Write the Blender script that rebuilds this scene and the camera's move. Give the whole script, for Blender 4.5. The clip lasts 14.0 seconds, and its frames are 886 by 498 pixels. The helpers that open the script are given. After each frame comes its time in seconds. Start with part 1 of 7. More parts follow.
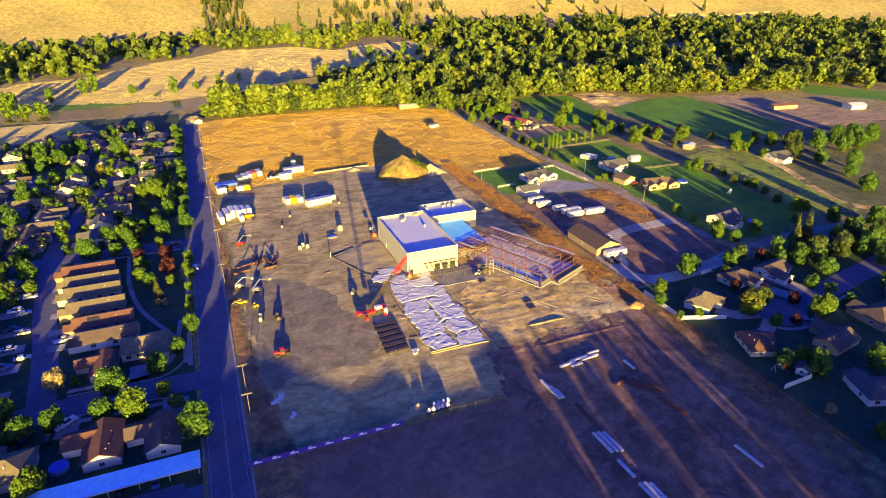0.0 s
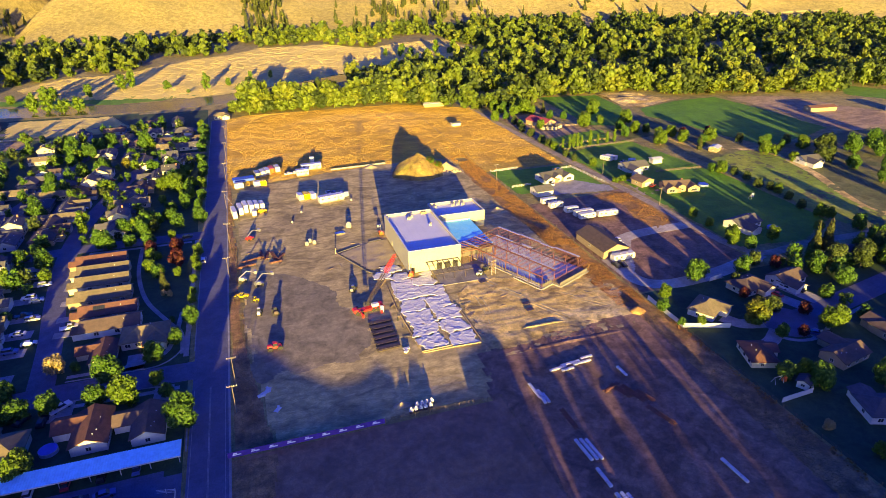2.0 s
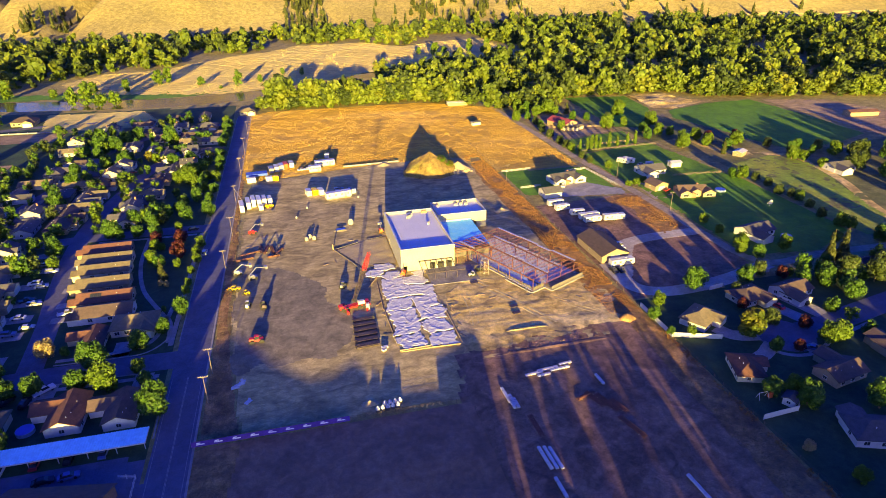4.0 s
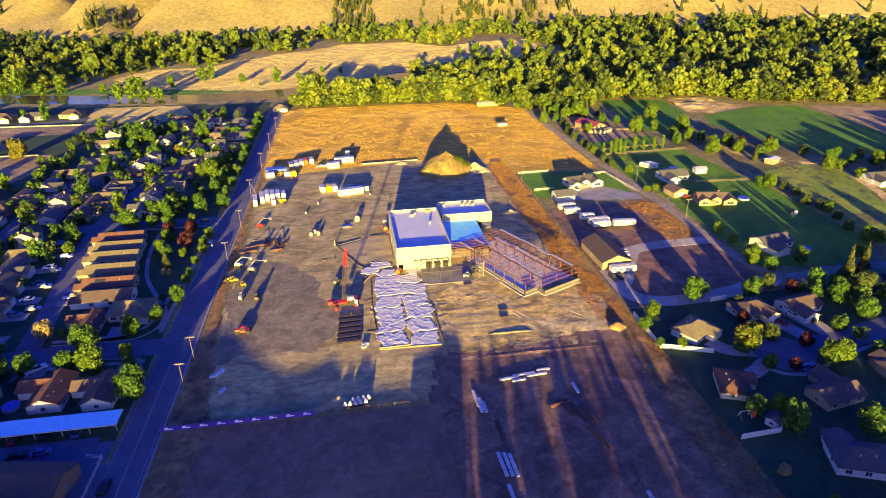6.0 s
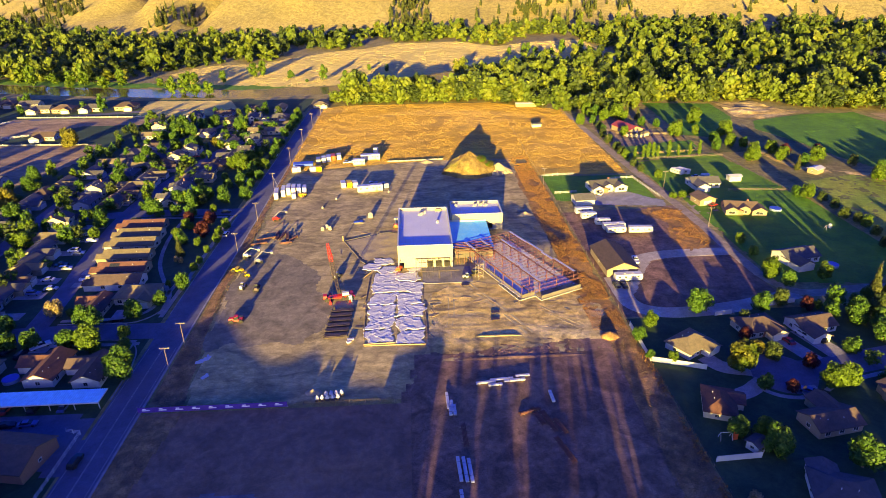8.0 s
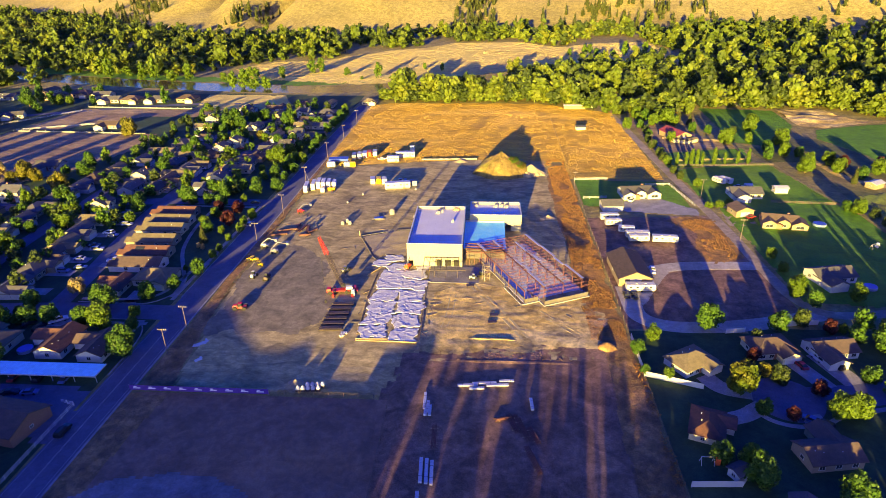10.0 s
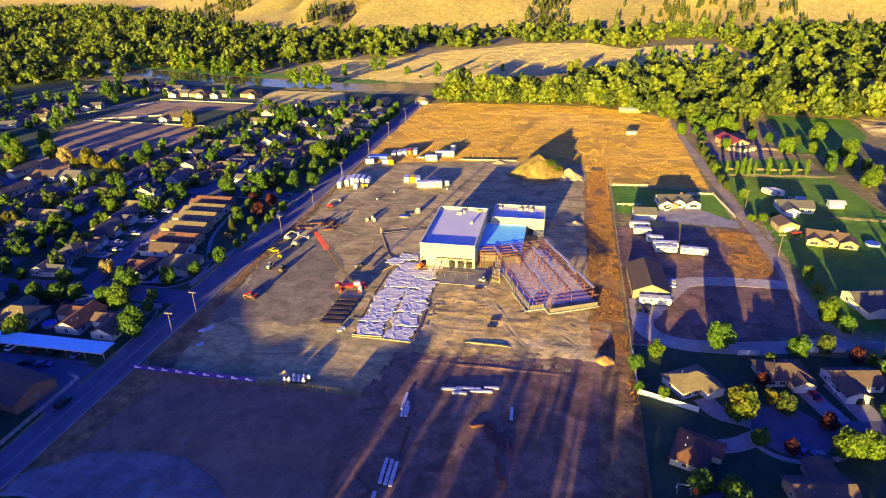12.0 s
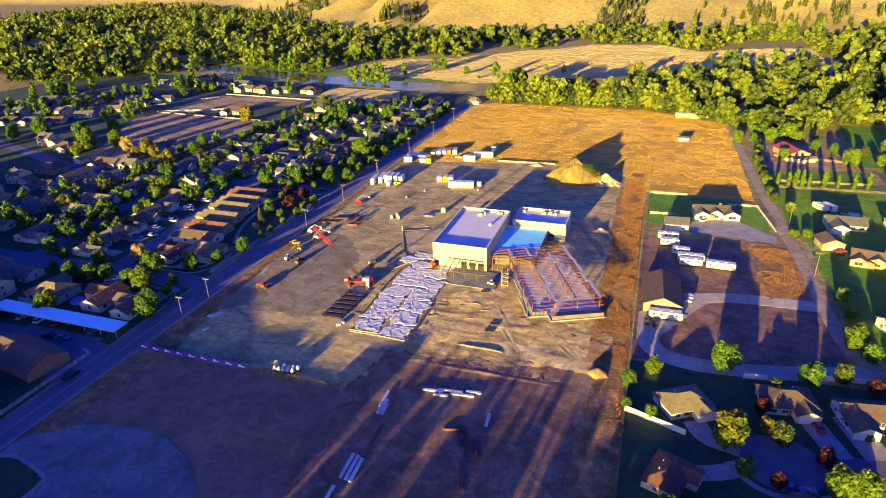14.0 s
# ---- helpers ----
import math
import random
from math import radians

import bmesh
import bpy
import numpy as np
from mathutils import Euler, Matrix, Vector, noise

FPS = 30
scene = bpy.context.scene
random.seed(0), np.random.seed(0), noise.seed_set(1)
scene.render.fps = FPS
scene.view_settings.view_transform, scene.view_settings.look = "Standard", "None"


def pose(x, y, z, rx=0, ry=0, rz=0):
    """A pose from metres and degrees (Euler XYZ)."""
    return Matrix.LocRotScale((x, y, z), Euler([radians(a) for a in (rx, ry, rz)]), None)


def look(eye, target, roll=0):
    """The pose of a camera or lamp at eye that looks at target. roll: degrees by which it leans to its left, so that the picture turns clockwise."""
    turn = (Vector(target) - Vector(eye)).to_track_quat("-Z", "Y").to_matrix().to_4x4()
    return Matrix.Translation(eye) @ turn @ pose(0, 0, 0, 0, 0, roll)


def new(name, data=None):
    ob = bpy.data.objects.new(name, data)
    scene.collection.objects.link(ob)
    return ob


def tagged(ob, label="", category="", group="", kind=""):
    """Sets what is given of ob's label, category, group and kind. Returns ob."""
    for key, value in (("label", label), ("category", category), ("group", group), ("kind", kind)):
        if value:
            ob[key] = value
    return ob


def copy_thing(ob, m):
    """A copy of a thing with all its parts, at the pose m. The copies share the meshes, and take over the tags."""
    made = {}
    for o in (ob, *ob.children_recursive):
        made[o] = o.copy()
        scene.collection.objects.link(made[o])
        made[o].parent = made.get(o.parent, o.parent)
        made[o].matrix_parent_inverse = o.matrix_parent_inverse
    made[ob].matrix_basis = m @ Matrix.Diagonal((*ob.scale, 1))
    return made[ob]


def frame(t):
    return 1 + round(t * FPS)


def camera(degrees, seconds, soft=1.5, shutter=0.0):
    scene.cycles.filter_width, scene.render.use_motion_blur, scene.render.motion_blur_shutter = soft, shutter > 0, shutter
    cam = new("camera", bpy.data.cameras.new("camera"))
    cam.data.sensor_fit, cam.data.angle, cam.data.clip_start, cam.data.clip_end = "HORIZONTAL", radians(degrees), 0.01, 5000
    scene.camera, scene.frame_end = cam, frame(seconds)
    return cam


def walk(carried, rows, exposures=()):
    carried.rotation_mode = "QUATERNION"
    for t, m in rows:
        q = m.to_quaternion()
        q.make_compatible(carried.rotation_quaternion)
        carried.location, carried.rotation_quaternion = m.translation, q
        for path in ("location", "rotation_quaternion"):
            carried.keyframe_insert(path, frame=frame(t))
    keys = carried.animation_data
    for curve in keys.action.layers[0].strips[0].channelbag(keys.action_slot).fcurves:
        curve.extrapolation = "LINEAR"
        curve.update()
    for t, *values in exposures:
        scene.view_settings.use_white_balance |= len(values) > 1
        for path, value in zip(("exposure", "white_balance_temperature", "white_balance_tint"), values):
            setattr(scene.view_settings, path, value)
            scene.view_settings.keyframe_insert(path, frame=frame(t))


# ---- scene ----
cam = camera(71.4, 14.0, 0.7)
PATH = [
    (0, (-13.583, 1.902, 108.745), (-12.901, 3.575, 107.887), -0.1),
    (0.5, (-11.099, 0.946, 108.699), (-10.435, 2.626, 107.841), -0.2),
    (1, (-8.061, 0.091, 108.652), (-7.428, 1.782, 107.793), -0.3),
    (1.5, (-4.411, -1.083, 108.714), (-3.815, 0.621, 107.854), -0.3),
    (2, (-0.525, -1.949, 108.547), (0.04, -0.235, 107.685), -0.4),
    (4.5, (22.593, -6.792, 107.673), (22.986, -5.031, 106.81), -0.6),
    (5, (27.53, -7.542, 107.305), (27.883, -5.772, 106.443), -0.6),
    (5.5, (32.606, -8.323, 107.125), (32.92, -6.544, 106.265), -0.6),
    (6, (37.692, -8.97, 106.982), (37.964, -7.185, 106.122), -0.7),
    (6.5, (43.004, -9.359, 106.816), (43.234, -7.569, 105.956), -0.7),
    (7, (48.306, -9.719, 106.681), (48.49, -7.923, 105.82), -0.8),
    (7.5, (53.878, -9.958, 106.344), (54.009, -8.157, 105.484), -0.9),
    (8, (59.202, -10.007, 106.02), (59.283, -8.202, 105.162), -0.9),
    (10.5, (86.164, -7.472, 104.381), (85.967, -5.673, 103.529), -1.0),
    (11, (91.802, -6.346, 104.293), (91.543, -4.556, 103.44), -1.1),
    (11.5, (96.981, -5.075, 103.946), (96.667, -3.293, 103.096), -1.1),
    (12, (102.137, -3.677, 103.571), (101.768, -1.904, 102.722), -1.2),
    (12.5, (107.403, -2.293, 103.41), (106.979, -0.532, 102.562), -1.2),
    (13, (112.8, -0.718, 103.153), (112.316, 1.028, 102.306), -1.3),
    (13.5, (117.866, 1.016, 102.935), (117.328, 2.747, 102.09), -1.3),
    (14, (122.97, 2.958, 102.649), (122.376, 4.671, 101.806), -1.4),
]
walk(cam, [(t, look(eye, target, roll)) for t, eye, target, roll in PATH], [(0, 2.36, 7600, 17), (14, 2.36, 7600, 17)])

# ---- light ----
SUN_EL, SUN_AZ = 6.0, 189.2          # elevation, bearing from +y towards +x
sun_dir = Vector((math.sin(radians(SUN_AZ)) * math.cos(radians(SUN_EL)),
                  math.cos(radians(SUN_AZ)) * math.cos(radians(SUN_EL)), math.sin(radians(SUN_EL))))
world = bpy.data.worlds.new("world")
scene.world = world
world.use_nodes = True
wn, wl = world.node_tree.nodes, world.node_tree.links
sky = wn.new("ShaderNodeTexSky")
sky.sky_type, sky.sun_disc = "NISHITA", False
sky.sun_elevation, sky.sun_rotation = radians(SUN_EL), radians(SUN_AZ)
sky.air_density, sky.dust_density, sky.ozone_density = 1.0, 0.6, 3.0
hs = wn.new("ShaderNodeHueSaturation")
hs.inputs["Hue"].default_value, hs.inputs["Saturation"].default_value = 0.552, 1.42
wl.new(sky.outputs[0], hs.inputs["Color"])
wl.new(hs.outputs[0], wn["Background"].inputs["Color"])
wn["Background"].inputs["Strength"].default_value = 0.138
lamp = bpy.data.lights.new("sun", "SUN")
lamp.energy, lamp.angle, lamp.color = 4.8, radians(0.5), (1.0, 0.785, 0.21)
sun = new("sun", lamp)
sun.matrix_basis = look(sun_dir * 500, (0, 0, 0))


# ---- materials ----
def mat(name, c1, c2, scale=0.3, rough=0.85, metal=0.0, bump=0.0, bscale=2.0, fine=0.5, rnd=0.0, island=0.0,
        world_space=False, stretch=(1, 1, 1), c3=None, through_light=0.0, spec=0.3, mottle=0.0):
    m = bpy.data.materials.new(name)
    m.use_nodes = True
    n, l = m.node_tree.nodes, m.node_tree.links
    b = n["Principled BSDF"]
    b.inputs["Roughness"].default_value, b.inputs["Metallic"].default_value = rough, metal
    b.inputs["Specular IOR Level"].default_value = spec
    if world_space:
        src = n.new("ShaderNodeNewGeometry").outputs["Position"]
    else:
        src = n.new("ShaderNodeTexCoord").outputs["Object"]
    mp = n.new("ShaderNodeMapping")
    mp.inputs["Scale"].default_value = stretch
    l.new(src, mp.inputs["Vector"])

    def noise_tex(s, detail, dist=0.0):
        t = n.new("ShaderNodeTexNoise")
        t.inputs["Scale"].default_value, t.inputs["Detail"].default_value = s, detail
        t.inputs["Distortion"].default_value = dist
        l.new(mp.outputs[0], t.inputs["Vector"])
        return t.outputs["Fac"]

    def blend(fac, a, c, mode="MIX"):
        x = n.new("ShaderNodeMix")
        x.data_type, x.blend_type = "RGBA", mode
        for sock, v in ((x.inputs[0], fac), (x.inputs[6], a), (x.inputs[7], c)):
            if isinstance(v, bpy.types.NodeSocket):
                l.new(v, sock)
            elif isinstance(v, (int, float)):
                sock.default_value = v
            else:
                sock.default_value = (*v, 1)
        return x.outputs[2]

    def ramp(fac, lo, hi):
        r = n.new("ShaderNodeMapRange")
        r.inputs["From Min"].default_value, r.inputs["From Max"].default_value = lo, hi
        l.new(fac, r.inputs["Value"])
        return r.outputs[0]

    col = blend(ramp(noise_tex(scale, 4, 0.4), 0.35, 0.65), c1, c2)
    if c3:
        col = blend(ramp(noise_tex(scale * 0.31, 3, 0.8), 0.5, 0.7), col, c3)
    if world_space:
        fine *= 0.8
    if fine:
        lighten = blend(ramp(noise_tex(max(scale * 11, 3.5) if world_space else scale * 11, 5), 0.3, 0.7), (1 - 0.5 * fine,) * 3, (1 + 0.4 * fine,) * 3)
        col = blend(1.0, col, lighten, "MULTIPLY")
    if mottle:
        worn = blend(ramp(noise_tex(0.16, 6, 0.9), 0.36, 0.64), (1 - 0.5 * mottle,) * 3, (1 + 0.3 * mottle,) * 3)
        streak = blend(ramp(noise_tex(0.7, 4, 0.6), 0.36, 0.64), (1 - 0.3 * mottle,) * 3, (1 + 0.2 * mottle,) * 3)
        col = blend(1.0, blend(1.0, col, worn, "MULTIPLY"), streak, "MULTIPLY")
    if rnd or island:
        hsv = n.new("ShaderNodeHueSaturation")
        if rnd:
            o = n.new("ShaderNodeObjectInfo").outputs["Random"]
        else:
            o = n.new("ShaderNodeNewGeometry").outputs["Random Per Island"]
        mr = n.new("ShaderNodeMapRange")
        k = rnd or island
        mr.inputs["To Min"].default_value, mr.inputs["To Max"].default_value = 1 - k, 1 + k
        l.new(o, mr.inputs["Value"])
        l.new(mr.outputs[0], hsv.inputs["Value"])
        l.new(col, hsv.inputs["Color"])
        col = hsv.outputs[0]
    l.new(col, b.inputs["Base Color"])
    if bump:
        bp = n.new("ShaderNodeBump")
        bp.inputs["Strength"].default_value, bp.inputs["Distance"].default_value = 1.0, bump
        l.new(noise_tex(bscale, 6, 0.3), bp.inputs["Height"])
        l.new(bp.outputs[0], b.inputs["Normal"])
    if through_light:
        tr = n.new("ShaderNodeBsdfTranslucent")
        l.new(col, tr.inputs["Color"])
        mx = n.new("ShaderNodeMixShader")
        mx.inputs[0].default_value = through_light
        l.new(b.outputs[0], mx.inputs[1])
        l.new(tr.outputs[0], mx.inputs[2])
        l.new(mx.outputs[0], n["Material Output"].inputs["Surface"])
    return m


def plain(name, c, rough=0.6, metal=0.0, vary=0.15, scale=0.8, rnd=0.0, bump=0.0):
    return mat(name, c, tuple(v * (1 - vary) for v in c), scale, rough, metal, bump=bump, fine=vary, rnd=rnd)


M = {}
W = dict(world_space=True)
M["ground"] = mat("dry_ground", (0.31, 0.25, 0.078), (0.255, 0.21, 0.068), 0.014, bump=0.5, bscale=0.4, c3=(0.345, 0.285, 0.105), fine=1.0, mottle=0.6, **W)
M["site"] = mat("graded_dirt", (0.46, 0.36, 0.14), (0.36, 0.28, 0.125), 0.03, bump=0.045, bscale=3, c3=(0.50, 0.395, 0.15), fine=0.6, mottle=0.8, stretch=(0.6, 1, 1), **W)
# tan soil with the low sun's gold put into its base colour
M["gold_lit_soil"] = mat("sunlit_gold_soil", (0.64, 0.445, 0.13), (0.48, 0.335, 0.105), 0.1, bump=0.06, bscale=3, c3=(0.64, 0.50, 0.22), fine=0.6, mottle=0.85, **W)
M["verge"] = mat("dry_verge", (0.38, 0.21, 0.075), (0.22, 0.125, 0.055), 0.3, bump=0.3, bscale=2.5, fine=0.9, mottle=0.7, **W)
M["field"] = mat("dry_yellow_grass", (0.60, 0.37, 0.045), (0.46, 0.27, 0.03), 0.06, bump=0.8, bscale=1.1, c3=(0.62, 0.40, 0.09), fine=0.9, stretch=(0.5, 1.4, 1), mottle=0.4, **W)
M["weeds"] = mat("dry_weeds", (0.40, 0.205, 0.05), (0.22, 0.12, 0.04), 0.35, bump=0.4, bscale=2.5, fine=0.9, mottle=0.6, **W)
M["darkfield"] = mat("dark_stubble", (0.29, 0.165, 0.10), (0.235, 0.135, 0.085), 0.03, bump=0.03, bscale=4, c3=(0.42, 0.21, 0.085), fine=0.45, mottle=0.5, **W)
M["brownfield"] = mat("brown_dirt", (0.245, 0.138, 0.085), (0.19, 0.11, 0.072), 0.06, bump=0.03, bscale=4, c3=(0.28, 0.175, 0.10), fine=0.9, mottle=0.8, **W)
M["tanfield"] = mat("tan_soil", (0.36, 0.245, 0.125), (0.28, 0.19, 0.10), 0.05, bump=0.25, bscale=1.2, c3=(0.42, 0.30, 0.14), fine=0.8, mottle=0.6, stretch=(0.5, 1.3, 1), **W)
M["lawn"] = mat("lawn_grass", (0.036, 0.078, 0.026), (0.026, 0.055, 0.02), 0.08, bump=0.008, bscale=4, c3=(0.06, 0.085, 0.03), mottle=0.5, **W)
M["pasture"] = mat("green_pasture", (0.098, 0.25, 0.012), (0.072, 0.195, 0.011), 0.03, bump=0.4, bscale=1.6, c3=(0.13, 0.235, 0.014), mottle=0.4, **W)
M["drypasture"] = mat("mixed_pasture", (0.20, 0.29, 0.028), (0.25, 0.28, 0.035), 0.03, bump=0.45, bscale=1.3, c3=(0.14, 0.22, 0.02), mottle=0.5, **W)
M["paddock"] = mat("rough_grazed_grass", (0.15, 0.15, 0.045), (0.10, 0.115, 0.032), 0.06, bump=0.3, bscale=1.5, c3=(0.23, 0.18, 0.07), fine=0.7, mottle=0.6, **W)
M["meadow"] = mat("pale_meadow", (0.66, 0.53, 0.15), (0.56, 0.44, 0.12), 0.015, bump=0.6, bscale=1.1, c3=(0.49, 0.40, 0.10), fine=0.5, mottle=0.3, stretch=(0.5, 1, 1), **W)
M["asphalt"] = mat("asphalt", (0.108, 0.11, 0.155), (0.09, 0.092, 0.135), 0.08, bump=0.008, bscale=4, c3=(0.125, 0.125, 0.165), mottle=0.3, **W)
M["concrete"] = mat("concrete", (0.30, 0.285, 0.265), (0.25, 0.238, 0.225), 0.2, bump=0.008, bscale=4, mottle=0.35, **W)
M["gravel"] = mat("gravel", (0.36, 0.285, 0.19), (0.29, 0.23, 0.155), 0.1, bump=0.03, bscale=4, mottle=0.5, **W)
M["oldpave"] = mat("worn_pavement", (0.215, 0.195, 0.19), (0.17, 0.158, 0.155), 0.06, bump=0.01, bscale=8, mottle=0.5, **W)
M["greysoil"] = mat("grey_dirt", (0.255, 0.21, 0.122), (0.20, 0.168, 0.102), 0.06, bump=0.02, bscale=4, c3=(0.33, 0.265, 0.135), fine=0.5, mottle=0.6, **W)
M["line"] = plain("road_paint", (0.34, 0.34, 0.33), 0.7, vary=0.4)
M["water"] = mat("river_water", (0.05, 0.045, 0.03), (0.07, 0.05, 0.03), 0.02, rough=0.12, bump=0.05, bscale=0.4, **W)
M["mound"] = mat("soil_mound", (0.26, 0.175, 0.05), (0.16, 0.112, 0.038), 0.35, bump=0.35, bscale=2.2, c3=(0.19, 0.165, 0.036), fine=0.9, mottle=0.8, **W)


def part(name, bm, material, parent=None, label=""):
    me = bpy.data.meshes.new(name)
    bm.normal_update()
    bm.to_mesh(me)
    bm.free()
    me.materials.append(material)
    ob = new(name, me)
    ob.parent = parent
    return tagged(ob, label)


def piece(name, me, parent, m):
    """One more object on a shared mesh."""
    ob = new(name, me)
    ob.parent = parent
    ob.matrix_basis = m
    return ob


def thing(name, label, category, group="", m=None, kind=""):
    ob = new(name)
    ob.empty_display_size = 0.3
    if m is not None:
        ob.matrix_basis = m
    return tagged(ob, label, category, group, kind)


def box(bm, c, s, rz=0.0, taper=1.0, m=None):
    """A box by centre and size; taper narrows its top."""
    r = Matrix.Rotation(radians(rz), 4, "Z")
    v = []
    for sz in (-1, 1):
        k = taper if sz > 0 else 1.0
        for sx, sy in ((-1, -1), (1, -1), (1, 1), (-1, 1)):
            p = Vector(c) + r @ Vector((sx * s[0] / 2 * k, sy * s[1] / 2 * k, sz * s[2] / 2))
            v.append(bm.verts.new(m @ p if m else p))
    for f in ((3, 2, 1, 0), (4, 5, 6, 7), (0, 1, 5, 4), (1, 2, 6, 5), (2, 3, 7, 6), (3, 0, 4, 7)):
        bm.faces.new([v[i] for i in f])
    return v


def bar(bm, a, b, t, u=None):
    """A square bar from a to b, t thick (u deep)."""
    a, b = Vector(a), Vector(b)
    d = b - a
    q = d.to_track_quat("Z", "Y").to_matrix().to_4x4()
    box(bm, (0, 0, d.length / 2), (t, u or t, d.length), m=Matrix.Translation(a) @ q)


def tube(bm, a, b, r, r2=None, n=8):
    a, b = Vector(a), Vector(b)
    d = b - a
    q = Matrix.Translation(a) @ d.to_track_quat("Z", "Y").to_matrix().to_4x4()
    r2 = r if r2 is None else r2
    rows = []
    for z, k in ((0, r), (d.length, r2)):
        rows.append([bm.verts.new(q @ Vector((k * math.cos(6.2832 * i / n), k * math.sin(6.2832 * i / n), z))) for i in range(n)])
    for i in range(n):
        bm.faces.new((rows[0][i], rows[0][(i + 1) % n], rows[1][(i + 1) % n], rows[1][i]))
    bm.faces.new(rows[0][::-1])
    bm.faces.new(rows[1])


def bm_box(*boxes):
    bm = bmesh.new()
    for b in boxes:
        box(bm, *b)
    return bm


def from_arrays(name, v, f, material, smooth=False):
    me = bpy.data.meshes.new(name)
    v, f = np.asarray(v, np.float32), np.asarray(f, np.int32)
    k = f.shape[1]
    me.vertices.add(len(v))
    me.vertices.foreach_set("co", v.ravel())
    me.loops.add(f.size)
    me.loops.foreach_set("vertex_index", f.ravel())
    me.polygons.add(len(f))
    me.polygons.foreach_set("loop_start", np.arange(0, f.size, k, dtype=np.int32))
    me.polygons.foreach_set("loop_total", np.full(len(f), k, np.int32))
    if smooth:
        me.polygons.foreach_set("use_smooth", np.ones(len(f), bool))
    me.update(calc_edges=True)
    me.materials.append(material)
    return me


# ---- terrain ----
_lat = np.random.RandomState(7).rand(256, 256)


def vnoise(x, y, s, seed=0):
    x, y = np.asarray(x, float) / s + seed * 17.3, np.asarray(y, float) / s + seed * 9.1
    ix, iy = np.floor(x).astype(int), np.floor(y).astype(int)
    fx, fy = x - ix, y - iy
    fx, fy = fx * fx * (3 - 2 * fx), fy * fy * (3 - 2 * fy)
    g = lambda a, b: _lat[a % 256, b % 256]
    return (g(ix, iy) * (1 - fx) + g(ix + 1, iy) * fx) * (1 - fy) + (g(ix, iy + 1) * (1 - fx) + g(ix + 1, iy + 1) * fx) * fy


def fbm(x, y, s, octaves=4, seed=0):
    return sum(vnoise(x, y, s / 2**o, seed + o) / 2**o for o in range(octaves)) / (2 - 0.5 ** (octaves - 1))


def hill_z(x, y):
    toe = 950 + 26 * np.sin(x / 230 + 0.6) + 0.06 * np.clip(x, 0, 500) - 0.35 * np.clip(x - 550, 0, 900) + 0.10 * np.clip(-x - 250, 0, 800) + 0.8 * np.clip(-x - 430, 0, 900)
    d = np.clip(y - toe + 44 * (fbm(x, y, 160, 3, 3) - 0.5), 0, None)
    base = 0.40 * d * d / (d + 80)
    swell = np.abs(fbm(x + 0.25 * y, y * 0.3, 300, 3, 5) - 0.5) * 2
    z = base * (0.80 + 0.40 * swell) + 0.05 * d * (fbm(x, y * 0.4, 55, 4, 8) - 0.5)
    for x0, lean, wide, deep in ((-300, 0.10, 24, 0.18), (-352, -0.25, 16, 0.07), (-440, 0.1, 34, 0.09), (-560, -0.1, 30, 0.09), (45, 0.12, 30, 0.06), (330, 0.3, 40, 0.05)):
        off = (x - x0 - lean * (y - 960) - 9 * np.sin(y / 31)) / wide
        z = z - deep * d * np.exp(-off * off) * np.clip(d / 60, 0, 1)
    return np.minimum(z, 420 + 0.08 * z)


def in_poly(x, y, poly):
    x, y = np.asarray(x, float), np.asarray(y, float)
    hit = np.zeros(x.shape, bool)
    for (ax, ay), (bx, by) in zip(poly, poly[1:] + poly[:1]):
        cross = (ay > y) != (by > y)
        hit ^= cross & (x < (bx - ax) * (y - ay) / ((by - ay) or 1e-9) + ax)
    return hit


def axis(*spans):
    out = [np.arange(a, b, s) for a, b, s in spans]
    return np.append(np.concatenate(out), spans[-1][1])


def sheet(xs, ys, zfun, inside=None):
    gx, gy = np.meshgrid(xs, ys)
    z = zfun(gx, gy)
    nx, ny = len(xs), len(ys)
    i = (np.arange(ny - 1)[:, None] * nx + np.arange(nx - 1)).ravel()
    f = np.stack([i, i + 1, i + nx + 1, i + nx], 1)
    if inside is not None:
        cx, cy = gx.ravel()[f].mean(1), gy.ravel()[f].mean(1)
        f = f[inside(cx, cy)]
    v = np.stack([gx.ravel(), gy.ravel(), z.ravel()], 1)
    used, back = np.unique(f, return_inverse=True)
    return v[used], back.reshape(f.shape)


def lay(name, label, category, material, poly, z, step=2.0, rough=0.0, rscale=6.0, wobble=1.0, kind="structure", mounds=0.0, ridges=0.0):
    """A patch of ground over the base sheet, with an uneven edge."""
    xs_, ys_ = [p[0] for p in poly], [p[1] for p in poly]
    xs, ys = np.arange(min(xs_) - 3, max(xs_) + 3 + step, step), np.arange(min(ys_) - 3, max(ys_) + 3 + step, step)

    def inside(x, y):
        return in_poly(x + wobble * 2 * (fbm(x, y, 9, 3, 11) - 0.5), y + wobble * 2 * (fbm(x, y, 9, 3, 12) - 0.5), poly)

    def zf(x, y):
        return z + rough * np.maximum(fbm(x, y, rscale, 4, 2) - 0.35, 0) + mounds * np.maximum(fbm(x, y, 22, 3, 4) - 0.55, 0) + ridges * fbm(x * 0.4 + 0.2 * y + 5 * fbm(x, y, 11, 2, 6), y, 2.8, 4, 9)

    v, f = sheet(xs, ys, zf, inside)
    return tagged(new(name, from_arrays(name, v, f, material, True)), label, category, "", kind)


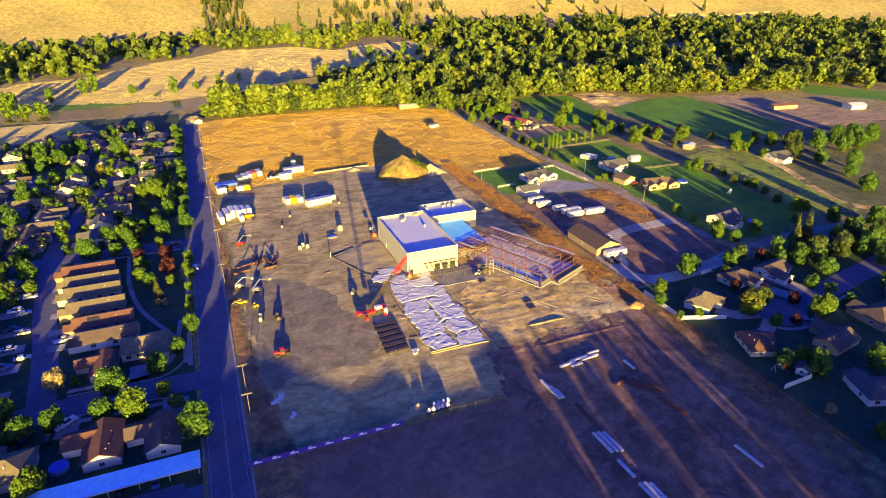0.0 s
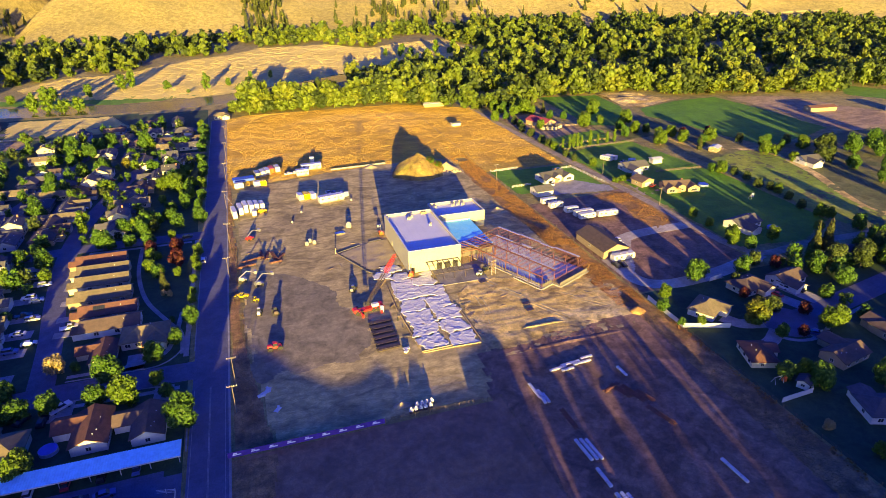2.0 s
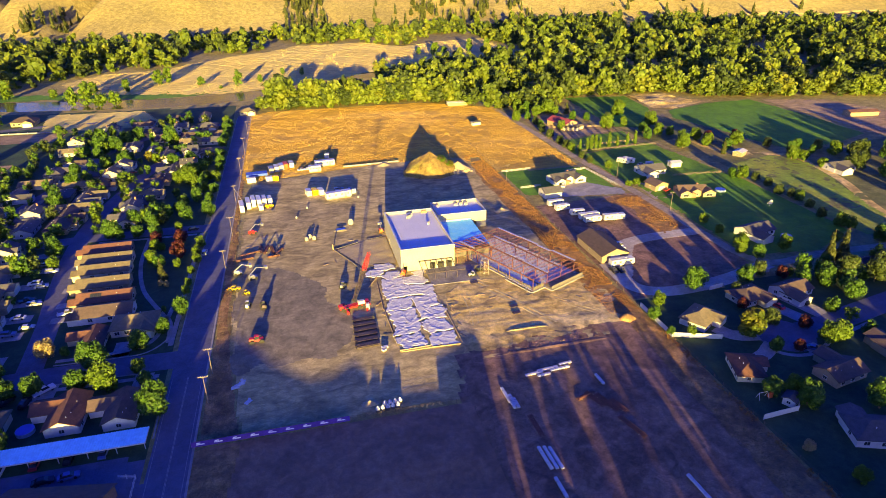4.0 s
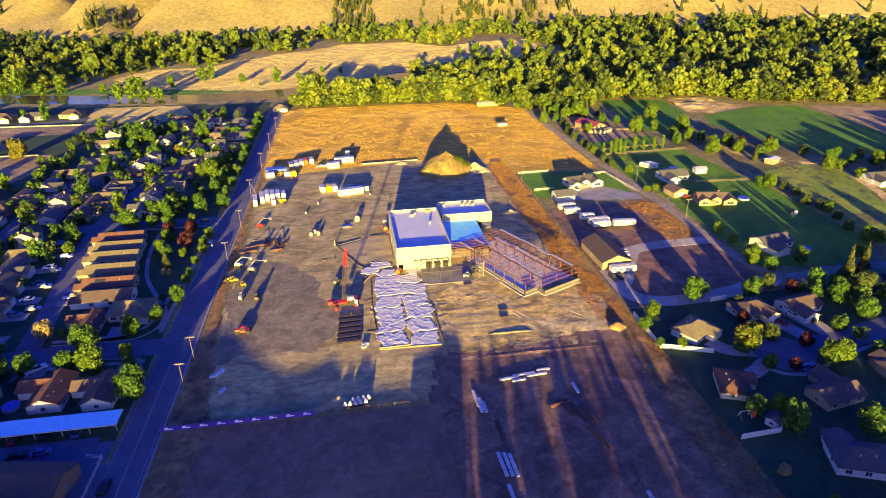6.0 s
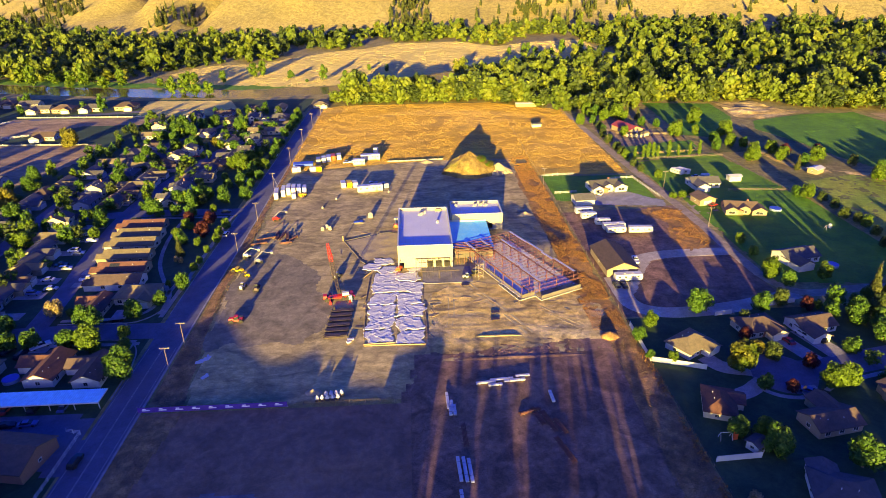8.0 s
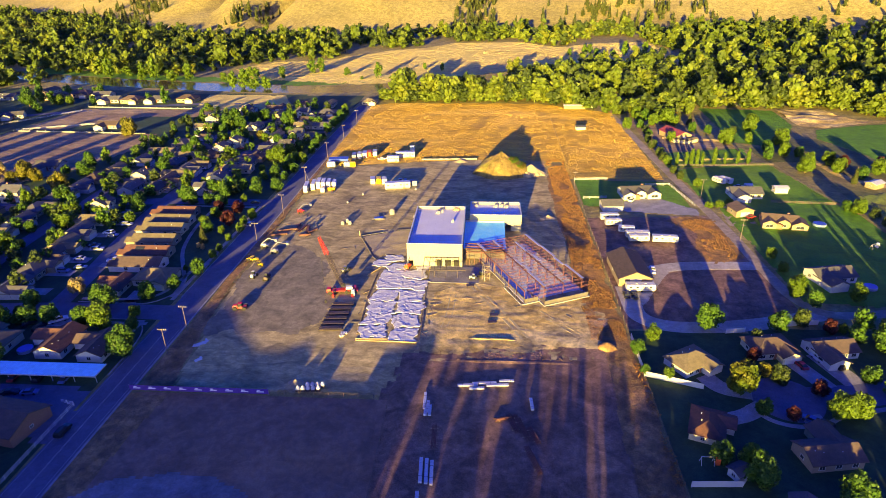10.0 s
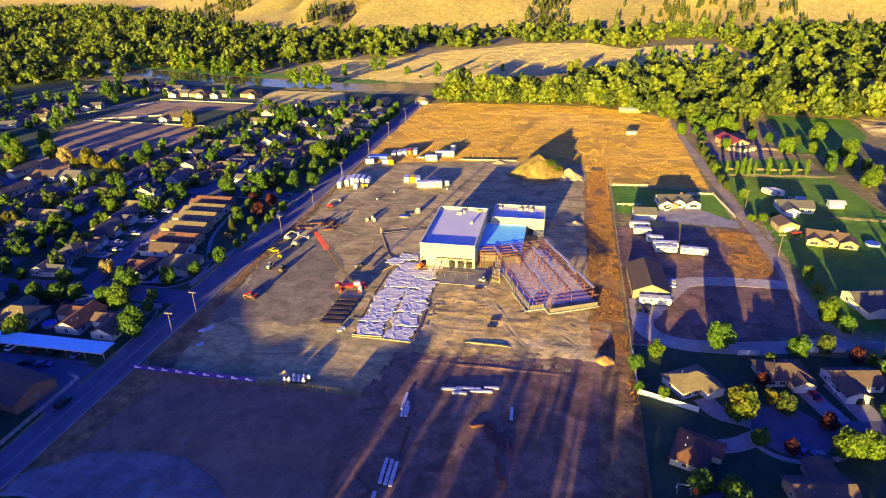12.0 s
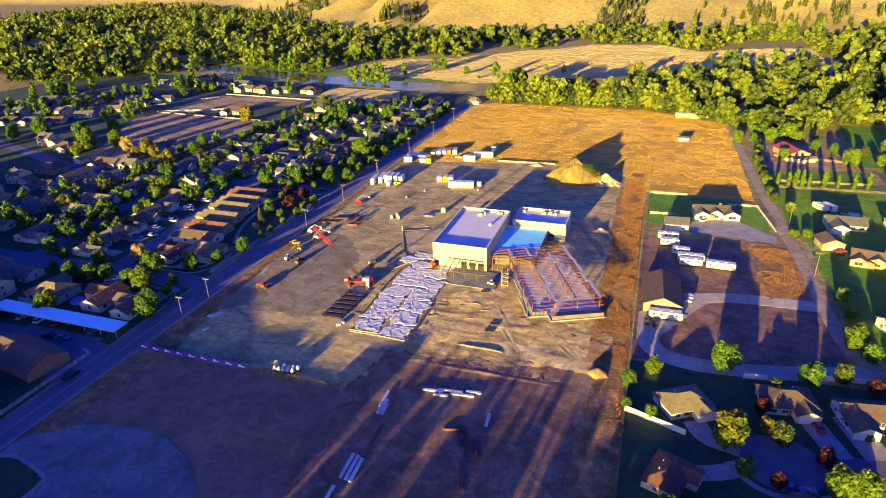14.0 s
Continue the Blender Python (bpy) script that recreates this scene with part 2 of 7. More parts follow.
def ribbon(name, label, category, material, pts, width, z, kind="structure"):
    """A strip of even width along a line."""
    pts = [Vector(p) for p in pts]
    fine = []
    for i in range(len(pts) - 1):
        p0, p1, p2, p3 = pts[max(i - 1, 0)], pts[i], pts[i + 1], pts[min(i + 2, len(pts) - 1)]
        for k in range(8):
            t = k / 8
            fine.append(0.5 * (2 * p1 + (p2 - p0) * t + (2 * p0 - 5 * p1 + 4 * p2 - p3) * t * t + (3 * p1 - p0 - 3 * p2 + p3) * t**3))
    fine.append(pts[-1])
    bm, rows = bmesh.new(), []
    for i, p in enumerate(fine):
        d = (fine[min(i + 1, len(fine) - 1)] - fine[max(i - 1, 0)]).normalized()
        nrm = Vector((-d.y, d.x)) * width / 2
        rows.append((bm.verts.new((p.x + nrm.x, p.y + nrm.y, z)), bm.verts.new((p.x - nrm.x, p.y - nrm.y, z)),
                     bm.verts.new((p.x - nrm.x, p.y - nrm.y, z - 0.2)), bm.verts.new((p.x + nrm.x, p.y + nrm.y, z - 0.2))))
    for a, b in zip(rows, rows[1:]):
        for k in range(4):
            bm.faces.new((a[k], a[(k + 1) % 4], b[(k + 1) % 4], b[k]))
    bmesh.ops.recalc_face_normals(bm, faces=bm.faces)
    ob = part(name, bm, material)
    return tagged(ob, label, category, "", kind)


xs = axis((-6000, -1200, 300), (-1200, -900, 60), (-900, 1300, 14), (1300, 1600, 60), (1600, 6000, 300))
ys = axis((-3000, -300, 300), (-300, 840, 60), (840, 1500, 12), (1500, 1900, 50), (1900, 5000, 300))
v, f = sheet(xs, ys, hill_z)
tagged(new("ground", from_arrays("ground", v, f, M["ground"], True)), "dry golden ground rising into bare grassy hills", "ground", "", "structure")

hx_ = np.linspace(520, 1000, 60)
hy_ = 1000 - 0.22 * (hx_ - 520) + 5 * np.sin(hx_ / 40)
hv = np.concatenate([np.stack([hx_, hy_ + e, hill_z(hx_, hy_ + e) + 0.5], 1) for e in (-4, 4)])
hf = [(i, i + 1, i + 61, i + 60) for i in range(59)]
tagged(new("hillside_track", from_arrays("hillside_track", hv, hf, M["meadow"], True)), "pale dirt track along the foot of the hill", "track", "", "structure")
lay("dirt_lot", "graded tan dirt of a building site with tyre tracks", "dirt lot", M["site"],
    [(-3, 121), (56, 121), (58, 136), (118, 140), (120, 162), (112, 172), (113, 335), (72, 334), (-6, 316), (-9, 175), (-6, 150)], 0.03, 0.8, 0.0, 2.2, 1.5, ridges=0.02)
# greyer, darker patch over the west of the lot
lay("packed_dirt", "darker grey dirt patch in the west of the lot", "dirt", M["greysoil"], [(-6, 150), (8, 147), (24, 150), (30, 165), (24, 190), (14, 206), (2, 214), (-8, 212), (-8.5, 175)], 0.058, 0.6, 0.0, wobble=5.0)
# the lot's dirt again, tinted gold where the sun rakes it
lay("rough_dirt", "lumpy tan dirt with sunlit gold in its colour and old tracks", "dirt", M["gold_lit_soil"], [(62, 142), (116, 144), (119, 160), (116, 178), (96, 167), (84, 184), (72, 184), (63, 180)], -0.035, 0.4, 0.05, 1.5, 5.0, ridges=0.26)
lay("grass_field", "golden dry grass field behind the building site", "field", M["field"],
    [(-9, 318), (72, 333), (124, 330), (124, 300), (172, 300), (171, 450), (120, 482), (4, 484), (-11, 474), (-12.5, 335)], 0.03, 0.9, 0.45, 2.0, 1.0)
lay("weed_strip", "strip of tall rust-brown dry weeds along the fence", "weeds", M["weeds"],
    [(113, 150), (124, 150), (124, 308), (112, 306)], 0.06, 0.5, 0.15, 0.8, 1.5)
lay("weed_verge", "dry brown weeds between road and dirt lot", "weeds", M["verge"],
    [(-13, 122), (-4, 122), (-7, 150), (-10, 175), (-10, 330), (-12.6, 330)], 0.06, 0.5, 0.3, 0.8, 0.8)
lay("stubble_field", "dark brown stubble field", "field", M["darkfield"], [(-13, -60), (56.8, -60), (56.3, 119.8), (-13, 119.8)], 0.05, 1.2, 0.06, 3, 0.4)
lay("south_verge", "dry olive weeds between road and stubble field", "weeds", M["verge"], [(-14.4, 40), (-9.5, 40), (-7, 84), (-5.5, 100), (-3, 119), (-14.3, 119)], 0.11, 0.7, 0.1, 1.0, 1.5)
lay("dirt_field", "brown dirt storage field with ruts", "dirt field", M["brownfield"], [(54, -60), (121, -60), (121, 152), (58, 141), (54, 122)], 0.035, 1.2, 0.08, 3, 1.0)
lay("weed_bank", "weedy bank with dry grass along a fence", "weeds", M["verge"], [(113, 40), (124, 40), (124, 152), (116, 152)], 0.07, 0.5, 0.3, 0.8, 1.2)
lay("neighbourhood_lawn", "dark green lawns between houses", "lawn", M["lawn"],
    [(-470, 60), (-25, 60), (-24, 468), (-70, 462), (-150, 458), (-250, 400), (-470, 380)], 0.03, 4, 0.05)
lay("far_lawn", "green lawns by the far houses", "lawn", M["lawn"], [(-470, 372), (-250, 395), (-235, 465), (-24, 462), (-22, 512), (-160, 524), (-230, 535), (-470, 560)], 0.04, 5, 0.05)
lay("bare_field", "bare tan field with long shadows", "field", M["tanfield"], [(-252, 372), (-248, 391), (-142, 386), (-137, 347), (-150, 308), (-178, 268), (-197, 271), (-216, 313)], 0.06, 2, 0.2)
lay("bare_field", "narrow bare tan field behind a long fence", "field", M["tanfield"], [(-246, 400), (-240, 463), (-131, 458), (-132, 437), (-175, 438), (-219, 396)], 0.06, 2, 0.2)
lay("river_field", "tan ploughed field beside the river", "field", M["meadow"], [(-160, 519), (-92, 515), (-74, 474), (-95, 462), (-150, 466)], 0.07, 1.5, 0.3, 3)
lay("east_lawn", "dark green lawns of the eastern houses", "lawn", M["lawn"], [(125, -60), (330, -60), (330, 160), (125, 157)], 0.03, 3, 0.05)
lay("vacant_lot", "gravelly vacant lot with parked trailers", "dirt lot", M["brownfield"], [(125, 157), (182, 163), (181, 251), (125, 246)], 0.035, 1.5, 0.0)
lay("dry_lot", "dry golden grass lot beside the gravel lane", "field", M["weeds"], [(165, 205), (172, 204), (178, 208), (179, 247), (168, 249), (158, 246), (166, 230), (162, 216)], 0.06, 0.8, 0.12, 1.5, 3.0)
lay("house_lawn", "bright green lawn round a white house", "lawn", M["pasture"], [(126, 262), (174, 258), (173, 296), (126, 299)], 0.06, 1.5, 0.05)
lay("pasture", "green mown pasture with white rail fence", "field", M["pasture"], [(180, 316), (233, 330), (243, 268), (208, 259), (184, 264)], 0.05, 1.0, 0.45, 2.2)
lay("pasture_south", "dark green pasture beside a farmhouse", "field", M["pasture"], [(186, 176), (217, 173), (243, 186), (244, 227), (244, 266), (186, 264)], 0.045, 1.0, 0.45, 2.2)
lay("mixed_pasture", "yellow-green grazed pasture", "field", M["drypasture"], [(256, 278), (286, 286), (298, 268), (288, 239), (275, 205), (271, 178), (247, 180), (246, 201), (252, 223), (253, 250)], 0.06, 1.0, 0.5, 2.4)
lay("rough_paddock", "rough dry paddock round scattered farm trees", "field", M["paddock"], [(247, 172), (420, 110), (500, 240), (470, 300), (392, 300), (345, 292), (290, 290), (252, 330)], 0.035, 2, 0.25, 5)
lay("farm_garden", "rough grass round farm trees and a small house", "field", M["paddock"], [(236, 330), (252, 332), (286, 294), (300, 300), (295, 345), (288, 367), (283, 380), (268, 382), (250, 362), (233, 360)], 0.04, 1.5, 0.2, 3)
lay("green_field", "large irrigated green field with long shadows", "field", M["pasture"], [(284, 380), (294, 402), (338, 417), (377, 419), (381, 361), (379, 310), (347, 298), (308, 290), (299, 318), (295, 345), (289, 367)], 0.06, 1.2, 0.5, 2.6, 0.6)
lay("north_pasture", "green pasture below the cottonwoods", "field", M["pasture"], [(238, 466), (288, 458), (284, 414), (268, 382), (249, 363), (231, 371), (234, 402)], 0.05, 1.2, 0.5, 2.6, 0.6)
lay("dirt_bank", "bare tan dirt pile beside the green field", "dirt", M["gold_lit_soil"], [(290, 459), (322, 462), (330, 432), (350, 425), (338, 420), (300, 407), (288, 412)], 0.07, 1.0, 0.9, 7, 1.5, mounds=5.0)
lay("pen_yard", "pale brown yard of the horse pens", "yard", M["tanfield"], [(179, 424), (197, 437), (221, 372), (229, 362), (179, 349)], 0.05, 1.5, 0.1)
lay("poplar_lawn", "green lawn round a row of poplars", "lawn", M["pasture"], [(179, 346), (231, 359), (228, 332), (180, 318)], 0.055, 1.5, 0.1)
lay("dry_field", "dry ploughed tan field beyond the green field", "field", M["tanfield"], [(386, 416), (434, 402), (449, 356), (474, 303), (454, 286), (391, 299), (385, 311), (387, 361)], 0.05, 2, 0.5, 6, 0.6)
lay("far_pasture", "far green pasture below the woods", "field", M["pasture"], [(486, 388), (516, 424), (556, 366), (600, 330), (590, 306), (520, 338)], 0.05, 2.5, 0.3, 5)
ribbon("farm_track", "bare tan dirt track between paddocks", "track", M["gold_lit_soil"], [(262, 330), (264, 306), (276, 293), (297, 284), (298, 266), (291, 237), (278, 208), (273, 186), (290, 174), (330, 160)], 5.0, 0.1)
lay("meadow", "pale golden river meadow", "meadow", M["meadow"],
    [(-190, 655), (-160, 700), (-106, 716), (-83, 745), (-40, 795), (-5, 815), (36, 866), (125, 872), (170, 815), (215, 850), (262, 862), (292, 866), (290, 800), (284, 715), (234, 684), (170, 680), (110, 640), (58, 606), (5, 578), (-40, 566), (-92, 577), (-150, 592)], 0.05, 1.3, 1.1, 3.2, 5)
lay("river_bank", "bright green river bank grass", "grass", M["pasture"], [(-420, 640), (-250, 590), (-140, 574), (-92, 560), (-20, 574), (-40, 582), (-92, 588), (-200, 606), (-420, 668)], 0.06, 2, 0.3, 6, 6)
ribbon("river", "slow brown river with calm surface", "river", M["water"], [(-900, 770), (-520, 660), (-330, 594), (-200, 560), (-100, 543), (-45, 544), (0, 556), (55, 588), (115, 626), (190, 650), (260, 665)], 34, 0.08, "structure")

# ---- roads ----
def road_x(y):
    return -19.3 + 0.011 * (y - 110)


ribbon("main_road", "straight two-lane asphalt road with worn markings", "road", M["asphalt"], [(road_x(y), y) for y in (-200, 0, 120, 250, 380, 475)], 9.6, 0.09)
for off in (-4.2, -0.12, 0.12, 3.9):
    ribbon("road_line", "worn white painted road line", "road line", M["line"], [(road_x(y) + off, y) for y in (-100, 60, 150)], 0.11, 0.105)
ribbon("sidewalk", "pale concrete sidewalk beside the road", "sidewalk", M["concrete"], [(road_x(y) - 7.4, y) for y in (168, 210, 256)], 1.5, 0.16)
ribbon("kerb", "concrete kerb edging the road", "kerb", M["concrete"], [(road_x(y) - 4.95, y) for y in (170, 210, 254)], 0.3, 0.2)
ribbon("kerb", "concrete kerb edging the road", "kerb", M["concrete"], [(road_x(y) - 4.95, y) for y in (270, 350, 470)], 0.3, 0.2)
ribbon("kerb", "concrete kerb edging the road", "kerb", M["concrete"], [(road_x(y) + 4.95, y) for y in (-60, 122, 200, 330, 470)], 0.55, 0.2)
ribbon("side_street", "narrow asphalt side street", "road", M["asphalt"], [(-22, 160), (-60, 160.5), (-110, 158), (-200, 160)], 9, 0.085)
ribbon("side_street", "narrow asphalt side street", "road", M["asphalt"], [(-22, 261), (-50, 262), (-82, 261), (-140, 250)], 8, 0.085)
ribbon("street", "curved residential asphalt street", "road", M["asphalt"], [(-63.5, 160), (-66.5, 190), (-70.3, 216), (-74, 253), (-73, 290), (-62, 352), (-50, 385), (-24, 392)], 7.2, 0.088)
ribbon("street", "curved residential asphalt street", "road", M["asphalt"], [(-104, 160), (-110, 200), (-112, 250), (-112, 300), (-100, 352), (-92, 400), (-60, 445), (-24, 452)], 7, 0.087)
ribbon("street", "curved residential asphalt street", "road", M["asphalt"], [(-420, 300), (-300, 292), (-200, 262), (-140, 250)], 8, 0.085)
ribbon("street", "curved residential asphalt street", "road", M["asphalt"], [(-440, 380), (-330, 410), (-250, 450), (-160, 480), (-90, 480)], 7, 0.085)
ribbon("park_path", "curving pale concrete path", "path", M["concrete"], [(-46, 256), (-46, 247), (-45, 229), (-40.5, 208), (-32, 190), (-28, 182), (-27, 170)], 1.5, 0.14)
ribbon("sidewalk", "pale concrete sidewalk beside the street", "sidewalk", M["concrete"], [(-28.2, 196), (-29.4, 184), (-31.4, 173.5), (-35.5, 169.5), (-44, 168), (-58, 168)], 1.5, 0.14)
ribbon("kerb", "rounded concrete kerb at the street corner", "kerb", M["concrete"], [(-24.6, 196), (-25.4, 182), (-27.6, 172), (-32.5, 166.2), (-40, 165.3), (-58, 165.8)], 0.4, 0.2)
ribbon("kerb", "rounded concrete kerb at the street corner", "kerb", M["concrete"], [(-24.4, 126), (-24.8, 140), (-26.5, 149), (-31, 154.4), (-40, 155.6), (-58, 155.9)], 0.4, 0.2)
lay("corner_lawn", "dark green lawn strip behind a rounded kerb", "lawn", M["lawn"], [(-25, 196), (-25.6, 182), (-27.9, 172.4), (-32.7, 166.6), (-40, 165.7), (-58, 166.2), (-58, 167.1), (-44, 167.1), (-35.2, 168.4), (-30.6, 172.8), (-28.4, 184), (-27.4, 196)], 0.12, 0.4, 0, wobble=0.05)
ribbon("sidewalk", "pale concrete sidewalk beside the street", "sidewalk", M["concrete"], [(-27, 153), (-40, 153), (-58, 153.5)], 1.5, 0.14)
ribbon("sidewalk", "pale concrete sidewalk beside the street", "sidewalk", M["concrete"], [(-27, 255), (-46, 255.5), (-66, 256)], 1.5, 0.14)
ribbon("gravel_lane", "pale gravel lane between fields", "road", M["gravel"], [(170, 462), (172, 420), (176.5, 320), (181, 240), (182, 200), (184, 178), (192, 168), (215, 170), (260, 170), (330, 178)], 4.4, 0.09)
M["palegravel"] = mat("pale_gravel", (0.43, 0.375, 0.29), (0.36, 0.31, 0.245), 0.1, bump=0.008, bscale=4, mottle=0.4, **W)
ribbon("loop_drive", "curving gravel driveway", "driveway", M["palegravel"], [(183, 202), (172, 202), (154, 201), (141, 196), (132.5, 186), (129.5, 174), (130.5, 164), (139, 159), (155, 159.5), (172, 163), (188, 168)], 6.4, 0.085)
ribbon("cul_de_sac_street", "asphalt street ending in a turning circle", "road", M["asphalt"], [(159, 126), (170, 126), (190, 130), (240, 140)], 9, 0.085)
bm = bmesh.new()
tube(bm, (159, 125, -0.1), (159, 125, 0.095), 9.0, n=40)
tagged(part("turning_circle", bm, M["asphalt"]), "round asphalt end of a residential street", "road", "", "structure")
lay("gravel_apron", "pale gravel apron in front of the workshop", "gravel", M["palegravel"], [(126, 170), (131, 168), (137, 178), (144, 190), (150, 200), (140, 200), (134, 186), (126, 184)], 0.075, 0.6, 0.03, wobble=0.8)
lay("concrete_drive", "wide pale concrete drive in front of a garage", "driveway", M["concrete"], [(141, 262), (150, 273), (162, 272), (176, 258), (175, 251), (143, 255)], 0.11, 0.8, 0, wobble=0.2)
lay("farm_yard", "brown gravel farmyard", "yard", M["gravel"], [(184, 240), (196, 240), (200, 262), (186, 264)], 0.07, 1, 0.05)
lay("paved_pad", "worn grey paved pad in the corner of a field", "pavement", M["oldpave"], [(-13, 50), (42, 50), (39, 78), (33.7, 84.2), (21.5, 90.3), (8.7, 90.7), (-3.2, 88.5), (-12.8, 80.4)], 0.2, 0.8, 0, wobble=1.6)
lay("kerb_island", "small dark lawn island inside a concrete kerb", "lawn", M["lawn"], [(-13.5, 52), (3.6, 52), (4.0, 69), (2.9, 71.6), (-2.4, 73.3), (-8, 74.4), (-13.5, 73.6)], 0.27, 0.6, 0, wobble=0.1)
ribbon("kerb", "pale concrete kerb round a lawn island", "kerb", M["concrete"], [(-13.6, 74.0), (-8, 74.8), (-2.4, 73.7), (3.1, 72), (4.3, 69), (4.2, 52)], 0.9, 0.32)
for pts in ([(13.4, 83.0), (20.7, 83.5), (33.7, 84.2)], [(13.5, 83), (12.0, 76)], [(20.7, 83.5), (19.6, 76)]):
    ribbon("pavement_joint", "dark weedy joint between pavement slabs", "joint", M["verge"], pts, 0.25, 0.215)
lay("parking_lot", "asphalt parking lot beside the carport", "parking lot", M["asphalt"], [(-110, 100), (-24, 100), (-24, 120), (-110, 120)], 0.08, 2, 0, wobble=0.1)

M["track_l"] = mat("pale_wheel_track", (0.455, 0.37, 0.17), (0.40, 0.325, 0.155), 0.4, bump=0.01, bscale=5, **W)


TRACKS = []


def tracks(pts, tone, z=0.060, width=0.4):
    """The two worn wheel lines of a vehicle's way over the dirt."""
    TRACKS.append(tone)
    z += 0.0025 * len(TRACKS)
    for off in (-0.95, 0.95):
        ribbon("wheel_track", "worn wheel track pressed into the dirt", "wheel track", M["track_" + tone], [(x + off, y + 0.25 * off) for x, y in pts], width, z)


tracks([(76, 184), (80, 176), (86, 165), (93, 150)], "l", 0.112, 0.8)
tracks([(98, 166), (103, 160), (110, 152)], "l", 0.112)
tracks([(66, 147), (69, 160), (70, 176)], "l", 0.112)

# ---- vegetation ----
LEAF = dict(through_light=0.4, island=0.2, rough=0.6, fine=0.3)
M["leaf_v"] = mat("olive_leaves", (0.100, 0.150, 0.022), (0.070, 0.114, 0.018), 0.2, c3=(0.13, 0.16, 0.022), **LEAF)
M["leaf_g"] = mat("green_leaves", (0.062, 0.140, 0.019), (0.042, 0.104, 0.015), 0.2, c3=(0.09, 0.148, 0.019), **LEAF)
M["leaf_y"] = mat("yellow_green_leaves", (0.100, 0.168, 0.016), (0.070, 0.13, 0.013), 0.5, **LEAF)
M["leaf_w"] = mat("cottonwood_leaves", (0.142, 0.188, 0.027), (0.100, 0.150, 0.023), 0.12, c3=(0.175, 0.192, 0.028), **LEAF)
M["leaf_d"] = mat("dark_green_leaves", (0.060, 0.092, 0.022), (0.044, 0.07, 0.018), 0.2, **LEAF)
M["leaf_r"] = mat("red_leaves", (0.085, 0.017, 0.018), (0.055, 0.016, 0.018), 0.5, **LEAF)
M["leaf_o"] = mat("golden_leaves", (0.17, 0.15, 0.02), (0.11, 0.12, 0.02), 0.5, **LEAF)
M["leaf_t"] = mat("pale_dry_leaves", (0.34, 0.27, 0.13), (0.26, 0.21, 0.10), 0.5, **LEAF)
M["leaf_a"] = mat("turning_leaves", (0.065, 0.125, 0.012), (0.13, 0.10, 0.012), 0.35, **LEAF)
M["leaf_p"] = mat("pine_needles", (0.075, 0.09, 0.025), (0.055, 0.07, 0.02), 0.1, **LEAF)
M["bark"] = plain("bark", (0.16, 0.12, 0.08), 0.9, vary=0.4, scale=2)
rng = np.random.RandomState(3)


def leaf_quads(centres, normals, size):
    """Small leaf clumps: bent quads at the given places."""
    n = len(centres)
    a = np.cross(normals, rng.normal(size=(n, 3)))
    a /= np.linalg.norm(a, axis=1)[:, None] + 1e-9
    b = np.cross(normals, a)
    s = size * rng.uniform(0.55, 1.3, n)[:, None]
    k = rng.uniform(0.6, 1.0, n)[:, None]
    v = np.stack([centres - a * s - b * s * k, centres + a * s - b * s * k * 0.7, centres + a * s * 0.8 + b * s * k, centres - a * s * 0.7 + b * s * k], 1)
    f = np.arange(4 * n).reshape(n, 4)
    return v.reshape(-1, 3), f


def ball_quads():
    """The 26 points and 24 quads of a rounded cube of radius 1."""
    idx, v, f = {}, [], []
    for ax in range(3):
        for sg in (-1, 1):
            for i in range(2):
                for k in range(2):
                    q = []
                    for di, dk in ((0, 0), (1, 0), (1, 1), (0, 1)):
                        c = [0, 0, 0]
                        c[ax], c[(ax + 1) % 3], c[(ax + 2) % 3] = sg, i + di - 1, k + dk - 1
                        key = tuple(c)
                        if key not in idx:
                            idx[key] = len(v)
                            v.append(np.array(c) / np.linalg.norm(c))
                        q.append(idx[key])
                    f.append(q if sg > 0 else q[::-1])
    return np.array(v), np.array(f)


BALL_V, BALL_F = ball_quads()


def crown_lobes(kind, count=0):
    """Centres and radii of the leaf masses of a crown about 1 in radius, its base near z = 0."""
    if kind == "poplar":
        z = np.linspace(0.25, 3.4, 11)
        lr = 0.36 * np.sqrt(np.sin(np.pi * np.clip(z / 3.6 * 0.86 + 0.1, 0, 1))) * rng.uniform(0.85, 1.1, 11)
        lc = np.stack([rng.normal(0, 0.07, 11), rng.normal(0, 0.07, 11), z], 1)
    elif kind == "pine":
        z = np.linspace(0.3, 2.75, 7)
        reach = 0.10 * (1.02 - z / 3.0)
        a = rng.uniform(0, 6.283, len(z))
        lr = 0.52 * (1.14 - z / 3.0) * rng.uniform(0.8, 1.15, len(z))
        lc = np.stack([reach * np.cos(a), reach * np.sin(a), z], 1)
    else:
        n = count or (13 if kind == "round" else 9)
        z = np.linspace(0.42, 1.72 if kind == "round" else 2.15, n)
        top = z[-1] + 0.3
        wide = np.sqrt(np.clip(np.sin(np.pi * np.clip(z / top, 0.05, 1) ** 0.85), 0.05, 1))
        a = np.arange(n) * 2.4 + rng.uniform(-0.7, 0.7, n)
        reach = 0.56 * wide * rng.uniform(0.65, 1.2, n)
        lr = (0.26 + 0.20 * wide) * rng.uniform(0.75, 1.15, n)
        lc = np.stack([reach * np.cos(a), reach * np.sin(a), z + rng.uniform(-0.1, 0.1, n)], 1)
    return lc, lr


